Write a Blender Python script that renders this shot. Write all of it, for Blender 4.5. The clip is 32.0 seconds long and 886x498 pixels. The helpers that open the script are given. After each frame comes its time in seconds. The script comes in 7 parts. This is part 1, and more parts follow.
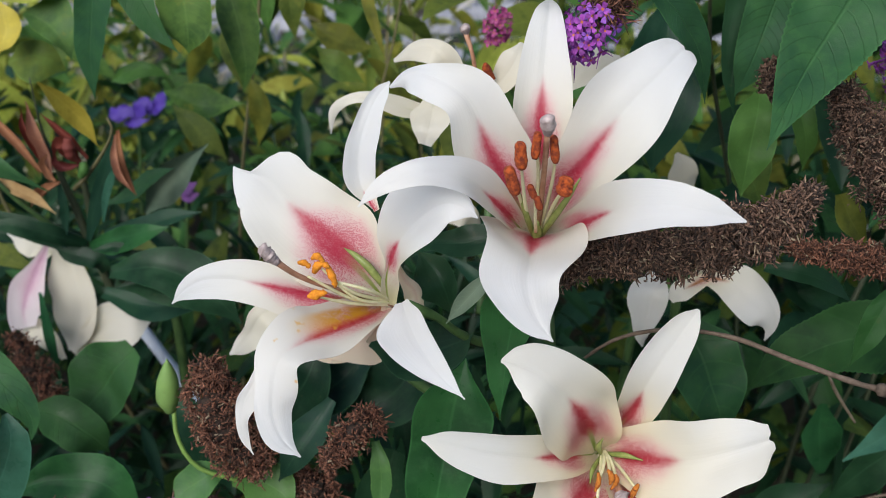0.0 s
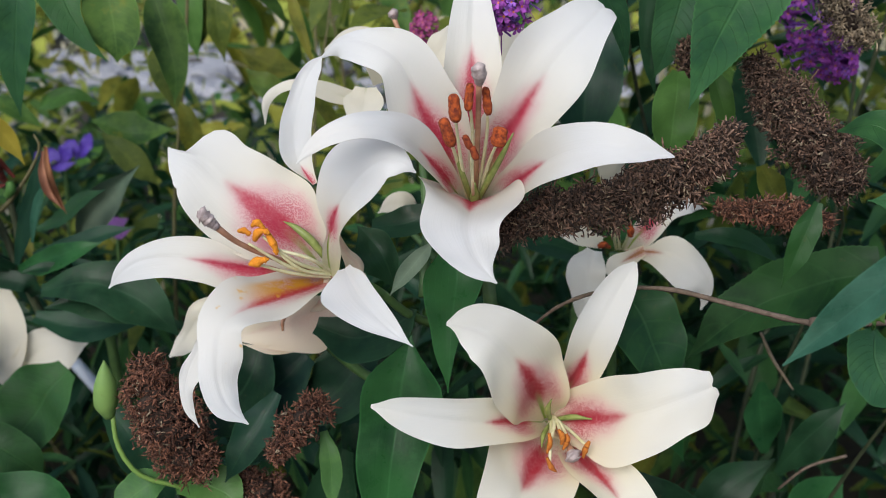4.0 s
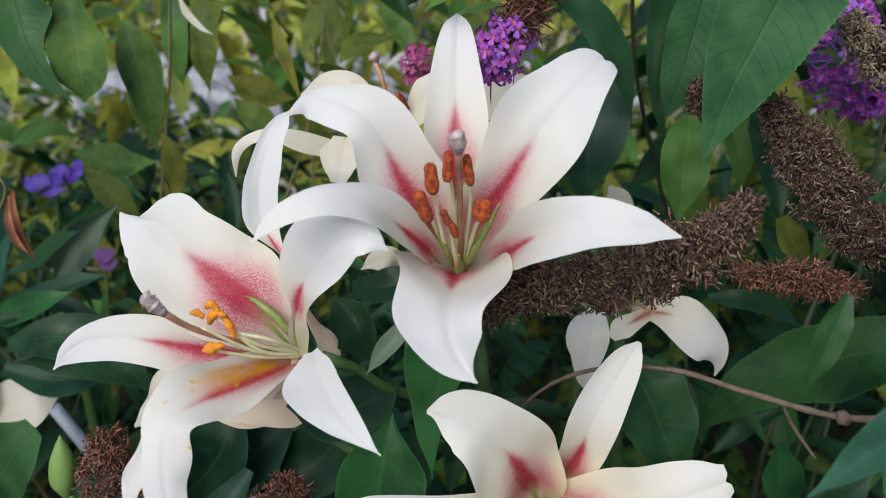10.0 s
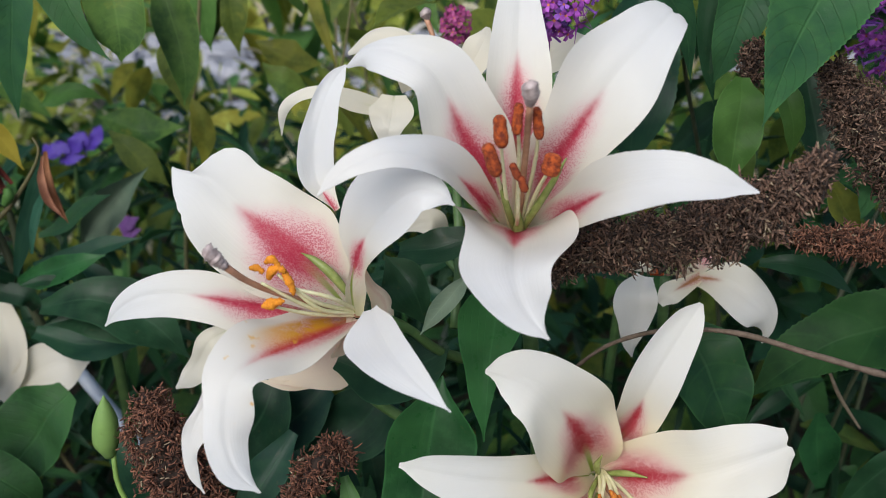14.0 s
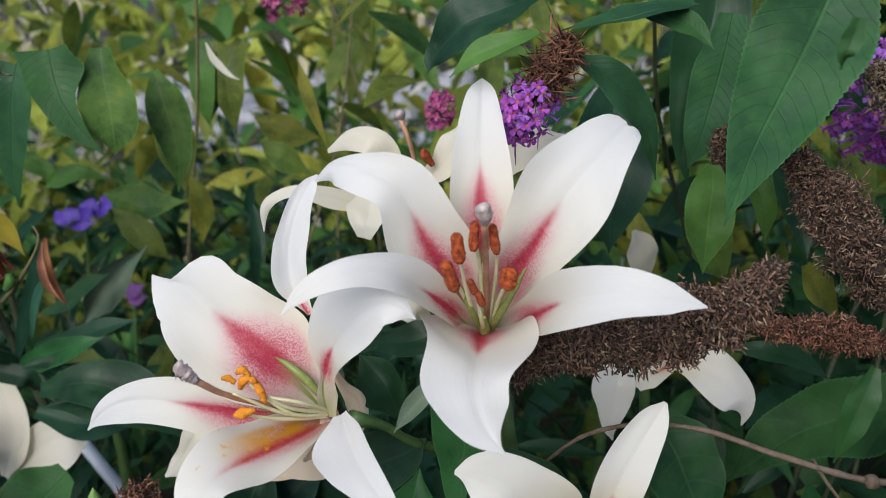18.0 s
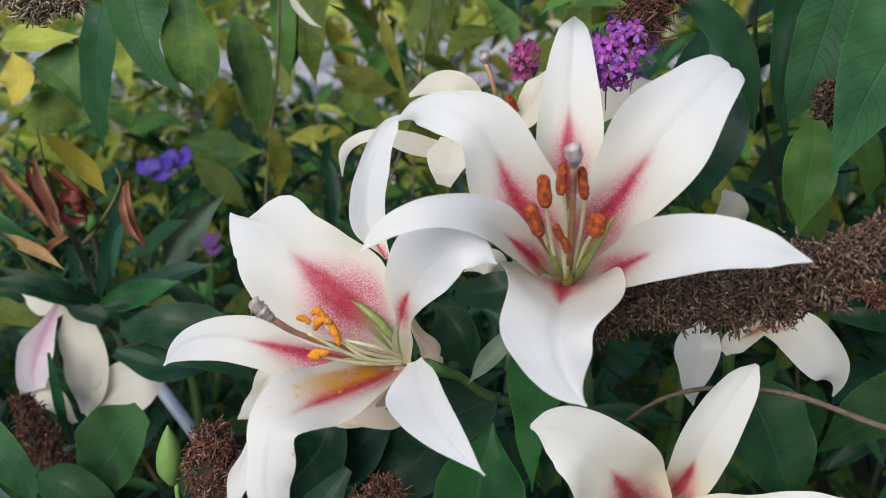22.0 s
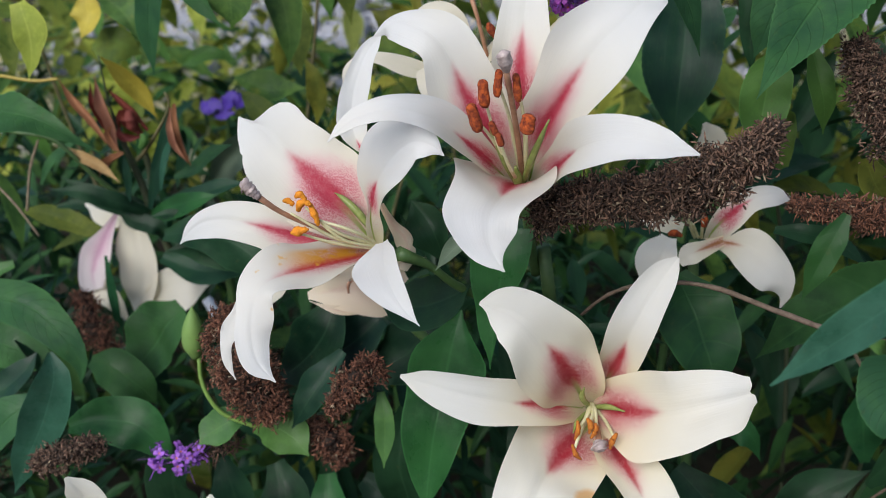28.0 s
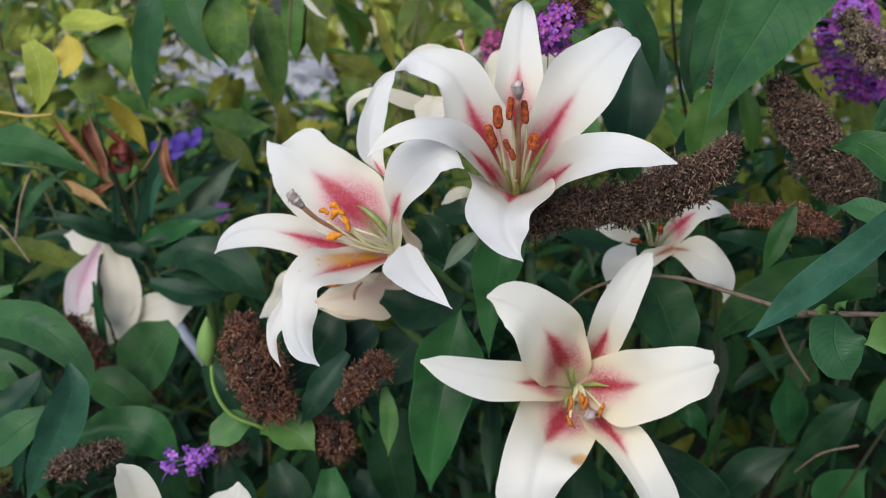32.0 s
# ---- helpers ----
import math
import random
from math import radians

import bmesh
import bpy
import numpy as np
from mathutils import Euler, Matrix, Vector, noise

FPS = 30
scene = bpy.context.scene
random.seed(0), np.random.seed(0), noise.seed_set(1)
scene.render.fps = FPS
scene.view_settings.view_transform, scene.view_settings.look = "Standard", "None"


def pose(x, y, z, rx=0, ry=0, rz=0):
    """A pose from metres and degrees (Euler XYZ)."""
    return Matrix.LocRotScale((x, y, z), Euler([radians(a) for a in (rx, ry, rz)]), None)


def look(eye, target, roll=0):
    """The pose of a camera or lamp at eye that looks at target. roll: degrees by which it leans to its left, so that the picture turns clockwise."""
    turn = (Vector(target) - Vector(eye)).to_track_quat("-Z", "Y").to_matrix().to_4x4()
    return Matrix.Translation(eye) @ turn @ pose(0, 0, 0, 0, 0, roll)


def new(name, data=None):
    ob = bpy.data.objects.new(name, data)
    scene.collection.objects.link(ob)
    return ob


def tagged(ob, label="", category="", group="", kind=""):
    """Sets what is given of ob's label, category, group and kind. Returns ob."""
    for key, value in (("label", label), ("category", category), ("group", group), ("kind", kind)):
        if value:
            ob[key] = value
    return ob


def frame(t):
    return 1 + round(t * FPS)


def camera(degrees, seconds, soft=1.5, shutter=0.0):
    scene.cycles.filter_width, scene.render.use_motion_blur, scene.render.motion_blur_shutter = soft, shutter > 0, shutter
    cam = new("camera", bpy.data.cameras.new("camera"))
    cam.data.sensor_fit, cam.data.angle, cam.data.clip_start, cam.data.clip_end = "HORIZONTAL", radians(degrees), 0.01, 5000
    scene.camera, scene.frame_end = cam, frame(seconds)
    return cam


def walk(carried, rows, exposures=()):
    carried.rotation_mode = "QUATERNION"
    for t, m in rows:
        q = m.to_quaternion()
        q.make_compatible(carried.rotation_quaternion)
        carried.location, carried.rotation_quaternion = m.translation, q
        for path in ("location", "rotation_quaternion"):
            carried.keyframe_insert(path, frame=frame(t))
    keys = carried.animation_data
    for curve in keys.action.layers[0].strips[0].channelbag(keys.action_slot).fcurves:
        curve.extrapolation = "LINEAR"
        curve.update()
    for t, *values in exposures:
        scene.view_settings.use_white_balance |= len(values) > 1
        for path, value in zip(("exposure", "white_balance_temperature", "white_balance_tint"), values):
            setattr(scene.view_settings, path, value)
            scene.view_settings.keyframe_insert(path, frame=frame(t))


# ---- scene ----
cam = camera(53.60, 32.0, soft=0.65)
PATH = [
    (0.0, (-0.0090, -0.0653, 1.0235), (-0.0343, 0.3495, 0.8509), 1.57),
    (0.5, (-0.0073, -0.0723, 1.0101), (-0.0191, 0.3461, 0.8450), 1.71),
    (1.0, (-0.0158, -0.0832, 1.0057), (-0.0195, 0.3373, 0.8454), 0.95),
    (1.5, (-0.0162, -0.0889, 1.0088), (-0.0115, 0.3337, 0.8542), 0.35),
    (2.0, (-0.0159, -0.0909, 1.0100), (-0.0095, 0.3341, 0.8623), 0.03),
    (2.5, (-0.0136, -0.0895, 1.0081), (-0.0071, 0.3357, 0.8608), -0.06),
    (4.5, (-0.0103, -0.0919, 0.9612), (-0.0027, 0.3364, 0.8233), 0.17),
    (5.0, (-0.0164, -0.0755, 0.9760), (-0.0073, 0.3533, 0.8400), 0.44),
    (5.5, (-0.0318, -0.0766, 0.9904), (-0.0325, 0.3524, 0.8547), 1.41),
    (6.0, (-0.0113, -0.0498, 0.9906), (-0.0114, 0.3803, 0.8582), 0.68),
    (6.5, (-0.0001, -0.0126, 0.9779), (0.0036, 0.4163, 0.8419), 0.33),
    (7.0, (-0.0082, -0.0106, 0.9872), (-0.0053, 0.4171, 0.8473), 0.18),
    (7.5, (0.0079, -0.0002, 0.9938), (0.0106, 0.4276, 0.8540), 0.31),
    (8.0, (-0.0059, 0.0047, 0.9977), (-0.0040, 0.4321, 0.8569), 0.25),
    (8.5, (-0.0001, 0.0027, 1.0000), (0.0000, 0.4308, 0.8615), 0.09),
    (9.0, (0.0000, 0.0000, 1.0000), (0.0000, 0.4280, 0.8609), -0.00),
    (9.5, (0.0011, -0.0102, 0.9982), (0.0012, 0.4180, 0.8597), -0.11),
    (10.0, (0.0107, -0.0235, 0.9905), (0.0091, 0.4040, 0.8500), -0.27),
    (10.5, (-0.0072, -0.0157, 0.9973), (-0.0092, 0.4107, 0.8535), 0.67),
    (11.0, (0.0045, -0.0217, 0.9995), (0.0020, 0.4053, 0.8574), 0.79),
    (11.5, (0.0072, -0.0196, 0.9886), (0.0038, 0.4066, 0.8442), 0.08),
    (12.0, (-0.0024, -0.0275, 0.9817), (-0.0048, 0.3976, 0.8340), 0.68),
    (12.5, (-0.0087, -0.0246, 0.9809), (-0.0111, 0.4004, 0.8331), 0.73),
    (13.0, (-0.0095, -0.0179, 0.9821), (-0.0116, 0.4067, 0.8333), 0.63),
    (13.5, (-0.0143, -0.0208, 0.9822), (-0.0162, 0.4026, 0.8296), 0.46),
    (14.0, (-0.0216, -0.0191, 0.9765), (-0.0234, 0.4050, 0.8260), 0.23),
    (14.5, (-0.0190, -0.0269, 0.9791), (-0.0224, 0.3967, 0.8271), 0.45),
    (16.5, (-0.0016, 0.0012, 0.9941), (-0.0120, 0.4228, 0.8373), 1.51),
    (17.0, (-0.0040, -0.0050, 0.9938), (-0.0174, 0.4190, 0.8437), 0.66),
    (17.5, (-0.0009, -0.0065, 1.0077), (-0.0144, 0.4193, 0.8626), -0.03),
    (18.0, (0.0088, -0.0206, 1.0183), (-0.0042, 0.4088, 0.8843), -1.11),
    (18.5, (0.0109, -0.0188, 1.0227), (-0.0045, 0.4114, 0.8916), -1.68),
    (19.0, (0.0158, -0.0168, 1.0175), (-0.0059, 0.4131, 0.8866), -1.84),
    (19.5, (0.0085, -0.0103, 1.0184), (-0.0242, 0.4189, 0.8872), -1.85),
    (20.0, (0.0119, -0.0105, 1.0045), (-0.0304, 0.4152, 0.8647), -1.65),
    (20.5, (0.0156, -0.0049, 1.0073), (-0.0268, 0.4192, 0.8628), -1.60),
    (21.0, (0.0139, -0.0047, 1.0096), (-0.0294, 0.4194, 0.8655), -0.91),
    (21.5, (0.0109, -0.0060, 1.0062), (-0.0352, 0.4182, 0.8632), -0.55),
    (22.0, (0.0021, -0.0086, 1.0011), (-0.0470, 0.4132, 0.8523), -0.67),
    (22.5, (0.0135, -0.0156, 1.0074), (-0.0329, 0.4063, 0.8581), -1.50),
    (23.0, (0.0116, -0.0197, 1.0082), (-0.0335, 0.4019, 0.8574), -1.63),
    (23.5, (0.0065, -0.0292, 1.0045), (-0.0344, 0.3930, 0.8543), -1.45),
    (24.0, (-0.0012, -0.0331, 1.0087), (-0.0372, 0.3896, 0.8585), -1.35),
    (24.5, (-0.0084, -0.0329, 1.0069), (-0.0411, 0.3902, 0.8573), -1.10),
    (26.5, (0.0018, -0.0493, 0.9998), (-0.0260, 0.3763, 0.8564), -2.37),
    (27.0, (-0.0045, -0.0528, 0.9992), (-0.0117, 0.3710, 0.8482), -1.74),
    (27.5, (0.0165, -0.0907, 0.9826), (0.0152, 0.3314, 0.8265), 0.53),
    (28.0, (0.0829, -0.0858, 0.9870), (-0.0054, 0.3239, 0.8230), -0.36),
    (28.5, (0.0905, -0.1187, 0.9912), (-0.0258, 0.2835, 0.8262), -1.03),
    (29.0, (0.0794, -0.1587, 0.9927), (-0.0018, 0.2521, 0.8278), -1.15),
    (29.5, (0.0393, -0.1895, 0.9717), (-0.0165, 0.2291, 0.8161), 0.05),
    (30.0, (0.0157, -0.1842, 0.9654), (-0.0281, 0.2355, 0.8089), 0.22),
    (30.5, (0.0116, -0.1939, 0.9672), (-0.0259, 0.2279, 0.8148), 0.63),
    (31.0, (0.0091, -0.2030, 0.9781), (-0.0296, 0.2214, 0.8337), 0.78),
    (31.5, (0.0339, -0.2026, 0.9857), (-0.0045, 0.2240, 0.8478), 0.55),
    (32.0, (0.0216, -0.1960, 0.9876), (-0.0171, 0.2301, 0.8481), 0.93),
]
cam.data.dof.use_dof, cam.data.dof.focus_distance, cam.data.dof.aperture_fstop = True, 0.52, 9.0
walk(cam, [(t, look(eye, target, roll)) for t, eye, target, roll in PATH], exposures=((0.0, 0.33), (6.0, 0.28), (14.0, 0.30), (18.0, 0.30), (19.2, 0.16), (20.5, 0.13), (22.5, 0.33), (26.0, 0.31), (29.0, 0.27), (32.0, 0.29)))

# ---------------------------------------------------------------- world and light
world = bpy.data.worlds.new("sky")
scene.world = world
world.use_nodes = True
wn = world.node_tree.nodes
sky = wn.new("ShaderNodeTexSky")
sky.sky_type = "NISHITA"
sky.sun_disc = False
sky.sun_elevation, sky.sun_rotation = radians(36), radians(201)
world.node_tree.links.new(sky.outputs[0], wn["Background"].inputs[0])
wn["Background"].inputs[1].default_value = 0.115
sun_data = bpy.data.lights.new("sun", "SUN")
sun_data.energy, sun_data.angle, sun_data.color = 2.85, radians(48), (1.0, 0.975, 0.945)
sun = new("sun", sun_data)
sun.matrix_world = look((-1.0, -2.2, 2.8), (0.0, 0.4, 0.8))


# ---------------------------------------------------------------- materials
def material(name):
    m = bpy.data.materials.new(name)
    m.use_nodes = True
    return m, m.node_tree.nodes, m.node_tree.links, m.node_tree.nodes["Principled BSDF"]


def noise_tex(nodes, links, scale, detail=4.0, rough=0.6, coords=None):
    n = nodes.new("ShaderNodeTexNoise")
    n.inputs["Scale"].default_value, n.inputs["Detail"].default_value, n.inputs["Roughness"].default_value = scale, detail, rough
    if coords is None:
        coords = nodes.new("ShaderNodeTexCoord").outputs["Object"]
    links.new(coords, n.inputs["Vector"])
    return n


def maths(nodes, links, op, a, b=0.5, c=0.0, clamp=False):
    n = nodes.new("ShaderNodeMath")
    n.operation, n.use_clamp = op, clamp
    for i, v in enumerate((a, b, c)):
        if isinstance(v, (int, float)):
            n.inputs[i].default_value = v
        else:
            links.new(v, n.inputs[i])
    return n.outputs[0]


def smooth(nodes, links, v, lo, hi, out0=0.0, out1=1.0):
    n = nodes.new("ShaderNodeMapRange")
    n.interpolation_type = "SMOOTHSTEP"
    links.new(v, n.inputs[0])
    for i, x in enumerate((lo, hi, out0, out1)):
        n.inputs[1 + i].default_value = x
    return n.outputs[0]


def blend(nodes, links, fac, a, b, mode="MIX"):
    n = nodes.new("ShaderNodeMix")
    n.data_type, n.blend_type = "RGBA", mode
    for i, v in ((0, fac), (6, a), (7, b)):
        if isinstance(v, (int, float)):
            n.inputs[i].default_value = v
        elif isinstance(v, tuple):
            n.inputs[i].default_value = (*v, 1)
        else:
            links.new(v, n.inputs[i])
    return n.outputs[2]


def see_through(m, nodes, links, bsdf, color, amount):
    """Adds light that comes through a thin leaf or petal."""
    tr = nodes.new("ShaderNodeBsdfTranslucent")
    if isinstance(color, tuple):
        tr.inputs[0].default_value = (*color, 1)
    else:
        links.new(color, tr.inputs[0])
    mix = nodes.new("ShaderNodeMixShader")
    mix.inputs[0].default_value = amount
    links.new(bsdf.outputs[0], mix.inputs[1])
    links.new(tr.outputs[0], mix.inputs[2])
    links.new(mix.outputs[0], nodes["Material Output"].inputs[0])


def bump(nodes, links, bsdf, height, strength=0.3, distance=0.001):
    b = nodes.new("ShaderNodeBump")
    b.inputs["Strength"].default_value, b.inputs["Distance"].default_value = strength, distance
    links.new(height, b.inputs["Height"])
    links.new(b.outputs[0], bsdf.inputs["Normal"])


def petal_material(name, tint, cream, stripe, stripe_amount=1.0, gold=0.0, pink=0.0, stain=None, wash=None):
    """White lily petal: u runs across (-1 to 1), v along the mark (0 at its start, 1 at its end)."""
    m, nd, lk, bs = material(name)
    uv = nd.new("ShaderNodeUVMap")
    sp = nd.new("ShaderNodeSeparateXYZ")
    lk.new(uv.outputs[0], sp.inputs[0])
    u, v = sp.outputs[0], sp.outputs[1]
    au = maths(nd, lk, "ABSOLUTE", u)
    n1 = noise_tex(nd, lk, 60.0, 3.0)
    n2 = noise_tex(nd, lk, 14.0, 2.0)
    fine = noise_tex(nd, lk, 260.0, 3.0)
    # cream towards the throat
    body = blend(nd, lk, smooth(nd, lk, v, 1.8, -0.2), tint, cream)
    body = blend(nd, lk, smooth(nd, lk, n2.outputs[0], 0.45, 0.75, 0.0, 0.22), body, cream)
    if pink:
        body = blend(nd, lk, smooth(nd, lk, v, 1.2, 0.1, 0.0, pink), body, (0.72, 0.42, 0.46))
    if wash:
        vw = maths(nd, lk, "MULTIPLY_ADD", n2.outputs[0], 0.30, v)
        body = blend(nd, lk, smooth(nd, lk, vw, 1.50, 0.55), body, wash)
    # the mark: a crimson streak on the midrib that ends in a point, in a wide speckled pink field towards the throat
    wob = maths(nd, lk, "MULTIPLY_ADD", n1.outputs[0], 0.20, -0.10)
    half = maths(nd, lk, "MULTIPLY", maths(nd, lk, "MULTIPLY_ADD", v, -0.31, 0.34), smooth(nd, lk, v, -0.30, 0.30, 0.30, 1.0))
    d = maths(nd, lk, "ADD", maths(nd, lk, "SUBTRACT", half, au), wob)
    core = smooth(nd, lk, d, -0.10, 0.14)
    lens = maths(nd, lk, "MULTIPLY", smooth(nd, lk, v, -0.35, 0.20), smooth(nd, lk, v, 1.05, 0.75))
    field = maths(nd, lk, "MULTIPLY_ADD", v, -1.05, 1.28)
    dh = maths(nd, lk, "ADD", maths(nd, lk, "SUBTRACT", field, au), maths(nd, lk, "MULTIPLY", wob, 1.6))
    halo = smooth(nd, lk, dh, -0.10, 0.75)
    pale = maths(nd, lk, "MULTIPLY", smooth(nd, lk, v, -0.40, 0.30), smooth(nd, lk, v, 1.05, 0.65))
    halo = maths(nd, lk, "MULTIPLY", maths(nd, lk, "MULTIPLY", halo, pale), smooth(nd, lk, au, 1.0, 0.65))
    vo = nd.new("ShaderNodeTexVoronoi")
    vo.inputs["Scale"].default_value = 1150.0
    lk.new(nd.new("ShaderNodeTexCoord").outputs["Object"], vo.inputs["Vector"])
    reach = maths(nd, lk, "MULTIPLY_ADD", halo, 0.36, 0.22)
    dots = smooth(nd, lk, maths(nd, lk, "SUBTRACT", vo.outputs["Distance"], reach), 0.08, -0.08)
    low = maths(nd, lk, "MULTIPLY", smooth(nd, lk, v, -1.3, -0.3), smooth(nd, lk, au, 0.95, 0.5))
    low = maths(nd, lk, "MULTIPLY", low, smooth(nd, lk, v, 0.75, 0.25))
    dotzone = maths(nd, lk, "MAXIMUM", halo, maths(nd, lk, "MULTIPLY", low, 1.0))
    red = maths(nd, lk, "MULTIPLY", maths(nd, lk, "MULTIPLY", core, lens), 0.92 * stripe_amount)
    soft_red = maths(nd, lk, "MULTIPLY", halo, 0.62 * stripe_amount)
    spots = maths(nd, lk, "MULTIPLY", maths(nd, lk, "MULTIPLY", dots, dotzone), 0.66 * stripe_amount)
    col = blend(nd, lk, soft_red, body, tuple(min(1.0, c * 0.55 + q) for c, q in zip(stripe, (0.50, 0.30, 0.38))))
    col = blend(nd, lk, spots, col, stripe)
    vein = smooth(nd, lk, fine.outputs[0], 0.35, 0.70, 0.78, 1.0)
    col = blend(nd, lk, maths(nd, lk, "MULTIPLY", red, vein), col, stripe)
    # yellow-green groove at the root
    groove = maths(nd, lk, "MULTIPLY", smooth(nd, lk, v, 0.25, -0.4), smooth(nd, lk, au, 0.15, 0.05))
    col = blend(nd, lk, groove, col, (0.36, 0.46, 0.10))
    col = blend(nd, lk, smooth(nd, lk, v, -0.45, -1.3, 0.0, 0.55), col, (0.70, 0.69, 0.36))
    if gold:
        near = maths(nd, lk, "MULTIPLY", smooth(nd, lk, v, 0.95, 0.45), smooth(nd, lk, maths(nd, lk, "ABSOLUTE", maths(nd, lk, "ADD", u, -0.38)), 0.42, 0.14))
        spill = maths(nd, lk, "MULTIPLY", near, smooth(nd, lk, n1.outputs[0], 0.30, 0.52))
        fleck = maths(nd, lk, "MULTIPLY", smooth(nd, lk, n1.outputs[0], 0.65, 0.71), maths(nd, lk, "MULTIPLY", smooth(nd, lk, v, 0.3, 0.6), smooth(nd, lk, v, 2.0, 1.2)))
        col = blend(nd, lk, maths(nd, lk, "MULTIPLY", spill, gold), col, (0.82, 0.46, 0.03))
        col = blend(nd, lk, maths(nd, lk, "MULTIPLY", fleck, 0.75 * gold), col, (0.85, 0.52, 0.06))
    if stain:
        du = maths(nd, lk, "MULTIPLY", maths(nd, lk, "SUBTRACT", u, stain[0]), 3.6)
        dv = maths(nd, lk, "MULTIPLY", maths(nd, lk, "SUBTRACT", v, stain[1]), 4.2)
        rr = maths(nd, lk, "ADD", maths(nd, lk, "MULTIPLY", du, du), maths(nd, lk, "MULTIPLY", dv, dv))
        rr = maths(nd, lk, "ADD", rr, maths(nd, lk, "MULTIPLY_ADD", n1.outputs[0], 1.6, -0.8))
        col = blend(nd, lk, smooth(nd, lk, rr, 1.0, 0.1, 0.0, 0.62), col, (0.84, 0.46, 0.07))
    lk.new(col, bs.inputs["Base Color"])
    bs.inputs["Roughness"].default_value = 0.40
    bs.inputs["Specular IOR Level"].default_value = 0.35
    streak = nd.new("ShaderNodeMapping")
    streak.inputs["Scale"].default_value = (9.0, 0.6, 1.0)
    lk.new(uv.outputs[0], streak.inputs["Vector"])
    lines = noise_tex(nd, lk, 1.6, 3.0, 0.6, streak.outputs[0])
    hgt = maths(nd, lk, "MULTIPLY_ADD", n1.outputs[0], 0.4, maths(nd, lk, "MULTIPLY", lines.outputs[0], 1.1))
    groove_line = smooth(nd, lk, au, 0.0, 0.07)
    hgt = maths(nd, lk, "ADD", hgt, maths(nd, lk, "MULTIPLY", groove_line, 0.8))
    bump(nd, lk, bs, hgt, 0.27, 0.0009)
    see_through(m, nd, lk, bs, col, 0.55)
    return m


def leaf_material(name, dark, light, yellow=0.0, gloss=0.38, through_light=0.25, veins=34.0, vein_tone=1.7, mottle=0.0, parallel=False):
    m, nd, lk, bs = material(name)
    uv = nd.new("ShaderNodeUVMap")
    sp = nd.new("ShaderNodeSeparateXYZ")
    lk.new(uv.outputs[0], sp.inputs[0])
    u, v = sp.outputs[0], sp.outputs[1]
    au = maths(nd, lk, "ABSOLUTE", u)
    info = nd.new("ShaderNodeObjectInfo")
    geo = nd.new("ShaderNodeNewGeometry")
    rnd = maths(nd, lk, "FRACT", maths(nd, lk, "ADD", info.outputs["Random"], geo.outputs["Random Per Island"]))
    n1 = noise_tex(nd, lk, 22.0, 4.0)
    n2 = noise_tex(nd, lk, 160.0, 3.0)
    col = blend(nd, lk, smooth(nd, lk, n1.outputs[0], 0.3, 0.7), dark, light)
    col = blend(nd, lk, smooth(nd, lk, rnd, 0.0, 1.0, 0.0, 0.45), col, light)
    cool = maths(nd, lk, "FRACT", maths(nd, lk, "MULTIPLY", rnd, 7.31))
    col = blend(nd, lk, smooth(nd, lk, cool, 0.5, 1.0, 0.0, 0.4), col, (light[0] * 0.7, light[1] * 0.85, light[2] * 1.9))
    if yellow:
        pale = maths(nd, lk, "MULTIPLY", smooth(nd, lk, rnd, 0.55, 0.95), yellow)
        col = blend(nd, lk, pale, col, (0.32, 0.27, 0.035))
    n3 = noise_tex(nd, lk, 9.0, 3.0, 0.55)
    col = blend(nd, lk, smooth(nd, lk, n3.outputs[0], 0.52, 0.72, 0.0, 0.55), col, tuple(c * 0.5 for c in dark))
    col = blend(nd, lk, smooth(nd, lk, n3.outputs[0], 0.46, 0.30, 0.0, 0.5), col, tuple(min(1, c * 1.35) for c in light))
    if mottle:
        n4 = noise_tex(nd, lk, 38.0, 4.0, 0.65)
        col = blend(nd, lk, smooth(nd, lk, n4.outputs[0], 0.46, 0.66, 0.0, mottle), col, (dark[0] * 0.35, dark[1] * 0.5, dark[2] * 0.8))
        col = blend(nd, lk, smooth(nd, lk, n4.outputs[0], 0.40, 0.28, 0.0, mottle), col, (0.34, 0.34, 0.05))
    slant = maths(nd, lk, "SUBTRACT", v, maths(nd, lk, "MULTIPLY", maths(nd, lk, "POWER", au, 1.5), 0.14))
    slant = maths(nd, lk, "ADD", slant, maths(nd, lk, "MULTIPLY", n1.outputs[0], 0.05))
    side = maths(nd, lk, "SINE", maths(nd, lk, "MULTIPLY", au, 32.0) if parallel else maths(nd, lk, "MULTIPLY", slant, veins * 2.2))
    vein = smooth(nd, lk, side, 0.90, 1.0)
    rib = smooth(nd, lk, au, 0.06, 0.01)
    lines = maths(nd, lk, "MAXIMUM", maths(nd, lk, "MULTIPLY", vein, 0.10), maths(nd, lk, "MULTIPLY", rib, 0.35))
    col = blend(nd, lk, maths(nd, lk, "MULTIPLY", maths(nd, lk, "MULTIPLY", vein, smooth(nd, lk, n3.outputs[0], 0.62, 0.40)), 0.17 if vein_tone > 1 else 0.34), col, tuple(min(1, c * vein_tone) for c in light))
    col = blend(nd, lk, maths(nd, lk, "MULTIPLY", rib, 0.20), col, tuple(min(1, c * 1.7 + 0.02) for c in light))
    col = blend(nd, lk, smooth(nd, lk, n2.outputs[0], 0.62, 0.8, 0.0, 0.25), col, (0.10, 0.085, 0.03))
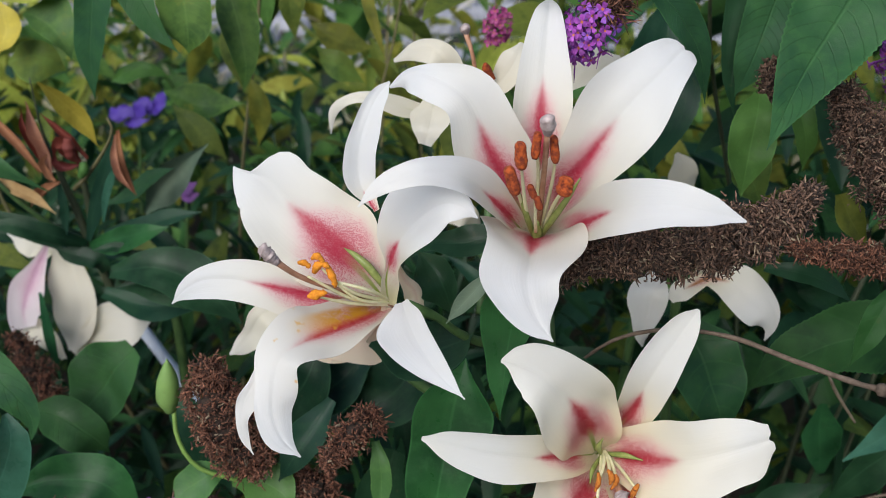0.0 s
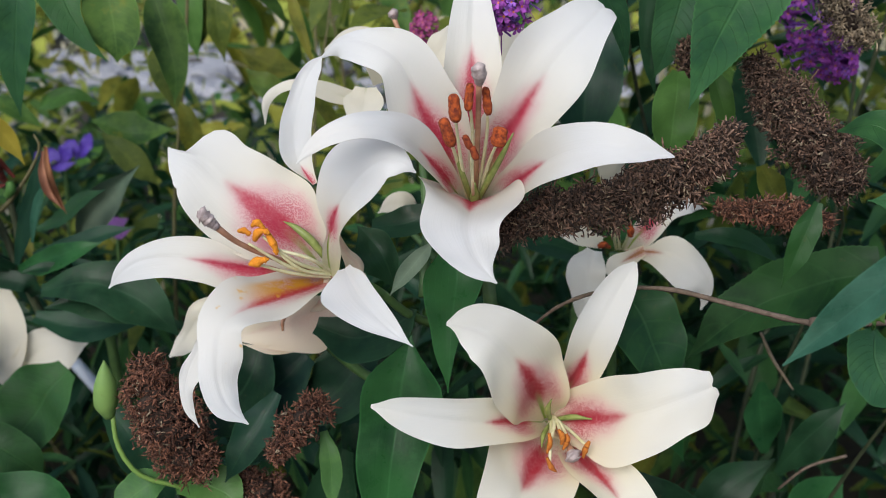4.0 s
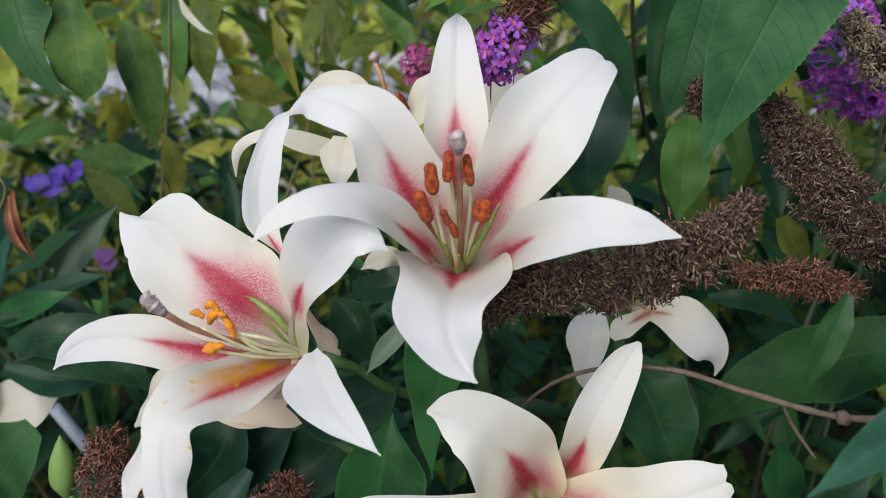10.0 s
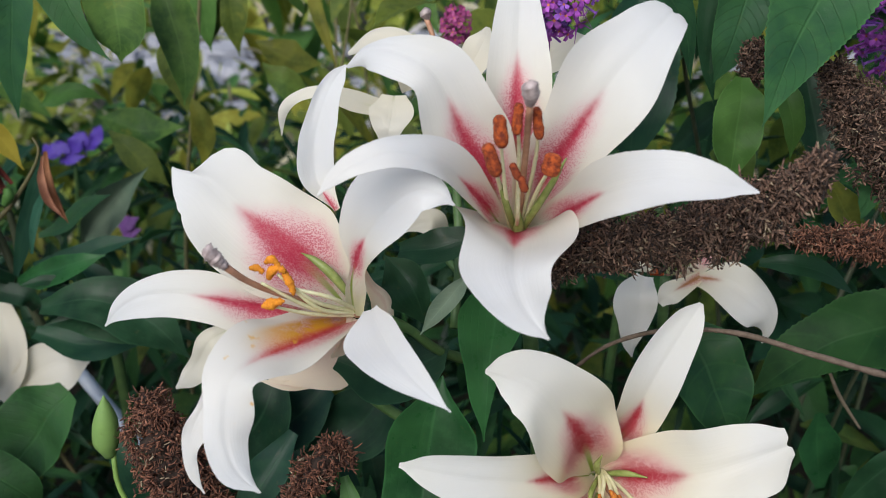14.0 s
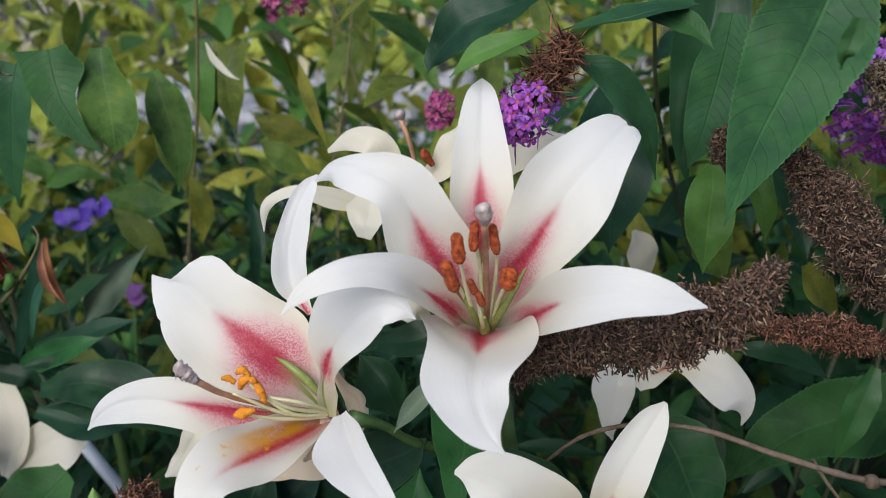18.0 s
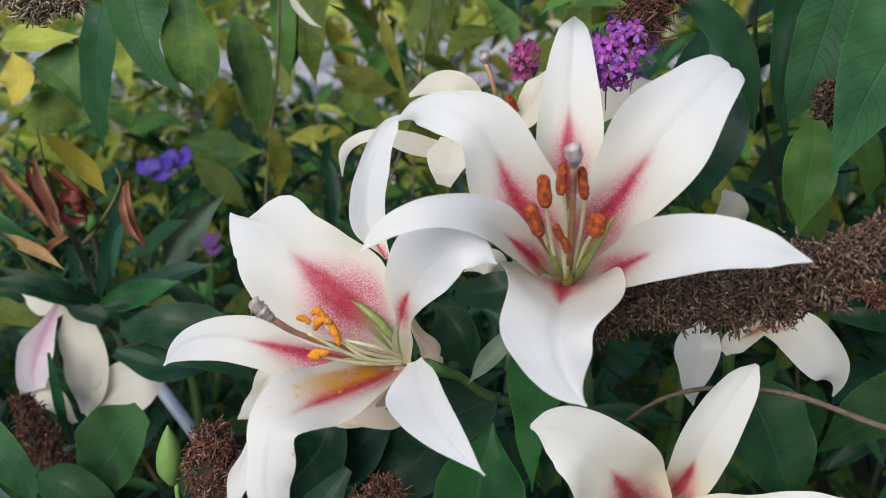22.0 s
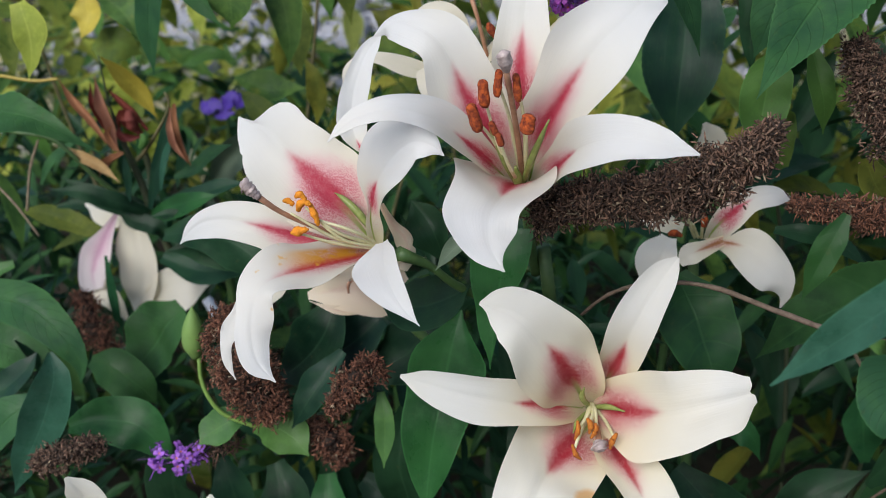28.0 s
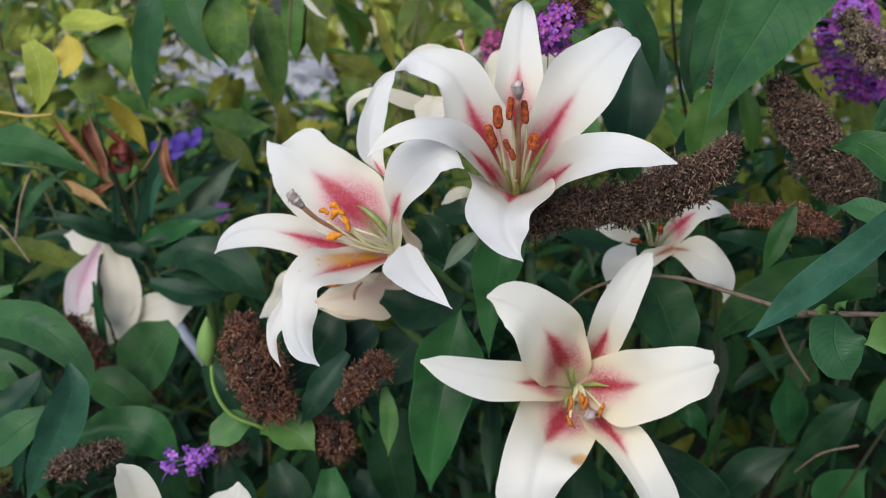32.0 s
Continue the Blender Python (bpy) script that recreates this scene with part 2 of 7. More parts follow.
    col = blend(nd, lk, smooth(nd, lk, au, 0.93, 0.99, 0.0, 0.35), col, tuple(min(1, c * 1.8 + 0.01) for c in light))
    worn = noise_tex(nd, lk, 75.0, 4.0, 0.7)
    col = blend(nd, lk, smooth(nd, lk, worn.outputs[0], 0.45, 0.75, 0.0, 0.30), col, tuple(min(1, c * 1.5) for c in light))
    lk.new(smooth(nd, lk, worn.outputs[0], 0.3, 0.7, gloss * 0.8, min(1.0, gloss * 1.5)), bs.inputs["Roughness"])
    lk.new(col, bs.inputs["Base Color"])
    bs.inputs["Specular IOR Level"].default_value = 0.22
    hgt = maths(nd, lk, "SUBTRACT", maths(nd, lk, "MULTIPLY", n2.outputs[0], 0.4), maths(nd, lk, "MULTIPLY", lines, 2.0))
    hgt = maths(nd, lk, "ADD", hgt, maths(nd, lk, "MULTIPLY", n1.outputs[0], 0.7))
    bump(nd, lk, bs, hgt, 0.20 if vein_tone > 1 else 0.65, 0.0014)
    see_through(m, nd, lk, bs, col, through_light)
    return m


def rough_material(name, c1, c2, scale=120.0, roughness=0.8, c3=None, relief=0.6, spread=0.35):
    m, nd, lk, bs = material(name)
    n1 = noise_tex(nd, lk, scale, 5.0)
    n2 = noise_tex(nd, lk, scale * 0.15, 2.0)
    geo = nd.new("ShaderNodeNewGeometry")
    col = blend(nd, lk, smooth(nd, lk, n1.outputs[0], 0.3, 0.7), c1, c2)
    col = blend(nd, lk, smooth(nd, lk, n2.outputs[0], 0.45, 0.7, 0.0, 0.5), col, c3 or c1)
    isl = blend(nd, lk, geo.outputs["Random Per Island"], (1.0 - spread, 1.0 - spread, 1.0 - spread), (1.0 + spread * 0.75, 1.0 + spread * 0.68, 1.0 + spread * 0.6))
    col = blend(nd, lk, 1.0, col, isl, "MULTIPLY")
    lk.new(col, bs.inputs["Base Color"])
    bs.inputs["Roughness"].default_value = roughness
    bump(nd, lk, bs, n1.outputs[0], relief, 0.001)
    return m


WHITE, CREAM, CRIMSON = (0.88, 0.88, 0.88), (0.86, 0.81, 0.69), (0.60, 0.032, 0.085)
M_PETAL = petal_material("lily_petal", WHITE, CREAM, CRIMSON)
M_PETAL_GOLD = petal_material("lily_petal_pollen", WHITE, CREAM, (0.62, 0.032, 0.036), 1.0, 0.95)
M_PETAL_CREAM = petal_material("lily_petal_cream", (0.91, 0.90, 0.87), (0.89, 0.81, 0.60), (0.54, 0.026, 0.050))
M_PETAL_STAINED = petal_material("lily_petal_stained", (0.91, 0.90, 0.87), (0.89, 0.81, 0.60), (0.54, 0.026, 0.050), stain=(-0.90, 1.02))
M_PETAL_PLAIN = petal_material("lily_petal_plain", (0.88, 0.87, 0.85), (0.86, 0.82, 0.70), CRIMSON, 0.0)
M_PETAL_PINK = petal_material("lily_petal_back", (0.93, 0.87, 0.76), (0.92, 0.81, 0.64), (0.62, 0.20, 0.18), 0.12, 0.0, 0.05)
M_PETAL_IVORY = petal_material("lily_petal_ivory", (0.87, 0.85, 0.80), (0.84, 0.79, 0.66), CRIMSON, 0.0)
M_PETAL_RIB = petal_material("lily_petal_ribbed", (0.88, 0.87, 0.84), (0.86, 0.80, 0.62), (0.46, 0.17, 0.035), 0.85)
M_PETAL_LILAC = petal_material("lily_petal_lilac", (0.87, 0.83, 0.85), (0.85, 0.78, 0.80), (0.60, 0.28, 0.46), 0.5, 0.0, 0.15)
M_PETAL_YELLOW = petal_material("lily_petal_yellow", (0.88, 0.86, 0.80), (0.86, 0.78, 0.50), CRIMSON, 0.0, wash=(0.82, 0.63, 0.11))
M_LEAF = leaf_material("lily_leaf", (0.004, 0.020, 0.009), (0.018, 0.060, 0.025), gloss=0.36, parallel=True)
M_BUDDLEIA = leaf_material("buddleia_leaf", (0.017, 0.062, 0.024), (0.043, 0.128, 0.036), gloss=0.44, veins=46.0, vein_tone=0.45)
M_GREEN = leaf_material("broad_green_leaf", (0.011, 0.058, 0.018), (0.030, 0.120, 0.034), gloss=0.32, parallel=True)
M_DEEP = leaf_material("deep_green_leaf", (0.005, 0.027, 0.009), (0.021, 0.070, 0.018), gloss=0.42, veins=16.0, vein_tone=1.6)
M_BLUELEAF = leaf_material("blue_green_leaf", (0.016, 0.062, 0.036), (0.040, 0.125, 0.080), gloss=0.28)
M_PALE = leaf_material("pale_green_leaf", (0.042, 0.115, 0.022), (0.085, 0.19, 0.042), gloss=0.42)
M_BUD = leaf_material("bud_green", (0.13, 0.24, 0.045), (0.20, 0.32, 0.075), gloss=0.42)
M_OLIVE = leaf_material("backlit_leaf", (0.085, 0.135, 0.020), (0.20, 0.245, 0.045), 0.6, 0.5, 0.5, mottle=0.5)
M_BACKLIT = leaf_material("translucent_leaf", (0.06, 0.15, 0.035), (0.15, 0.27, 0.06), 0.3, 0.42, 0.5, mottle=0.5)
# sunlight on the leaves behind is put into this brightened colour
M_SUN_PAINTED = leaf_material("sun_painted_leaf", (0.30, 0.38, 0.05), (0.56, 0.61, 0.13), 0.8, 0.5, 0.5)
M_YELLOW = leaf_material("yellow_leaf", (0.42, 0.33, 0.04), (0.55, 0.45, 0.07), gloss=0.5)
# cream leaf colour painted to stand for sun flecks
M_SUNFLECK = leaf_material("sun_fleck_leaf", (0.74, 0.62, 0.42), (0.88, 0.80, 0.62), 0.3, 0.5, 0.4)
M_DRYLEAF = leaf_material("dry_leaf", (0.25, 0.095, 0.045), (0.48, 0.24, 0.13), gloss=0.42, veins=12.0)
M_UNDER = leaf_material("leaf_underside", (0.10, 0.16, 0.11), (0.17, 0.23, 0.16), gloss=0.6)
M_DRYDARK = leaf_material("dark_dry_leaf", (0.10, 0.018, 0.015), (0.20, 0.050, 0.035), gloss=0.5, veins=10.0)
M_APRICOT = leaf_material("apricot_leaf", (0.42, 0.24, 0.08), (0.62, 0.42, 0.20), gloss=0.5)
M_YELLOWSTEM = rough_material("yellow_stem", (0.34, 0.26, 0.05), (0.45, 0.36, 0.10), 90.0, 0.6)
M_STEM = rough_material("green_stem", (0.045, 0.10, 0.03), (0.08, 0.15, 0.045), 90.0, 0.5)
M_DARKSTEM = rough_material("dark_stem", (0.03, 0.045, 0.02), (0.06, 0.07, 0.035), 90.0, 0.6)
M_OLIVESTEM = rough_material("olive_stem", (0.10, 0.10, 0.04), (0.18, 0.15, 0.07), 90.0, 0.7)
M_TWIG = rough_material("brown_twig", (0.085, 0.060, 0.042), (0.17, 0.125, 0.095), 200.0, 0.85)
# near-black core colour paints the shade between the dry capsules
M_DRYCORE_SHADE = rough_material("dry_flower_core_shade", (0.014, 0.009, 0.007), (0.040, 0.025, 0.017), 500.0, 0.95)
M_DRY = rough_material("dry_flower", (0.024, 0.014, 0.010), (0.20, 0.125, 0.090), 420.0, 0.9, (0.12, 0.062, 0.042), spread=0.9)
M_RUST = rough_material("dry_flower_rust", (0.060, 0.024, 0.016), (0.26, 0.115, 0.070), 420.0, 0.9, (0.10, 0.045, 0.025), spread=0.8)
M_DRYPALE = rough_material("dry_flower_pale", (0.20, 0.15, 0.10), (0.34, 0.28, 0.20), 260.0, 0.9, spread=0.8)
M_PURPLE = rough_material("purple_floret", (0.15, 0.020, 0.21), (0.33, 0.065, 0.41), 300.0, 0.6)
M_MAGENTA = rough_material("magenta_floret", (0.20, 0.022, 0.11), (0.30, 0.05, 0.18), 300.0, 0.6)
M_MAUVE = rough_material("mauve_floret", (0.07, 0.02, 0.12), (0.13, 0.04, 0.20), 300.0, 0.7)
M_BLUEPURPLE = rough_material("blue_purple_floret", (0.17, 0.05, 0.36), (0.32, 0.12, 0.56), 300.0, 0.6)
M_VIOLET = rough_material("violet_floret", (0.035, 0.012, 0.22), (0.075, 0.03, 0.34), 300.0, 0.6)
M_ORANGE = rough_material("floret_eye", (0.36, 0.10, 0.04), (0.52, 0.17, 0.06), 300.0, 0.6)
M_ANTHER = rough_material("rust_pollen", (0.10, 0.012, 0.003), (0.40, 0.075, 0.010), 420.0, 0.9)
M_ANTHER_GOLD = rough_material("gold_pollen", (0.50, 0.16, 0.008), (0.70, 0.28, 0.016), 900.0, 0.85)
M_ANTHER_RUST = rough_material("orange_rust_pollen", (0.32, 0.075, 0.008), (0.56, 0.20, 0.020), 700.0, 0.85)
M_FILAMENT = rough_material("filament", (0.66, 0.65, 0.36), (0.80, 0.78, 0.54), 200.0, 0.45)
M_NECTARY = rough_material("nectary", (0.17, 0.22, 0.05), (0.29, 0.34, 0.11), 200.0, 0.4)
M_STYLE = rough_material("style", (0.36, 0.17, 0.10), (0.50, 0.28, 0.18), 200.0, 0.45)
M_STIGMA = rough_material("stigma", (0.24, 0.19, 0.19), (0.42, 0.35, 0.34), 300.0, 0.35)
M_SOIL = rough_material("soil", (0.018, 0.014, 0.009), (0.045, 0.035, 0.022), 40.0, 0.95)
M_STONE = rough_material("pale_stone", (0.24, 0.25, 0.29), (0.42, 0.43, 0.48), 12.0, 0.9)
M_WALL = rough_material("wall_plaster", (0.42, 0.39, 0.34), (0.52, 0.48, 0.43), 8.0, 0.9)
M_CANE = rough_material("pale_cane", (0.48, 0.54, 0.66), (0.60, 0.66, 0.76), 30.0, 0.35)


# ---------------------------------------------------------------- mesh helpers
def part(name, bm, mat, parent=None, label="", smooth_faces=True):
    """Links a bmesh as one mesh object, under its parent if it has one."""
    me = bpy.data.meshes.new(name)
    bm.to_mesh(me)
    bm.free()
    for m in mat if isinstance(mat, (list, tuple)) else (mat,):
        me.materials.append(m)
    if smooth_faces:
        me.polygons.foreach_set("use_smooth", [True] * len(me.polygons))
    ob = new(name, me)
    if parent:
        ob.parent = parent
    if label:
        ob["label"] = label
    return ob


def thing(name, at, label, category, group="", kind=""):
    ob = new(name)
    ob.empty_display_size = 0.02
    ob.location = at
    tagged(ob, label, category, group, kind)
    return ob


def spline(points, n):
    """Catmull-Rom through the points, n + 1 places evenly spread."""
    p = [Vector(q) for q in points]
    p = [2 * p[0] - p[1], *p, 2 * p[-1] - p[-2]]
    raw = []
    for i in range(1, len(p) - 2):
        a, b, c, d = p[i - 1], p[i], p[i + 1], p[i + 2]
        for k in range(12):
            t = k / 12
            raw.append(0.5 * ((2 * b) + (c - a) * t + (2 * a - 5 * b + 4 * c - d) * t * t + (3 * b - a - 3 * c + d) * t ** 3))
    raw.append(p[-2])
    run = [0.0]
    for a, b in zip(raw, raw[1:]):
        run.append(run[-1] + (b - a).length)
    out, marks, j = [], [], 0
    for k in range(n + 1):
        s = run[-1] * k / n
        while j < len(run) - 2 and run[j + 1] < s:
            j += 1
        f = (s - run[j]) / max(1e-9, run[j + 1] - run[j])
        out.append(raw[j].lerp(raw[j + 1], f))
        marks.append((j + f) / 12)
    return out, marks, run[-1]


def eased(values, x):
    """Smooth interpolation in a list of values at place x (0 to len - 1)."""
    x = min(max(x, 0.0), len(values) - 1.0)
    i = min(int(x), len(values) - 2)
    f = x - i
    g = lambda k: values[min(max(k, 0), len(values) - 1)]
    a, b, c, d = g(i - 1), g(i), g(i + 1), g(i + 2)
    return 0.5 * (2 * b + (c - a) * f + (2 * a - 5 * b + 4 * c - d) * f * f + (3 * b - a - 3 * c + d) * f ** 3)


def blade(spine, widths, face, twist=(0, 0), cup=(0, 0), mark=(0.0, 1.0), ruffle=0.0, waves=3.0, seed=0, n=20, m=10, thick=0.0006, teeth=0.0, wobble=0.10, swell=0.07, notch=(0.0, 0.0)):
    """A petal or leaf: a midrib through the spine, half widths along it, its upper side towards face, turned by twist degrees,
    and hollowed by cup (edges lifted by that share of the half width)."""
    pts, marks, length = spline(spine, n)
    rng = random.Random(seed)
    ph = rng.uniform(0, 6.28)
    bm = bmesh.new()
    lay = bm.loops.layers.uv.new("UVMap")
    face = Vector(face).normalized()
    tops, lows, uvs = [], [], []
    nrm = face
    left = [q[0] if isinstance(q, tuple) else q for q in widths]
    right = [q[1] if isinstance(q, tuple) else q for q in widths]
    for i, p in enumerate(pts):
        s = i / n
        tan = (pts[min(i + 1, n)] - pts[max(i - 1, 0)]).normalized()
        base = face - tan * face.dot(tan)
        if base.length > 0.25:
            base.normalize()
            nrm = base if i == 0 else (base * 0.7 + (nrm - tan * nrm.dot(tan)) * 0.3).normalized()
        else:
            nrm = (nrm - tan * nrm.dot(tan)).normalized()
        q = marks[i] / max(1, len(spine) - 1)
        ang = radians(eased(twist, q * (len(twist) - 1)))
        nn = (Matrix.Rotation(ang, 3, tan) @ nrm).normalized()
        side = tan.cross(nn).normalized()
        wl, wr = max(0.0004, eased(left, marks[i])), max(0.0004, eased(right, marks[i]))
        wl *= 1 + wobble * noise.noise((s * 4.5, ph, 1.7))
        wr *= 1 + wobble * noise.noise((s * 4.5, ph, 7.3))
        w = (wl + wr) / 2
        c = eased(cup, q * (len(cup) - 1))
        top, low, uv = [], [], []
        for k in range(m + 1):
            u = 2 * k / m - 1
            lift = c * w * (abs(u) ** 1.7)
            edge = ruffle * w * (abs(u) ** 3) * math.sin(waves * 6.28 * s + ph + (1.7 if u > 0 else 0))
            ww = (wl if u < 0 else wr) * (1 + teeth * ((i % 2) * 2 - 1) * (1 if k in (0, m) else 0))
            fold = nn * (lift + edge - 0.06 * w * math.exp(-(u / 0.12) ** 2))
            fold += nn * (swell * w * noise.noise((s * 3.2 + ph, u * 1.1, ph)) * 2.0)
            fold -= tan * (notch[0] * w * math.exp(-((u - notch[1]) / 0.22) ** 2) * max(0.0, (s - 0.85) / 0.15) ** 2)
            a = p + side * (ww * u) * math.cos(min(1.2, abs(c)) * 0.5 * abs(u)) + fold
            top.append(bm.verts.new(a))
            if thick:
                low.append(bm.verts.new(a - nn * thick * (1.6 - abs(u))))
            uv.append((u, (s - mark[0]) / max(1e-4, mark[1] - mark[0])))
        tops.append(top), lows.append(low), uvs.append(uv)

    def quad(vs, us):
        f = bm.faces.new(vs)
        for lp, t in zip(f.loops, us):
            lp[lay].uv = t

    for i in range(n):
        for k in range(m):
            us = (uvs[i][k], uvs[i][k + 1], uvs[i + 1][k + 1], uvs[i + 1][k])
            quad((tops[i][k], tops[i][k + 1], tops[i + 1][k + 1], tops[i + 1][k]), us)
            if thick:
                quad((lows[i][k], lows[i + 1][k], lows[i + 1][k + 1], lows[i][k + 1]), (us[0], us[3], us[2], us[1]))
        if thick:
            for k, flip in ((0, False), (m, True)):
                us = (uvs[i][k], uvs[i + 1][k], uvs[i + 1][k], uvs[i][k])
                vs = [bm.verts.new(q.co) for q in (tops[i][k], tops[i + 1][k], lows[i + 1][k], lows[i][k])]
                quad(vs[::-1] if flip else vs, us)
    return bm


def tube(points, radii, n=16, sides=8, bumpy=0.0, seed=0, flat=1.0):
    """A round stem through the points, its radius eased along the list."""
    pts, marks, length = spline(points, n)
    rng = random.Random(seed)
    bm = bmesh.new()
    rings = []
    ref = Vector((0.31, 0.17, 0.93))
    for i, p in enumerate(pts):
        tan = (pts[min(i + 1, n)] - pts[max(i - 1, 0)]).normalized()
        a = tan.cross(ref)
        if a.length < 0.1:
            a = tan.cross(Vector((1, 0, 0)))
        a.normalize()
        b = tan.cross(a)
        r = eased(radii, marks[i] / max(1, len(points) - 1) * (len(radii) - 1))
        r *= 1 + bumpy * rng.uniform(-1, 1)
        ring = [bm.verts.new(p + (a * math.cos(6.2832 * k / sides) + b * flat * math.sin(6.2832 * k / sides)) * r * (1 + bumpy * 0.5 * rng.uniform(-1, 1))) for k in range(sides)]
        rings.append(ring)
    for r0, r1 in zip(rings, rings[1:]):
        for k in range(sides):
            bm.faces.new((r0[k], r0[(k + 1) % sides], r1[(k + 1) % sides], r1[k]))
    bm.faces.new(rings[0][::-1])
    bm.faces.new(rings[-1])
    return bm


def petal(parent, spine, widths, face, mat=None, name="petal", label="", **kw):
    kw.setdefault("seed", len(parent.children) + 7)
    b = parent.location
    bm = blade([Vector(p) - b for p in spine], widths, face, **kw)
    return part(name, bm, mat or M_PETAL, parent, label)


def stalk(parent, points, radii, mat, name="stem", label="", **kw):
    b = parent.location
    return part(name, tube([Vector(p) - b for p in points], radii, **kw), mat, parent, label)


def leaf(parent, spine, widths, face=(0.0, -0.6, 0.8), mat=None, name="leaf", label="", **kw):
    kw.setdefault("seed", len(parent.children) + 31)
    kw.setdefault("cup", (0.25, 0.12))
    kw.setdefault("ruffle", 0.06)
    kw.setdefault("thick", 0.0004)
    kw.setdefault("n", 18)
    kw.setdefault("m", 6)
    b = parent.location
    return part(name, blade([Vector(p) - b for p in spine], widths, face, **kw), mat or M_LEAF, parent, label)


def raw_mesh(name, verts, faces, mats, parent=None, indices=None, flat_shade=False):
    me = bpy.data.meshes.new(name)
    me.from_pydata(verts, [], faces)
    for m in mats:
        me.materials.append(m)
    if indices is not None:
        me.polygons.foreach_set("material_index", indices)
    if not flat_shade:
        me.polygons.foreach_set("use_smooth", [True] * len(me.polygons))
    ob = new(name, me)
    if parent:
        ob.parent = parent
    return ob


def capsules(axis, radii, count, length, thick, seed, droop=0.3, clump=6, spread=0.28):
    """Small dry seed capsules standing off an axis in clumps: vertices and faces."""
    rng = random.Random(seed)
    pts, marks, total = spline(axis, 40)
    verts, faces = [], []
    while count > 0:
        k = rng.randrange(40)
        p = pts[k].lerp(pts[k + 1], rng.random())
        tan = (pts[k + 1] - pts[k]).normalized()
        r = eased(radii, (k + 0.5) / 40 * (len(radii) - 1))
        out = Vector((rng.gauss(0, 1), rng.gauss(0, 1), rng.gauss(0, 1)))
        out = (out - tan * out.dot(tan)).normalized()
        r *= 0.90 + 0.55 * noise.noise((p + out * 0.012) * 95.0)
        centre = p + out * r * (1 - 0.62 * rng.random() ** 1.6) * rng.uniform(0.75, 1.0) + tan * rng.gauss(0, r * 0.08)
        for _ in range(clump):
            d = (out * 0.6 + Vector((rng.gauss(0, 1.0), rng.gauss(0, 1.0), rng.gauss(0, 1.0))) + Vector((0, 0, -droop * rng.random()))).normalized()
            s = centre + Vector((rng.gauss(0, 1), rng.gauss(0, 1), rng.gauss(0, 1))) * length * spread
            a = d.orthogonal().normalized()
            b = d.cross(a)
            ln, th = length * rng.uniform(0.6, 1.3), thick * rng.uniform(0.6, 1.3)
            bend = Vector((rng.gauss(0, 1), rng.gauss(0, 1), rng.gauss(0, 1))) * ln * 0.6
            i0 = len(verts)
            for f, w in ((0.0, 0.55), (0.4, 0.75), (0.75, 0.85), (1.0, 0.25)):
                c = s + d * ln * f + bend * f * f
                for q in range(4):
                    ang = q * 1.5708
                    verts.append(c + (a * math.cos(ang) + b * math.sin(ang)) * th * w)
            for ring in range(3):
                for q in range(4):
                    x, y = i0 + ring * 4 + q, i0 + ring * 4 + (q + 1) % 4
                    faces.append((x, y, y + 4, x + 4))
            faces.append((i0 + 12, i0 + 13, i0 + 14, i0 + 15))
            count -= 1
    return verts, faces


def dry_spike(axis, radii, count, label, seed, mat=None, length=0.0027, thick=0.00076, stem_mat=None, group="dried flower spikes"):
    ob = thing("dried_flower_spike", axis[0], label, "flower spike", group)
    loc = [Vector(p) - ob.location for p in axis]
    # thick dark axis, its colour gives the shaded gaps of the spike
    part("axis", tube(loc, [0.40 * r for r in radii], sides=12, n=40, bumpy=0.35, seed=seed), M_DRYCORE_SHADE, ob)
    v, f = capsules(loc, radii, int(count * 3.7), length, thick, seed, clump=9, spread=0.75)
    raw_mesh("dry_fuzz", v, f, [mat or M_DRY], ob)["kind"] = "stuff"
    v, f = capsules(loc, [r * 1.06 for r in radii], int(count * 0.2), length * 0.9, thick * 0.9, seed + 50, clump=2)
    raw_mesh("pale_fuzz", v, f, [M_DRYPALE], ob)["kind"] = "stuff"
    return ob


def floret_mesh(name, mat, size):
    """A four-lobed buddleia floret with its short tube and orange eye, opening along z."""
    verts, faces, idx = [], [], []
    for f, w in ((-2.6, 0.13), (0.0, 0.24)):
        for q in range(4):
            verts.append((math.cos(q * 1.5708) * w * size, math.sin(q * 1.5708) * w * size, f * size))
    for q in range(4):
        faces.append((q, (q + 1) % 4, 4 + (q + 1) % 4, 4 + q)), idx.append(0)
    faces.append((4, 5, 6, 7)), idx.append(1)
    for q in range(4):
        a = q * 1.5708 + 0.785
        i0 = len(verts)
        for rr, da, zz in ((0.20, -0.75, 0.02), (0.20, 0.75, 0.02), (0.56, 0.62, 0.20), (0.84, 0.33, 0.20), (0.84, -0.33, 0.20), (0.56, -0.62, 0.20)):
            verts.append((math.cos(a + da) * rr * size, math.sin(a + da) * rr * size, zz * size))
        faces.append(tuple(range(i0, i0 + 6))), idx.append(0)
    me = bpy.data.meshes.new(name)
    me.from_pydata(verts, [], faces)
    me.materials.append(mat), me.materials.append(M_ORANGE)
    me.polygons.foreach_set("material_index", idx)
    return me


FLORETS = {}


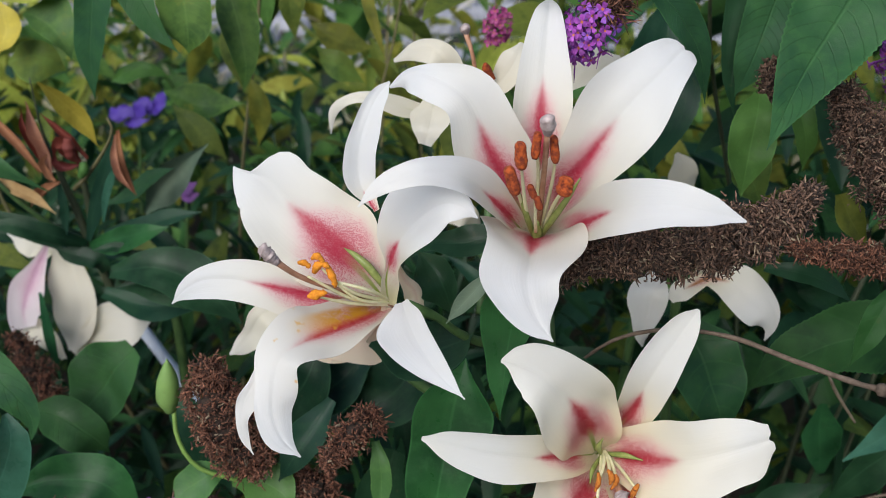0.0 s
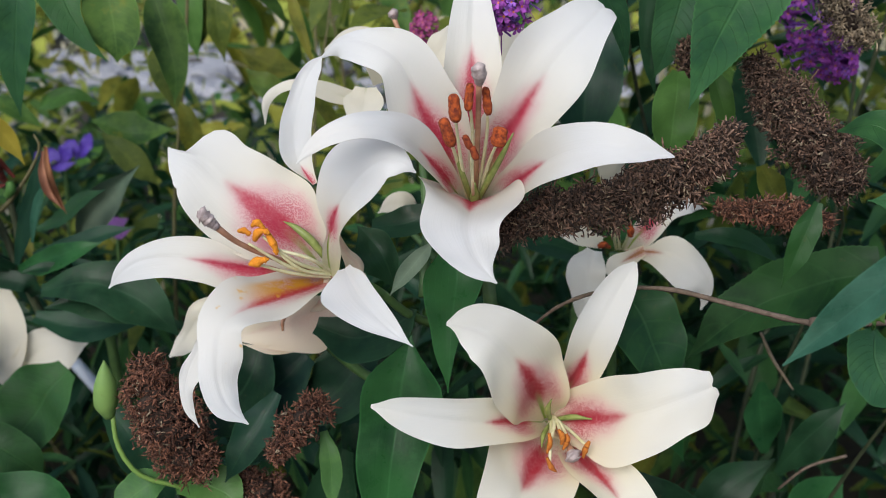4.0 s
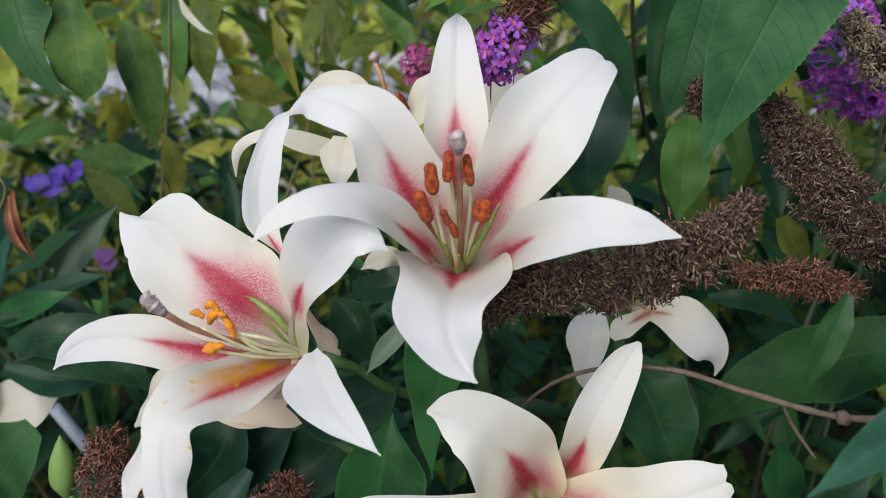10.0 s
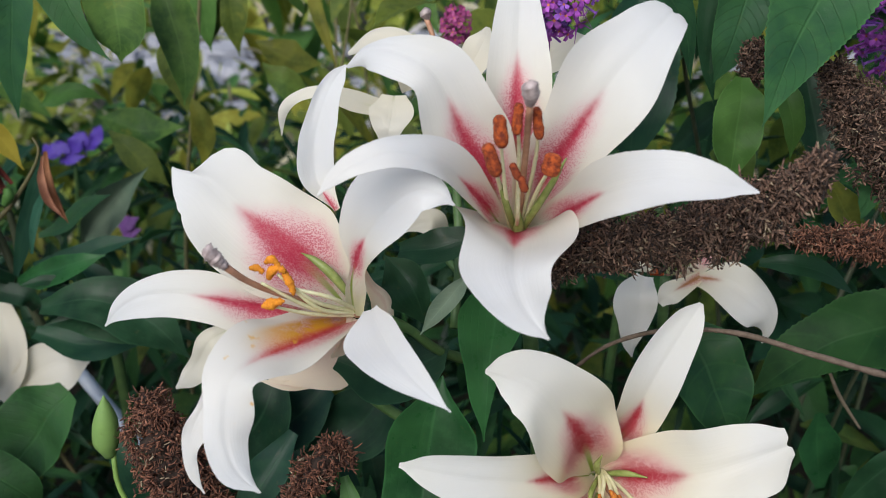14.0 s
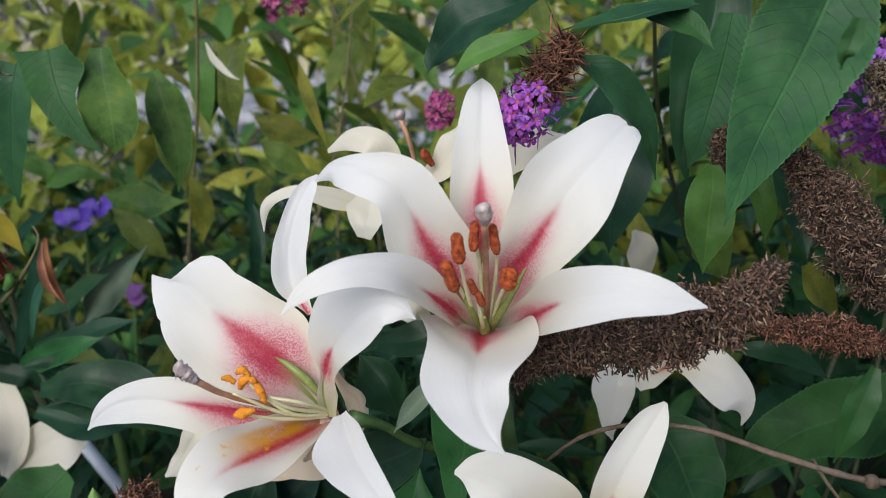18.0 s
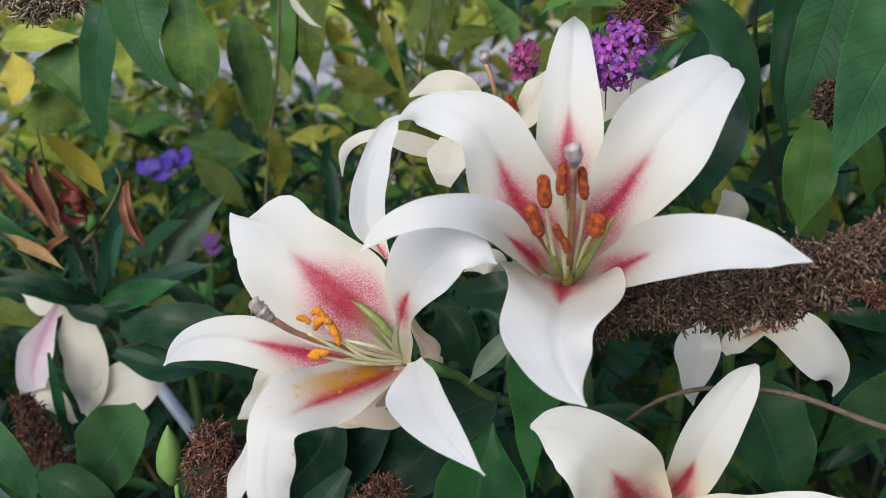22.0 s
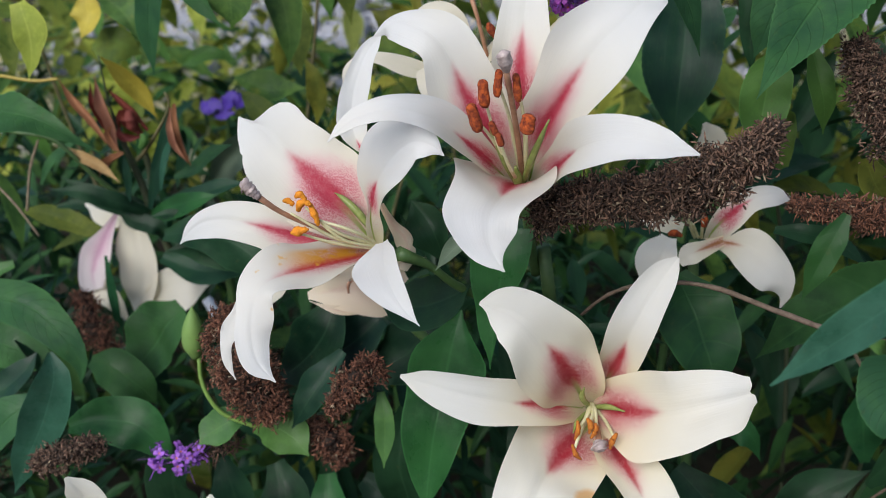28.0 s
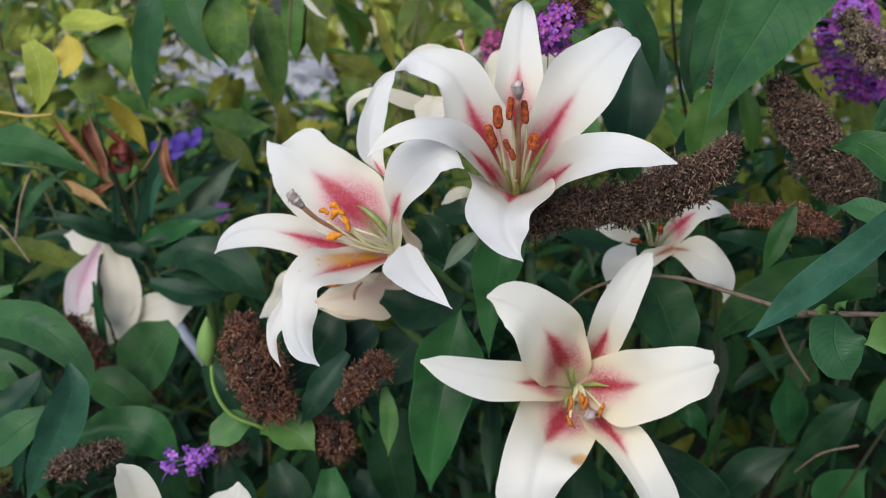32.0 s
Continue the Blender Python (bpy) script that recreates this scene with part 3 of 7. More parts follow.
def flower_head(axis, radii, count, mat, size, label, seed, dry_end=0, group="buddleia flower heads", dry_mat=None):
    """A buddleia flower head: florets all round an axis, each a part."""
    rng = random.Random(seed)
    ob = thing("buddleia_flower_head", axis[0], label, "flower head", group)
    loc = [Vector(p) - ob.location for p in axis]
    part("axis", tube(loc, [0.0018, 0.0012], sides=6, n=12), M_STEM, ob)
    keys = [(q.name, size) for q in (mat, mat, M_BLUEPURPLE if mat is M_PURPLE else mat)]
    for q in (mat, M_BLUEPURPLE):
        if (q.name, size) not in FLORETS:
            FLORETS[(q.name, size)] = floret_mesh("floret", q, size)
    pts, marks, total = spline(loc, 30)
    for _ in range(count):
        k = rng.randrange(30)
        p = pts[k].lerp(pts[k + 1], rng.random())
        tan = (pts[k + 1] - pts[k]).normalized()
        d = Vector((rng.gauss(0, 1), rng.gauss(0, 1) - 0.5, rng.gauss(0, 1)))
        d = (d - tan * d.dot(tan) * 0.8).normalized()
        r = eased(radii, (k + 0.5) / 30 * (len(radii) - 1))
        fl = new("floret", FLORETS[rng.choice(keys)])
        fl.parent = ob
        fl.matrix_basis = Matrix.Translation(p + d * r * rng.uniform(0.7, 1.05)) @ d.to_track_quat("Z", "Y").to_matrix().to_4x4() @ Matrix.Rotation(rng.uniform(0, 6.28), 4, "Z") @ Matrix.Scale(rng.uniform(0.75, 1.15), 4)
    v, f = capsules(loc, [x * 0.75 for x in radii], count, 0.008, 0.0006, seed + 5, clump=2)
    raw_mesh("calyx_fuzz", v, f, [mat], ob)["kind"] = "stuff"
    if dry_end:
        up = [loc[0] + (loc[0] - loc[-1]) * 0.62, loc[0] + (loc[0] - loc[-1]) * 0.3, loc[0] * 0.7 + loc[-1] * 0.3]
        v, f = capsules(up, [radii[0] * 0.6, radii[0] * 1.0, radii[0] * 0.7], dry_end, 0.0065, 0.0007, seed + 9)
        raw_mesh("dry_fuzz", v, f, [dry_mat or M_DRY], ob)["kind"] = "stuff"
    return ob


# ---------------------------------------------------------------- the open lily in the middle
lily = thing("lily", (0.0197, 0.4800, 0.8023), "open white lily with crimson streaked petals and rust-brown anthers", "lily flower", "lilies in bloom")
petal(lily, [(0.0193, 0.4700, 0.8082), (0.0166, 0.4550, 0.8589), (0.0158, 0.4520, 0.8942), (0.0161, 0.4600, 0.9198), (0.0168, 0.4680, 0.9394), (0.0174, 0.4740, 0.9520), (0.0175, 0.4770, 0.9585), (0.0174, 0.4780, 0.9628)], [0.0046, 0.0117, (0.0170, 0.0179), (0.0155, 0.0170), (0.0126, 0.0120), (0.0096, 0.0084), (0.0066, 0.0057), 0.0000], (0.0, -0.85, 0.5), cup=(0.5, 0.15, 0.1), mark=(0.38, 0.72), n=46, m=14)
petal(lily, [(0.0213, 0.4650, 0.8120), (0.0302, 0.4400, 0.8526), (0.0443, 0.4250, 0.8831), (0.0625, 0.4230, 0.9123), (0.0810, 0.4320, 0.9314), (0.0882, 0.4380, 0.9377), (0.0922, 0.4420, 0.9408), (0.0944, 0.4450, 0.9421)], [0.0045, (0.0155, 0.0135), (0.0193, 0.0204), (0.0249, 0.0238), (0.0184, 0.0150), (0.0140, 0.0118), (0.0107, 0.0102), (0.0063, 0.0068)], (0.0, -0.85, 0.5), cup=(0.6, 0.2, -0.15), ruffle=0.12, mark=(0.26, 0.66), n=46, m=18, notch=(0.28, 0.15))
petal(lily, [(0.0229, 0.4650, 0.8120), (0.0413, 0.4250, 0.8392), (0.0575, 0.3900, 0.8629), (0.0800, 0.3720, 0.8730), (0.1014, 0.3660, 0.8722), (0.1126, 0.3650, 0.8699), (0.1199, 0.3640, 0.8684)], [0.0045, 0.0099, (0.0149, 0.0160), (0.0127, 0.0137), (0.0085, 0.0085), (0.0037, 0.0030), 0.0000], (0.0, -0.85, 0.5), cup=(0.5, 0.25, 0.1), mark=(0.24, 0.54), ruffle=0.05)
petal(lily, [(0.0168, 0.4650, 0.8120), (0.0003, 0.4400, 0.8542), (-0.0140, 0.4280, 0.8837), (-0.0274, 0.4240, 0.9121), (-0.0471, 0.4300, 0.9227), (-0.0639, 0.4400, 0.9218), (-0.0744, 0.4460, 0.9123)], [0.0045, (0.0143, 0.0164), (0.0211, 0.0223), (0.0144, 0.0189), (0.0145, 0.0086), (0.0103, 0.0040), 0.0009], (0.0, -0.85, 0.5), cup=(0.6, 0.2, -0.3), ruffle=0.08, mark=(0.24, 0.60), n=46, m=16)
petal(lily, [(0.0148, 0.4650, 0.8120), (-0.0041, 0.4250, 0.8469), (-0.0224, 0.3950, 0.8728), (-0.0446, 0.3800, 0.8822), (-0.0631, 0.3740, 0.8787), (-0.0745, 0.3720, 0.8714), (-0.0817, 0.3710, 0.8637)], [0.0045, 0.0081, 0.0112, (0.0092, 0.0082), (0.0066, 0.0066), (0.0036, 0.0041), 0.0000], (0.0, -0.85, 0.5), cup=(0.5, 0.3, -0.2), mark=(0.22, 0.50), twist=(0, 10, 10), n=40, m=12)
petal(lily, [(0.0177, 0.4550, 0.8198), (0.0151, 0.4300, 0.8261), (0.0134, 0.4080, 0.8303), (0.0119, 0.3900, 0.8309), (0.0107, 0.3720, 0.8261), (0.0125, 0.3580, 0.8194), (0.0164, 0.3470, 0.8149), (0.0207, 0.3410, 0.8112), (0.0248, 0.3380, 0.8070)], [0.0038, (0.0235, 0.0215), (0.0320, 0.0318), (0.0300, 0.0250), (0.0185, 0.0267), (0.0153, 0.0201), (0.0085, 0.0135), (0.0029, 0.0067), 0.0000], (0.0, -0.4, 0.9), cup=(0.4, 0.5, 0.3, 0.1, 0, -0.1), mark=(0.02, 0.44), ruffle=0.04, n=46, m=16, wobble=0.03)
stalk(lily, [(0.0194, 0.4500, 0.8187), (0.0260, 0.4300, 0.8404), (0.0330, 0.4180, 0.8585), (0.0384, 0.4120, 0.8723)], [0.0015, 0.0022, 0.0018, 0.0005], M_NECTARY, "nectary")
stalk(lily, [(0.0175, 0.4500, 0.8187), (0.0112, 0.4300, 0.8395), (0.0060, 0.4200, 0.8563), (0.0034, 0.4160, 0.8636)], [0.0015, 0.0019, 0.0011, 0.0002], M_NECTARY, "nectary")
stalk(lily, [(0.0183, 0.4480, 0.8188), (0.0180, 0.4400, 0.8270), (0.0172, 0.4320, 0.8375)], [0.0025, 0.0034, 0.0010], M_NECTARY, "nectary")
stalk(lily, [(0.0164, 0.4650, 0.8137), (0.0089, 0.4200, 0.8518), (0.0034, 0.3910, 0.8903)], [0.0012, 0.0011, 0.0008], M_FILAMENT, "filament")
stalk(lily, [(0.0213, 0.4650, 0.8137), (0.0247, 0.4200, 0.8518), (0.0286, 0.3910, 0.8732)], [0.0012, 0.0011, 0.0008], M_FILAMENT, "filament")
stalk(lily, [(0.0181, 0.4650, 0.8137), (0.0153, 0.4200, 0.8668), (0.0117, 0.3910, 0.8965)], [0.0012, 0.0011, 0.0008], M_FILAMENT, "filament")
stalk(lily, [(0.0200, 0.4650, 0.8137), (0.0233, 0.4200, 0.8668), (0.0221, 0.3950, 0.8935)], [0.0012, 0.0011, 0.0008], M_FILAMENT, "filament")
stalk(lily, [(0.0164, 0.4650, 0.8137), (0.0060, 0.4200, 0.8548), (-0.0002, 0.3850, 0.8779)], [0.0012, 0.0011, 0.0008], M_FILAMENT, "filament")
stalk(lily, [(0.0187, 0.4650, 0.8137), (0.0156, 0.4200, 0.8395), (0.0125, 0.3820, 0.8707)], [0.0012, 0.0011, 0.0008], M_FILAMENT, "filament")
stalk(lily, [(0.0190, 0.4650, 0.8137), (0.0182, 0.4200, 0.8668), (0.0166, 0.3850, 0.9047)], [0.0023, 0.0017, 0.0018], M_STYLE, "style")
stalk(lily, [(0.0166, 0.3860, 0.9044), (0.0167, 0.3830, 0.9083), (0.0161, 0.3810, 0.9118), (0.0153, 0.3800, 0.9146), (0.0147, 0.3800, 0.9156)], [0.0023, 0.0035, 0.0043, 0.0030, 0.0010], M_STIGMA, "stigma", bumpy=0.1, sides=10)
stalk(lily, [(0.0045, 0.3910, 0.8824), (0.0043, 0.3910, 0.8842), (0.0039, 0.3910, 0.8878), (0.0035, 0.3910, 0.8917), (0.0031, 0.3910, 0.8960), (0.0029, 0.3910, 0.8978)], [0.0023, 0.0041, 0.0048, 0.0043, 0.0041, 0.0023], M_ANTHER, "anther", sides=12, flat=0.7, n=18, bumpy=0.03)
stalk(lily, [(0.0277, 0.3910, 0.8685), (0.0279, 0.3910, 0.8698), (0.0283, 0.3910, 0.8724), (0.0288, 0.3910, 0.8752), (0.0293, 0.3910, 0.8783), (0.0295, 0.3910, 0.8796)], [0.0025, 0.0044, 0.0052, 0.0047, 0.0046, 0.0025], M_ANTHER, "anther", sides=12, flat=0.7, n=18, bumpy=0.03)
stalk(lily, [(0.0110, 0.3910, 0.8886), (0.0112, 0.3910, 0.8905), (0.0114, 0.3910, 0.8940), (0.0117, 0.3910, 0.8977), (0.0120, 0.3910, 0.9019), (0.0122, 0.3910, 0.9037)], [0.0016, 0.0028, 0.0032, 0.0029, 0.0028, 0.0016], M_ANTHER, "anther", sides=12, flat=0.7, n=18, bumpy=0.03)
stalk(lily, [(0.0228, 0.3950, 0.8856), (0.0225, 0.3950, 0.8875), (0.0220, 0.3950, 0.8910), (0.0215, 0.3950, 0.8949), (0.0209, 0.3950, 0.8993), (0.0207, 0.3950, 0.9011)], [0.0017, 0.0030, 0.0035, 0.0031, 0.0030, 0.0017], M_ANTHER, "anther", sides=12, flat=0.7, n=18, bumpy=0.03)
stalk(lily, [(0.0024, 0.3850, 0.8700), (0.0017, 0.3850, 0.8718), (0.0004, 0.3850, 0.8754), (-0.0009, 0.3850, 0.8793), (-0.0024, 0.3850, 0.8837), (-0.0031, 0.3850, 0.8855)], [0.0024, 0.0044, 0.0050, 0.0046, 0.0044, 0.0024], M_ANTHER, "anther", sides=12, flat=0.7, n=18, bumpy=0.03)
stalk(lily, [(0.0157, 0.3820, 0.8630), (0.0154, 0.3820, 0.8639), (0.0148, 0.3820, 0.8657), (0.0141, 0.3820, 0.8676), (0.0133, 0.3820, 0.8698), (0.0130, 0.3820, 0.8707)], [0.0014, 0.0026, 0.0030, 0.0028, 0.0026, 0.0014], M_ANTHER, "anther", sides=12, flat=0.7, n=18, bumpy=0.03)
stalk(lily, [(0.0125, 0.3830, 0.8687), (0.0121, 0.3830, 0.8697), (0.0112, 0.3830, 0.8715), (0.0103, 0.3830, 0.8735), (0.0093, 0.3830, 0.8757), (0.0088, 0.3830, 0.8766)], [0.0014, 0.0026, 0.0030, 0.0028, 0.0026, 0.0014], M_ANTHER, "anther", sides=12, flat=0.7, n=18, bumpy=0.03)
# ---------------------------------------------------------------- the lily turned aside
lily_side = thing("lily", (-0.0611, 0.4400, 0.7712), "open white lily, pollen-stained petals and curled orange anthers", "lily flower", "lilies in bloom")
petal(lily_side, [(-0.0752, 0.4400, 0.7746), (-0.0903, 0.4350, 0.7960), (-0.1053, 0.4380, 0.8103), (-0.1238, 0.4430, 0.8248), (-0.1414, 0.4500, 0.8372), (-0.1543, 0.4550, 0.8476), (-0.1637, 0.4570, 0.8518), (-0.1710, 0.4580, 0.8534), (-0.1759, 0.4590, 0.8544)], [0.0044, (0.0195, 0.0183), (0.0311, 0.0309), (0.0343, 0.0285), (0.0311, 0.0253), (0.0247, 0.0233), (0.0223, 0.0013), (0.0139, 0.0003), 0.0008], (0.0, -0.85, 0.5), cup=(0.5, 0.15, -0.1), mark=(0.24, 0.70), ruffle=0.05, n=46, m=16, wobble=0.03)
petal(lily_side, [(-0.0753, 0.4400, 0.7719), (-0.0984, 0.4250, 0.7823), (-0.1235, 0.4180, 0.7882), (-0.1460, 0.4150, 0.7934), (-0.1685, 0.4170, 0.7956), (-0.1884, 0.4210, 0.7917), (-0.2017, 0.4230, 0.7834), (-0.2108, 0.4240, 0.7727)], [0.0044, (0.0147, 0.0023), (0.0185, 0.0065), (0.0143, 0.0135), (0.0133, 0.0119), (0.0121, 0.0083), (0.0073, 0.0049), 0.0000], (0.0, -0.85, 0.5), cup=(0.5, 0.2, 0), mark=(0.22, 0.62), n=46, m=16, wobble=0.03)
petal(lily_side, [(-0.0737, 0.4350, 0.7732), (-0.0870, 0.4080, 0.7777), (-0.1010, 0.3850, 0.7819), (-0.1150, 0.3680, 0.7827), (-0.1247, 0.3570, 0.7769), (-0.1276, 0.3500, 0.7619), (-0.1271, 0.3460, 0.7468), (-0.1213, 0.3410, 0.7344), (-0.1102, 0.3380, 0.7250)], [0.0052, (0.0150, 0.0170), (0.0210, 0.0220), (0.0190, 0.0200), (0.0140, 0.0160), (0.0147, 0.0105), (0.0107, 0.0101), (0.0073, 0.0085), 0.0000], (0.0, -0.4, 0.9), M_PETAL_GOLD, cup=(0.4, 0.1, 0, -0.2), mark=(0.04, 0.56), ruffle=0.10, n=46, m=16, wobble=0.03)
petal(lily_side, [(-0.1324, 0.3620, 0.7731), (-0.1403, 0.3580, 0.7603), (-0.1458, 0.3540, 0.7489), (-0.1472, 0.3500, 0.7386), (-0.1445, 0.3470, 0.7276), (-0.1395, 0.3450, 0.7193)], [0.0040, (0.0105, 0.0027), (0.0087, 0.0041), (0.0043, 0.0031), (0.0027, 0.0023), 0.0000], (0.0, -0.85, 0.5), M_PETAL_PLAIN, cup=(0.2, -0.3), name="petal_lobe", ruffle=0.15, mark=(-1.0, -0.5), n=24, m=8, wobble=0.03)
petal(lily_side, [(-0.0615, 0.4050, 0.7919), (-0.0555, 0.3850, 0.7898), (-0.0482, 0.3650, 0.7875), (-0.0388, 0.3480, 0.7836), (-0.0290, 0.3350, 0.7799), (-0.0195, 0.3270, 0.7763)], [0.0040, (0.0087, 0.0193), (0.0093, 0.0171), (0.0083, 0.0103), (0.0049, 0.0035), 0.0000], (0.0, -0.85, 0.5), cup=(0.2, 0.1), mark=(-0.6, -0.2), n=46, m=16, wobble=0.03)
petal(lily_side, [(-0.0726, 0.4300, 0.7774), (-0.0732, 0.4200, 0.7981), (-0.0700, 0.4120, 0.8147), (-0.0640, 0.4030, 0.8316), (-0.0514, 0.3950, 0.8496), (-0.0370, 0.3890, 0.8613), (-0.0254, 0.3860, 0.8609), (-0.0178, 0.3860, 0.8550)], [0.0049, (0.0027, 0.0089), (0.0023, 0.0071), (0.0153, 0.0111), (0.0231, 0.0151), (0.0151, 0.0119), (0.0065, 0.0077), 0.0000], (0.0, -0.85, 0.5), cup=(0.4, 0.1, -0.2), mark=(0.30, 0.50), n=46, m=16, wobble=0.03)
petal(lily_side, [(-0.0841, 0.4500, 0.8322), (-0.0946, 0.4580, 0.8483), (-0.0961, 0.4620, 0.8656), (-0.0931, 0.4650, 0.8814), (-0.0882, 0.4680, 0.8954), (-0.0829, 0.4720, 0.9043), (-0.0780, 0.4750, 0.9096)], [(0.0001, 0.0035), (0.0087, 0.0105), (0.0087, 0.0117), (0.0069, 0.0113), (0.0059, 0.0085), (0.0039, 0.0059), 0.0006], (0.0, -0.85, 0.5), cup=(0.3, 0.3), mark=(0.0, 0.18), n=46, m=16, wobble=0.03)
petal(lily_side, [(-0.0691, 0.4320, 0.8070), (-0.0641, 0.4400, 0.7912), (-0.0571, 0.4460, 0.7793), (-0.0565, 0.4480, 0.7652), (-0.0592, 0.4460, 0.7562)], [0.0020, (0.0031, 0.0033), (0.0049, 0.0077), (0.0061, 0.0059), 0.0030], (0.4, -0.9, 0.1), M_PETAL_PINK, cup=(-0.4, -0.5), label="pink-backed outer petal", wobble=0.03)
petal(lily_side, [(-0.0737, 0.4320, 0.7753), (-0.0770, 0.4200, 0.7698), (-0.0801, 0.4100, 0.7669), (-0.0819, 0.4000, 0.7667)], [0.0040, (0.0077, 0.0011), (0.0053, 0.0007), 0.0010], (0.2, -0.9, 0.3), M_PETAL_PINK, cup=(0.2, 0.2), wobble=0.03)
stalk(lily_side, [(-0.0715, 0.4320, 0.7822), (-0.0827, 0.4280, 0.8009), (-0.0931, 0.4300, 0.8099), (-0.1015, 0.4350, 0.8126)], [0.0012, 0.0027, 0.0021, 0.0003], M_NECTARY, "nectary")
stalk(lily_side, [(-0.0696, 0.4350, 0.7773), (-0.0889, 0.4100, 0.7933), (-0.1021, 0.3960, 0.8097)], [0.0012, 0.0012, 0.0008], M_FILAMENT, "filament")
stalk(lily_side, [(-0.0697, 0.4350, 0.7766), (-0.0891, 0.4100, 0.7901), (-0.1073, 0.3960, 0.8152)], [0.0012, 0.0012, 0.0008], M_FILAMENT, "filament")
stalk(lily_side, [(-0.0697, 0.4350, 0.7755), (-0.0922, 0.4100, 0.7868), (-0.1112, 0.3900, 0.8003)], [0.0012, 0.0012, 0.0008], M_FILAMENT, "filament")
stalk(lily_side, [(-0.0696, 0.4350, 0.7773), (-0.0828, 0.4100, 0.7965), (-0.0991, 0.4000, 0.8053)], [0.0012, 0.0012, 0.0009], M_FILAMENT, "filament")
stalk(lily_side, [(-0.0696, 0.4350, 0.7773), (-0.0920, 0.4100, 0.7901), (-0.1144, 0.3900, 0.8126)], [0.0012, 0.0012, 0.0008], M_FILAMENT, "filament")
stalk(lily_side, [(-0.0697, 0.4350, 0.7755), (-0.1021, 0.4050, 0.7984), (-0.1193, 0.3880, 0.8135), (-0.1282, 0.3760, 0.8266)], [0.0022, 0.0017, 0.0016, 0.0019], M_STYLE, "style")
stalk(lily_side, [(-0.1282, 0.3760, 0.8266), (-0.1319, 0.3740, 0.8312), (-0.1344, 0.3730, 0.8345), (-0.1375, 0.3730, 0.8351)], [0.0021, 0.0032, 0.0044, 0.0021], M_STIGMA, "stigma", bumpy=0.25, sides=10)
stalk(lily_side, [(-0.1210, 0.3960, 0.8183), (-0.1171, 0.3940, 0.8192), (-0.1139, 0.3940, 0.8167)], [0.0010, 0.0018, 0.0013], M_ANTHER_GOLD, "anther", bumpy=0.2, sides=10)
stalk(lily_side, [(-0.1130, 0.3960, 0.8213), (-0.1100, 0.3940, 0.8240), (-0.1074, 0.3940, 0.8222), (-0.1060, 0.3940, 0.8192)], [0.0010, 0.0020, 0.0018, 0.0010], M_ANTHER_GOLD, "anther", bumpy=0.2, sides=10)
stalk(lily_side, [(-0.1120, 0.3960, 0.8128), (-0.1100, 0.3940, 0.8174), (-0.1065, 0.3940, 0.8192), (-0.1028, 0.3940, 0.8174)], [0.0013, 0.0022, 0.0020, 0.0013], M_ANTHER_GOLD, "anther", bumpy=0.2, sides=10)
stalk(lily_side, [(-0.1046, 0.3970, 0.8169), (-0.1024, 0.3960, 0.8128), (-0.1005, 0.3960, 0.8081), (-0.1000, 0.3970, 0.8036)], [0.0013, 0.0020, 0.0020, 0.0010], M_ANTHER_GOLD, "anther", bumpy=0.2, sides=10)
stalk(lily_side, [(-0.1146, 0.3890, 0.8002), (-0.1106, 0.3880, 0.8019), (-0.1063, 0.3880, 0.8032), (-0.1030, 0.3880, 0.8038)], [0.0010, 0.0028, 0.0022, 0.0007], M_ANTHER_GOLD, "anther", bumpy=0.2, sides=10)
# ---------------------------------------------------------------- the lily below
lily_low = thing("lily", (0.0729, 0.4500, 0.6617), "open cream-white lily with crimson streaks, facing up and outward", "lily flower", "lilies in bloom")
petal(lily_low, [(0.0686, 0.4400, 0.6699), (0.0588, 0.4200, 0.7019), (0.0461, 0.4060, 0.7276), (0.0325, 0.4000, 0.7455), (0.0211, 0.4020, 0.7526), (0.0115, 0.4040, 0.7545), (0.0048, 0.4060, 0.7547), (-0.0002, 0.4070, 0.7550)], [0.0108, (0.0259, 0.0195), (0.0303, 0.0263), (0.0213, 0.0215), (0.0183, 0.0169), (0.0123, 0.0127), (0.0041, 0.0081), 0.0012], (0.0, -0.85, 0.5), M_PETAL_CREAM, cup=(0.5, 0.15, -0.2), mark=(0.22, 0.60), ruffle=0.06, n=46, m=16, wobble=0.03)
petal(lily_low, [(0.0744, 0.4450, 0.6753), (0.0870, 0.4300, 0.7095), (0.0937, 0.4240, 0.7356), (0.1024, 0.4220, 0.7585), (0.1104, 0.4220, 0.7752), (0.1151, 0.4230, 0.7834), (0.1181, 0.4240, 0.7885)], [0.0072, (0.0121, 0.0129), (0.0145, 0.0147), (0.0139, 0.0127), (0.0107, 0.0095), (0.0065, 0.0055), 0.0012], (0.0, -0.85, 0.5), M_PETAL_CREAM, cup=(0.4, 0.2), mark=(0.20, 0.48), n=46, m=16, wobble=0.03)
petal(lily_low, [(0.0699, 0.4400, 0.6699), (0.0873, 0.4200, 0.6816), (0.1043, 0.4060, 0.6899), (0.1221, 0.3980, 0.6971), (0.1415, 0.3970, 0.7051), (0.1564, 0.3980, 0.7109), (0.1682, 0.3990, 0.7152)], [0.0108, (0.0185, 0.0181), (0.0253, 0.0309), (0.0251, 0.0269), (0.0213, 0.0221), (0.0167, 0.0195), (0.0099, 0.0059)], (0.0, -0.85, 0.5), M_PETAL_CREAM, cup=(0.5, 0.15, -0.1), notch=(0.3, -0.1), mark=(0.15, 0.55), ruffle=0.06, n=46, m=16, wobble=0.03)
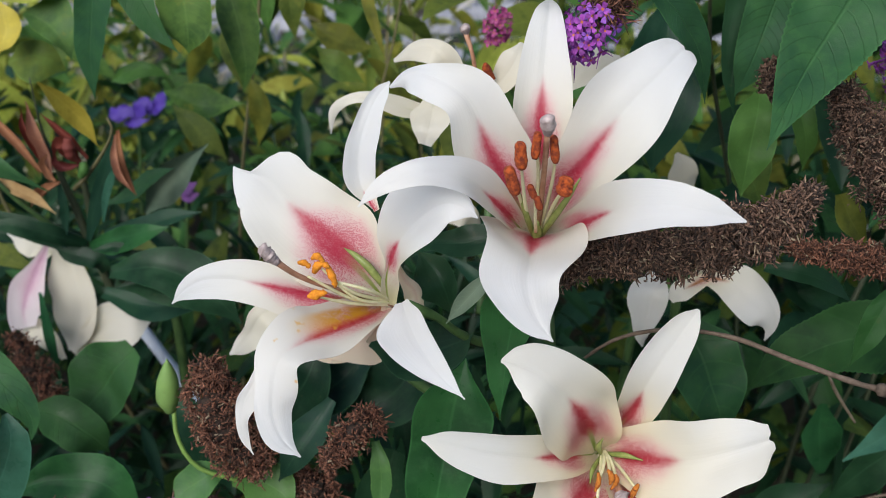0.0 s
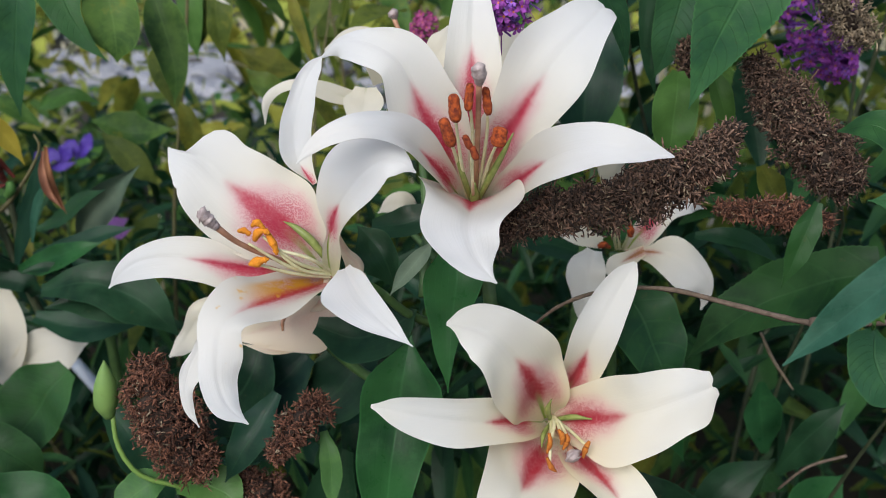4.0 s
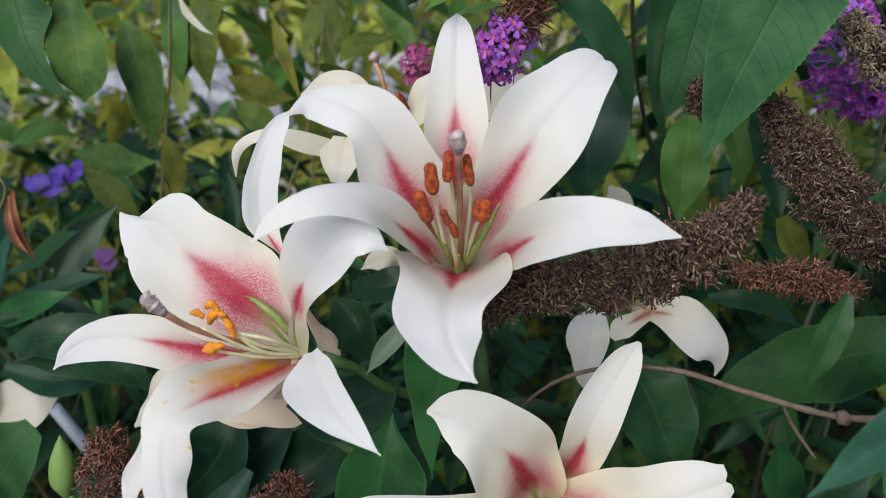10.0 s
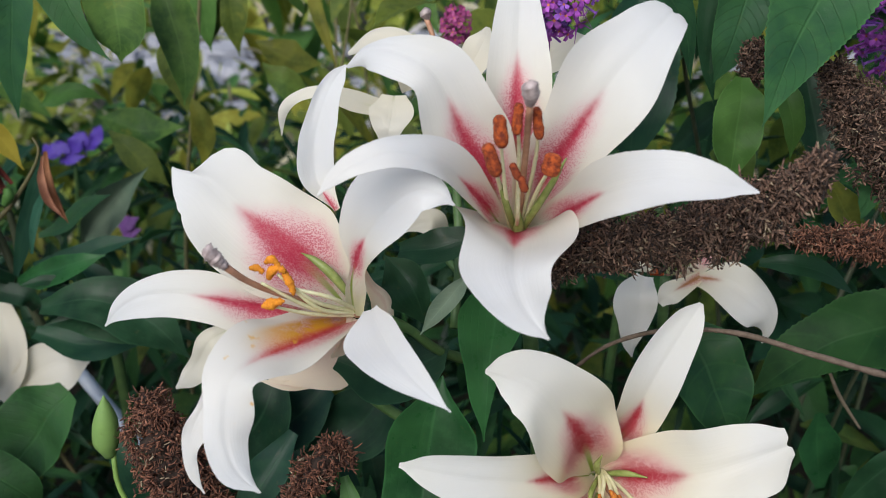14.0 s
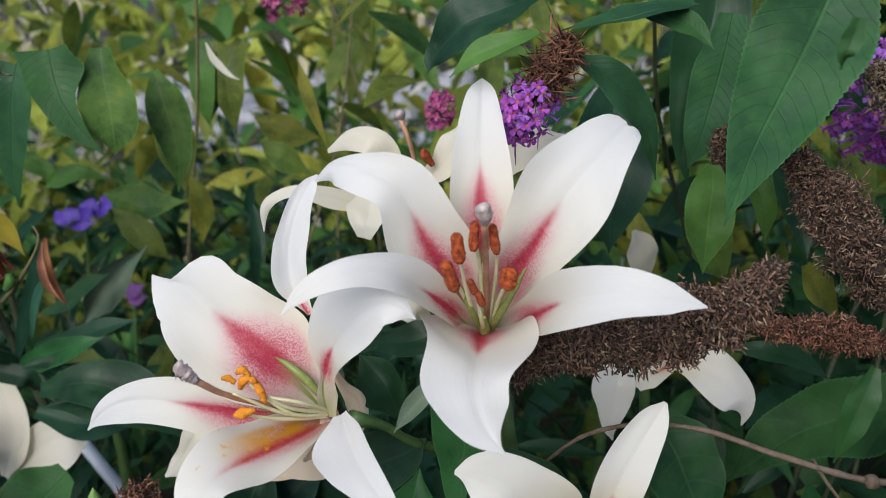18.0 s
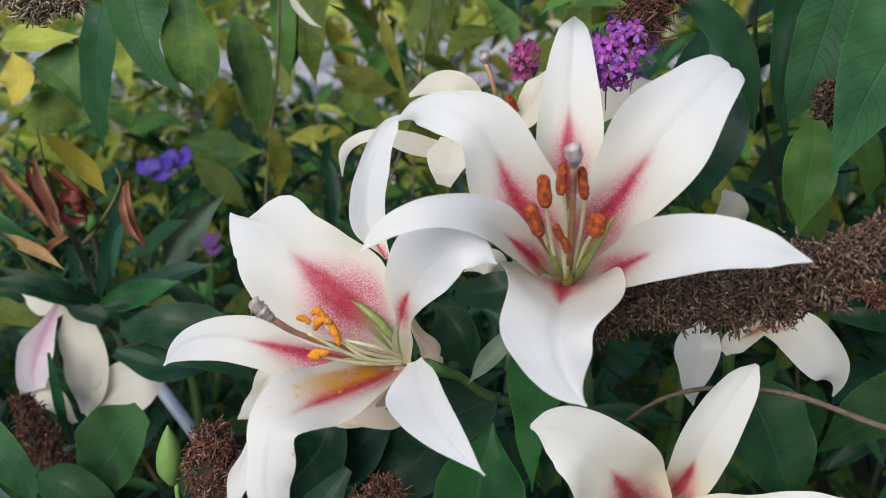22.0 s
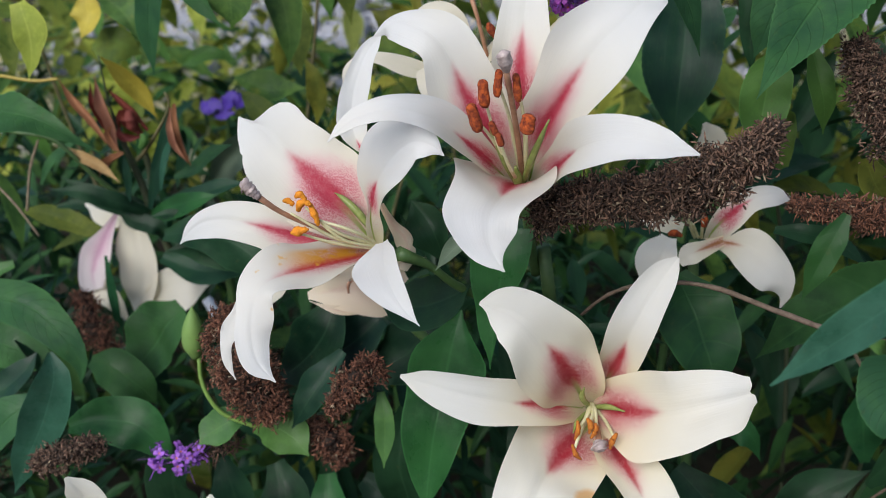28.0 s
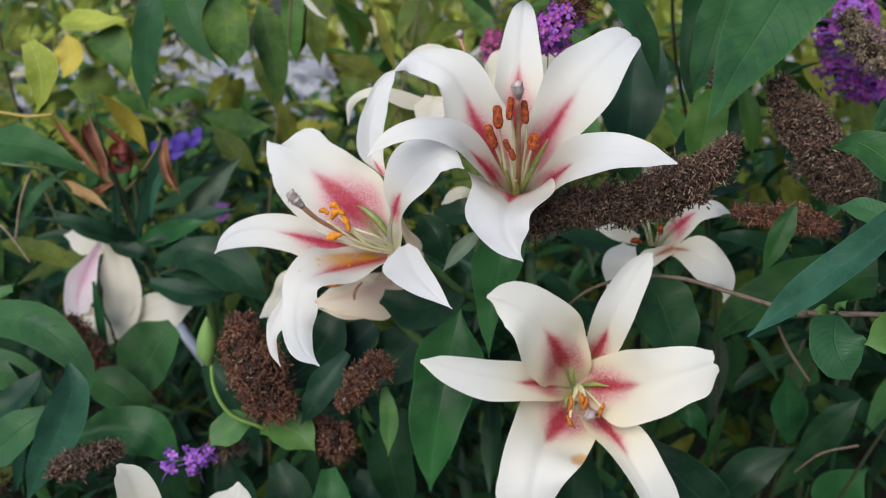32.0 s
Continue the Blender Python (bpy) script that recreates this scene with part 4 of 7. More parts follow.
petal(lily_low, [(0.0802, 0.4450, 0.6540), (0.0910, 0.4100, 0.6557), (0.1031, 0.3850, 0.6514), (0.1166, 0.3680, 0.6369), (0.1316, 0.3620, 0.6139), (0.1476, 0.3600, 0.5891)], [0.0072, (0.0109, 0.0141), (0.0195, 0.0113), (0.0193, 0.0091), (0.0161, 0.0083), 0.0006], (0.0, -0.85, 0.5), M_PETAL_CREAM, cup=(0.4, 0.2), mark=(0.14, 0.52), n=46, m=16, wobble=0.03)
petal(lily_low, [(0.0739, 0.4400, 0.6576), (0.0626, 0.4180, 0.6546), (0.0537, 0.4000, 0.6517), (0.0452, 0.3800, 0.6450), (0.0401, 0.3680, 0.6293), (0.0384, 0.3620, 0.6119), (0.0404, 0.3600, 0.5957)], [0.0108, (0.0247, 0.0243), (0.0307, 0.0321), (0.0301, 0.0275), (0.0217, 0.0261), (0.0145, 0.0243), 0.0004], (0.0, -0.85, 0.5), M_PETAL_STAINED, cup=(0.5, 0.15, -0.1), mark=(0.14, 0.48), ruffle=0.06, n=46, m=16, wobble=0.03)
petal(lily_low, [(0.0707, 0.4450, 0.6647), (0.0470, 0.4150, 0.6835), (0.0258, 0.3980, 0.6913), (0.0033, 0.3900, 0.6975), (-0.0168, 0.3860, 0.7027), (-0.0329, 0.3840, 0.7077), (-0.0462, 0.3830, 0.7114)], [0.0072, (0.0141, 0.0105), (0.0143, 0.0151), (0.0173, 0.0133), (0.0135, 0.0115), (0.0085, 0.0079), 0.0012], (0.0, -0.85, 0.5), M_PETAL_CREAM, cup=(0.4, 0.2), mark=(0.20, 0.50), n=46, m=16, wobble=0.03)
stalk(lily_low, [(0.0715, 0.4350, 0.6717), (0.0664, 0.4200, 0.6871), (0.0674, 0.4120, 0.6996)], [0.0013, 0.0022, 0.0004], M_NECTARY, "nectary")
stalk(lily_low, [(0.0724, 0.4350, 0.6718), (0.0830, 0.4200, 0.6824), (0.0939, 0.4100, 0.6863)], [0.0013, 0.0020, 0.0004], M_NECTARY, "nectary")
stalk(lily_low, [(0.0708, 0.4350, 0.6692), (0.0644, 0.4200, 0.6691), (0.0621, 0.4100, 0.6660)], [0.0013, 0.0017, 0.0004], M_NECTARY, "nectary")
stalk(lily_low, [(0.0714, 0.4350, 0.6742), (0.0713, 0.4200, 0.6769), (0.0662, 0.4000, 0.6764)], [0.0013, 0.0013, 0.0011], M_FILAMENT, "filament")
stalk(lily_low, [(0.0722, 0.4350, 0.6742), (0.0739, 0.4200, 0.6770), (0.0727, 0.4000, 0.6801)], [0.0013, 0.0013, 0.0011], M_FILAMENT, "filament")
stalk(lily_low, [(0.0731, 0.4350, 0.6743), (0.0756, 0.4200, 0.6771), (0.0770, 0.4000, 0.6780)], [0.0013, 0.0013, 0.0011], M_FILAMENT, "filament")
stalk(lily_low, [(0.0732, 0.4350, 0.6733), (0.0815, 0.4200, 0.6727), (0.0885, 0.3950, 0.6758)], [0.0013, 0.0013, 0.0010], M_FILAMENT, "filament")
stalk(lily_low, [(0.0714, 0.4350, 0.6732), (0.0681, 0.4100, 0.6722), (0.0646, 0.3900, 0.6685)], [0.0013, 0.0013, 0.0010], M_FILAMENT, "filament")
stalk(lily_low, [(0.0726, 0.4370, 0.6708), (0.0767, 0.4150, 0.6701), (0.0797, 0.3950, 0.6705)], [0.0027, 0.0022, 0.0021], M_STYLE, "style")
stalk(lily_low, [(0.0780, 0.3950, 0.6714), (0.0800, 0.3920, 0.6698), (0.0812, 0.3900, 0.6677)], [0.0025, 0.0050, 0.0025], M_STIGMA, "stigma", bumpy=0.25, sides=10)
stalk(lily_low, [(0.0650, 0.4000, 0.6820), (0.0657, 0.3980, 0.6765), (0.0640, 0.3980, 0.6688)], [0.0009, 0.0016, 0.0009], M_ANTHER_RUST, "anther", bumpy=0.2)
stalk(lily_low, [(0.0707, 0.4000, 0.6847), (0.0733, 0.3980, 0.6812), (0.0729, 0.3980, 0.6751)], [0.0009, 0.0019, 0.0009], M_ANTHER_RUST, "anther", bumpy=0.2)
stalk(lily_low, [(0.0759, 0.4000, 0.6817), (0.0769, 0.3980, 0.6781), (0.0739, 0.3980, 0.6714)], [0.0009, 0.0016, 0.0009], M_ANTHER_RUST, "anther", bumpy=0.2)
stalk(lily_low, [(0.0898, 0.3940, 0.6797), (0.0875, 0.3930, 0.6750), (0.0863, 0.3930, 0.6683)], [0.0009, 0.0019, 0.0009], M_ANTHER_RUST, "anther", bumpy=0.2)
stalk(lily_low, [(0.0628, 0.3900, 0.6707), (0.0655, 0.3880, 0.6649), (0.0691, 0.3880, 0.6614)], [0.0009, 0.0016, 0.0006], M_ANTHER_RUST, "anther", bumpy=0.2)

# ---------------------------------------------------------------- lilies behind and beside
lily_back = thing("lily", (-0.0450, 0.5800, 0.8807), "cream lily behind the front bloom, petals curling back", "lily flower", "lilies in bloom")
petal(lily_back, [(-0.0446, 0.5750, 0.8797), (-0.0475, 0.5650, 0.8996), (-0.0547, 0.5620, 0.9125), (-0.0710, 0.5700, 0.9133), (-0.0885, 0.5800, 0.9031)], [0.0080, 0.0116, 0.0104, 0.0082, 0.0016], (0.0, -0.85, 0.5), M_PETAL_IVORY, cup=(0.2, -0.3))
petal(lily_back, [(-0.0640, 0.5650, 0.8684), (-0.0828, 0.5550, 0.8757), (-0.1032, 0.5480, 0.8823), (-0.1181, 0.5480, 0.8798), (-0.1287, 0.5520, 0.8694), (-0.1322, 0.5580, 0.8515)], [0.0060, (0.0081, 0.0073), (0.0047, 0.0045), (0.0039, 0.0035), (0.0029, 0.0043), 0.0004], (0.0, -0.85, 0.5), M_PETAL_PLAIN, cup=(0.2, -0.3), n=30, m=10, wobble=0.03)
petal(lily_back, [(-0.0567, 0.5600, 0.8783), (-0.0575, 0.5480, 0.8698), (-0.0592, 0.5430, 0.8601), (-0.0612, 0.5430, 0.8505)], [0.0080, (0.0145, 0.0147), (0.0091, 0.0117), 0.0050], (0.0, -0.85, 0.5), M_PETAL_PLAIN, cup=(0.1, 0.1), n=24, m=10, wobble=0.03)
petal(lily_back, [(-0.0247, 0.5750, 0.8816), (-0.0087, 0.5600, 0.8963), (0.0007, 0.5600, 0.9115), (0.0045, 0.5650, 0.9220)], [0.0056, 0.0100, 0.0106, 0.0015], (0.0, -0.85, 0.5), M_PETAL_IVORY)
petal(lily_back, [(0.0069, 0.5750, 0.8734), (0.0330, 0.5600, 0.8998), (0.0548, 0.5550, 0.9118), (0.0737, 0.5600, 0.9146)], [0.0056, 0.0129, 0.0127, 0.0023], (0.0, -0.85, 0.5), M_PETAL_IVORY, cup=(0.2, -0.2))
petal(lily_back, [(-0.0327, 0.5750, 0.8776), (-0.0201, 0.5500, 0.8674), (-0.0239, 0.5450, 0.8489), (-0.0279, 0.5450, 0.8328)], [0.0056, 0.0115, 0.0077, 0.0000], (0.0, -0.85, 0.5), M_PETAL_IVORY)
stalk(lily_back, [(-0.0247, 0.5750, 0.8816), (-0.0297, 0.5600, 0.9118), (-0.0352, 0.5600, 0.9277)], [0.0016, 0.0015, 0.0019], M_STYLE, "style")
stalk(lily_back, [(-0.0344, 0.5600, 0.9269), (-0.0359, 0.5600, 0.9307), (-0.0381, 0.5600, 0.9329)], [0.0019, 0.0042, 0.0026], M_STIGMA, "stigma")
stalk(lily_back, [(-0.0145, 0.5600, 0.8963), (-0.0194, 0.5580, 0.9037), (-0.0208, 0.5560, 0.9078)], [0.0019, 0.0034, 0.0015], M_ANTHER, "anther")
lily_wilted = thing("lily", (-0.4494, 0.7400, 0.6375), "wilting white lily with a pink-backed petal, half closed", "lily flower", "lilies in bloom")
petal(lily_wilted, [(-0.4535, 0.7500, 0.6694), (-0.4402, 0.7350, 0.6468), (-0.4341, 0.7270, 0.6182), (-0.4395, 0.7270, 0.5858), (-0.4520, 0.7300, 0.5524)], [0.0120, (0.0137, 0.0245), (0.0231, 0.0261), (0.0201, 0.0227), 0.0040], (0.0, -0.85, 0.5), M_PETAL_PLAIN, cup=(0.3, 0.3), n=24, m=10)
petal(lily_wilted, [(-0.4521, 0.7350, 0.5525), (-0.4264, 0.7250, 0.5764), (-0.3997, 0.7200, 0.5955), (-0.3760, 0.7220, 0.6031), (-0.3584, 0.7330, 0.5997)], [0.0080, (0.0115, 0.0261), (0.0205, 0.0335), (0.0131, 0.0293), 0.0030], (0.0, -0.85, 0.5), M_PETAL_PLAIN, cup=(0.2, 0.2), n=24, m=10)
petal(lily_wilted, [(-0.4693, 0.7450, 0.6682), (-0.4727, 0.7250, 0.6521), (-0.4790, 0.7120, 0.6319), (-0.4837, 0.7050, 0.6099), (-0.4797, 0.7000, 0.5944)], [0.0030, (0.0115, 0.0075), (0.0225, 0.0159), (0.0233, 0.0135), 0.0140], (0.0, -0.85, 0.5), M_PETAL_LILAC, cup=(0.3, 0.4), label="pale petal with a pink rib", n=24, m=10)
petal(lily_wilted, [(-0.4847, 0.7100, 0.5938), (-0.4662, 0.7000, 0.5930), (-0.4513, 0.6950, 0.5838), (-0.4446, 0.7000, 0.5607)], [(0.0123, 0.0093), (0.0107, 0.0143), (0.0085, 0.0115), 0.0030], (0.0, -0.85, 0.5), M_PETAL_PLAIN, cup=(0.4, 0.5), n=20, m=8)
petal(lily_wilted, [(-0.4740, 0.7600, 0.6513), (-0.4891, 0.7650, 0.6633), (-0.5117, 0.7750, 0.6644), (-0.5322, 0.7800, 0.6642)], [0.0080, (0.0205, 0.0143), (0.0173, 0.0151), 0.0010], (0.0, -0.85, 0.5), M_PETAL_PLAIN, cup=(0, 0), n=20, m=8)
lily_right = thing("lily", (0.1405, 0.5800, 0.7429), "small white lily under a dried spike, orange stamens", "lily flower", "lilies in bloom")
petal(lily_right, [(0.1499, 0.5850, 0.7421), (0.1536, 0.5750, 0.7560), (0.1629, 0.5700, 0.7694), (0.1768, 0.5720, 0.7809), (0.1948, 0.5800, 0.7842), (0.2123, 0.5920, 0.7759)], [0.0030, (0.0055, 0.0113), (0.0091, 0.0123), (0.0089, 0.0095), (0.0057, 0.0093), 0.0000], (0.0, -0.85, 0.5), cup=(0.3, 0.1), mark=(0.28, 0.58), n=30, m=10, wobble=0.03)
petal(lily_right, [(0.1481, 0.5800, 0.7425), (0.1612, 0.5650, 0.7487), (0.1751, 0.5530, 0.7504), (0.1894, 0.5470, 0.7425), (0.2024, 0.5450, 0.7307), (0.2064, 0.5470, 0.7170), (0.2041, 0.5500, 0.7046)], [0.0030, (0.0031, 0.0079), (0.0151, 0.0167), (0.0141, 0.0201), (0.0095, 0.0171), (0.0043, 0.0059), 0.0006], (0.0, -0.85, 0.5), M_PETAL_RIB, mark=(0.0, 0.36), cup=(0.2, -0.1), n=30, m=10, wobble=0.03)
petal(lily_right, [(0.1612, 0.5680, 0.7491), (0.1458, 0.5560, 0.7461), (0.1353, 0.5520, 0.7411), (0.1291, 0.5520, 0.7335)], [0.0040, (0.0067, 0.0057), (0.0081, 0.0085), 0.0030], (0.0, -0.85, 0.5), M_PETAL_RIB, cup=(0.2, 0.1), mark=(0.0, 0.7), n=20, m=8, wobble=0.03)
petal(lily_right, [(0.1196, 0.5650, 0.7497), (0.1143, 0.5520, 0.7377), (0.1127, 0.5500, 0.7208), (0.1106, 0.5500, 0.7036), (0.1125, 0.5520, 0.6920)], [0.0060, (0.0125, 0.0183), (0.0103, 0.0137), (0.0045, 0.0063), 0.0006], (0.0, -0.85, 0.5), M_PETAL_RIB, cup=(0.3, 0.1), mark=(-0.9, -0.4), n=30, m=10, wobble=0.03)
petal(lily_right, [(0.1311, 0.5900, 0.7475), (0.1094, 0.5850, 0.7562), (0.0918, 0.5900, 0.7566)], [0.0052, 0.0083, 0.0010], (0.0, -0.85, 0.5), M_PETAL_PLAIN)
stalk(lily_right, [(0.1395, 0.5750, 0.7472), (0.1293, 0.5500, 0.7727), (0.1205, 0.5450, 0.7840)], [0.0013, 0.0012, 0.0012], M_FILAMENT, "filament")
stalk(lily_right, [(0.1420, 0.5750, 0.7473), (0.1346, 0.5500, 0.7678), (0.1303, 0.5450, 0.7819)], [0.0013, 0.0012, 0.0012], M_FILAMENT, "filament")
stalk(lily_right, [(0.1445, 0.5750, 0.7474), (0.1421, 0.5500, 0.7656), (0.1418, 0.5450, 0.7773)], [0.0013, 0.0012, 0.0012], M_FILAMENT, "filament")
stalk(lily_right, [(0.1231, 0.5450, 0.7816), (0.1188, 0.5430, 0.7855), (0.1141, 0.5430, 0.7843)], [0.0015, 0.0034, 0.0015], M_ANTHER, "anther")
stalk(lily_right, [(0.1279, 0.5430, 0.7798), (0.1304, 0.5430, 0.7840), (0.1319, 0.5430, 0.7881)], [0.0015, 0.0029, 0.0015], M_ANTHER, "anther")
stalk(lily_right, [(0.1424, 0.5430, 0.7677), (0.1424, 0.5430, 0.7728), (0.1414, 0.5430, 0.7779)], [0.0020, 0.0029, 0.0015], M_ANTHER, "anther")
stalk(lily_right, [(0.1275, 0.5450, 0.7587), (0.1222, 0.5430, 0.7612), (0.1179, 0.5430, 0.7600)], [0.0015, 0.0029, 0.0015], M_ANTHER, "anther")
lily_under = thing("lily", (-0.0915, 0.5300, 0.6839), "lily behind the pollen-stained bloom, faded pink outside", "lily flower", "lilies in bloom")
petal(lily_under, [(-0.0823, 0.5350, 0.7178), (-0.1038, 0.5200, 0.7144), (-0.1272, 0.5120, 0.7085), (-0.1557, 0.5120, 0.6995)], [0.0080, (0.0319, 0.0119), (0.0191, 0.0155), 0.0030], (0.0, -0.85, 0.5), M_PETAL_PINK, cup=(0.3, 0.2))
petal(lily_under, [(-0.0880, 0.5280, 0.6938), (-0.1075, 0.5100, 0.6935), (-0.1281, 0.5020, 0.6941), (-0.1509, 0.5020, 0.6998)], [0.0012, 0.0034, 0.0034, 0.0000], (0.0, -0.85, 0.5), M_PETAL_PINK, cup=(0.3, 0.2))
petal(lily_under, [(-0.1679, 0.5300, 0.7240), (-0.1822, 0.5200, 0.7180), (-0.1917, 0.5220, 0.7022), (-0.2026, 0.5280, 0.6856), (-0.2130, 0.5330, 0.6746)], [0.0040, (0.0159, 0.0079), (0.0149, 0.0055), (0.0081, 0.0063), 0.0010], (0.0, -0.85, 0.5), M_PETAL_PLAIN, cup=(0.2, -0.1))
stalk(lily_under, [(-0.1131, 0.5100, 0.7227), (-0.1172, 0.5000, 0.7183), (-0.1179, 0.5000, 0.7105)], [0.0010, 0.0015, 0.0010], M_STYLE, "style")
stalk(lily_under, [(-0.1507, 0.5000, 0.7244), (-0.1359, 0.5000, 0.7241), (-0.1250, 0.5000, 0.7268)], [0.0015, 0.0034, 0.0019], M_ANTHER_GOLD, "anther")
lily_yellow = thing("lily", (-0.2668, 0.3700, 0.5001), "white lily with a yellow throat, petals curled back", "lily flower", "lilies in bloom")
petal(lily_yellow, [(-0.2643, 0.3620, 0.5172), (-0.2582, 0.3520, 0.5542), (-0.2527, 0.3430, 0.5836), (-0.2487, 0.3350, 0.6110), (-0.2499, 0.3290, 0.6325), (-0.2553, 0.3250, 0.6450)], [0.0240, (0.0183, 0.0263), (0.0163, 0.0241), (0.0155, 0.0215), (0.0117, 0.0129), 0.0015], (0.0, -0.85, 0.5), M_PETAL_YELLOW, cup=(0.3, 0.1, -0.2), mark=(0.0, 0.54), n=36, m=14, wobble=0.03)
petal(lily_yellow, [(-0.2994, 0.3760, 0.4713), (-0.3086, 0.3670, 0.5195), (-0.3158, 0.3590, 0.5529), (-0.3231, 0.3500, 0.5791), (-0.3267, 0.3400, 0.5983)], [0.0220, (0.0499, 0.0391), (0.0451, 0.0479), (0.0233, 0.0131), 0.0010], (0, -0.85, 0.5), M_PETAL_PLAIN, cup=(0.25, 0.1, -0.1), mark=(-0.4, 0.1), n=36, m=14, wobble=0.03)
petal(lily_yellow, [(-0.3266, 0.3340, 0.5983), (-0.3362, 0.3370, 0.5814), (-0.3462, 0.3400, 0.5635), (-0.3596, 0.3450, 0.5355)], [0.0010, (0.0371, 0.0057), (0.0227, 0.0073), 0.0120], (-0.3, -0.85, 0.4), M_PETAL_PLAIN, cup=(0.2, 0.3), mark=(-0.4, 0.1), n=24, m=10, wobble=0.03)
petal(lily_yellow, [(-0.2460, 0.3660, 0.5075), (-0.2255, 0.3660, 0.5387), (-0.2080, 0.3700, 0.5634), (-0.1975, 0.3780, 0.5757), (-0.1923, 0.3850, 0.5843), (-0.1922, 0.3910, 0.5933)], [0.0300, (0.0277, 0.0303), (0.0209, 0.0223), (0.0175, 0.0199), (0.0131, 0.0133), 0.0010], (0.0, -0.85, 0.5), M_PETAL_YELLOW, cup=(0.35, 0.15, -0.2), mark=(0.0, 0.50), ruffle=0.06, n=36, m=14, wobble=0.03)
petal(lily_yellow, [(-0.2415, 0.3550, 0.4881), (-0.2353, 0.3490, 0.5310), (-0.2304, 0.3470, 0.5613), (-0.2288, 0.3520, 0.5806)], [0.0300, (0.0343, 0.0415), (0.0289, 0.0347), 0.0160], (0, -0.7, 0.7), M_PETAL_YELLOW, cup=(0.1, 0), mark=(0.0, 0.85), n=24, m=12, wobble=0.02)
lily_far = thing("lily", (0.1565, 0.7200, 0.7641), "cream lily petal half hidden behind leaves", "lily flower", "lilies in bloom")
petal(lily_far, [(0.1625, 0.7100, 0.7569), (0.1577, 0.6950, 0.7823), (0.1545, 0.6900, 0.7988), (0.1476, 0.6900, 0.8111)], [0.0050, 0.0125, 0.0123, 0.0019], (0.0, -0.85, 0.5), M_PETAL_IVORY)
lily_shade = thing("lily", (-0.0262, 0.6000, 0.7882), "white lily petal showing between the blooms", "lily flower", "lilies in bloom")
petal(lily_shade, [(-0.0216, 0.5900, 0.7712), (-0.0301, 0.5800, 0.7835), (-0.0407, 0.5800, 0.7834), (-0.0515, 0.5800, 0.7765)], [0.0044, 0.0103, 0.0077, 0.0000], (0.0, -0.85, 0.5), M_PETAL_IVORY)

# ---------------------------------------------------------------- lily stalks and their leaves
lily_plant = thing("lily_plant", (0.06, 0.50, 0.0), "dark green lily stalks with broad strap leaves", "lily plant")
for foot, path, r in (
    ((0.05, 0.52, 0.0), [(0.055, 0.52, 0.35), (0.045, 0.52, 0.62), (0.030, 0.50, 0.76)], 0.005),
    ((0.09, 0.50, 0.0), [(0.09, 0.50, 0.30), (0.085, 0.48, 0.55), (0.075, 0.455, 0.66)], 0.005),
    ((0.16, 0.62, 0.0), [(0.16, 0.62, 0.4), (0.15, 0.61, 0.62), (0.14, 0.585, 0.74)], 0.004),
    ((0.13, 0.75, 0.0), [(0.13, 0.75, 0.4), (0.14, 0.73, 0.68), (0.145, 0.715, 0.78)], 0.004)):
    stalk(lily_plant, [foot, *path], [r * 1.3, r], M_STEM)
lily_plant_low = thing("lily_plant", (-0.30, 0.52, 0.0), "low lily plant with long drooping dark green leaves", "lily plant")
stalk(lily_plant_low, [(-0.30, 0.50, 0.0), (-0.30, 0.50, 0.25), (-0.285, 0.485, 0.40)], [0.0065, 0.005], M_STEM)
stalk(lily_plant_low, [(-0.285, 0.485, 0.40), (-0.268, 0.43, 0.44), (-0.2666, 0.3760, 0.5053)], [0.005, 0.005, 0.012], M_STEM, "flower_stalk")
stalk(lily_plant_low, [(-0.34, 0.76, 0.0), (-0.34, 0.76, 0.3), (-0.34, 0.75, 0.55), (-0.345, 0.745, 0.66)], [0.0065, 0.005], M_STEM)
stalk(lily_plant, [(-0.0611, 0.4400, 0.7712), (-0.0438, 0.4550, 0.7579), (-0.0289, 0.4750, 0.7358), (-0.0087, 0.5000, 0.7158), (0.0247, 0.5150, 0.7073)], [0.0050, 0.0029, 0.0031, 0.0036, 0.0037], M_STEM, "flower_stalk", sides=10)
stalk(lily_plant, [(0.0197, 0.4780, 0.7995), (0.0215, 0.4900, 0.7683), (0.0241, 0.5100, 0.7348)], [0.0047, 0.0035, 0.0037], M_STEM, "flower_stalk", sides=10)
stalk(lily_plant, [(0.0739, 0.4480, 0.6577), (0.0801, 0.4550, 0.6233), (0.0852, 0.4700, 0.5935)], [0.0055, 0.0042, 0.0043], M_STEM, "flower_stalk", sides=10)
stalk(lily_plant, [(-0.0251, 0.5850, 0.8754), (-0.0176, 0.6000, 0.8337), (-0.0127, 0.5600, 0.7725), (-0.0161, 0.5250, 0.7263)], [0.0036, 0.0034, 0.0033, 0.0032], M_STEM, "flower_stalk", sides=10)
stalk(lily_plant, [(-0.0915, 0.5300, 0.6894), (-0.0657, 0.5300, 0.6632), (-0.0345, 0.5300, 0.6425)], [0.0051, 0.0041, 0.0041], M_STEM, "flower_stalk", sides=10)
stalk(lily_plant, [(0.1647, 0.7200, 0.7535), (0.1696, 0.7200, 0.7213)], [0.0040, 0.0041], M_STEM, "flower_stalk", sides=10)
stalk(lily_plant, [(-0.0328, 0.6000, 0.7652), (-0.0213, 0.5800, 0.7563), (0.0164, 0.5300, 0.7277)], [0.0027, 0.0026, 0.0024], M_STEM, "flower_stalk", sides=10)
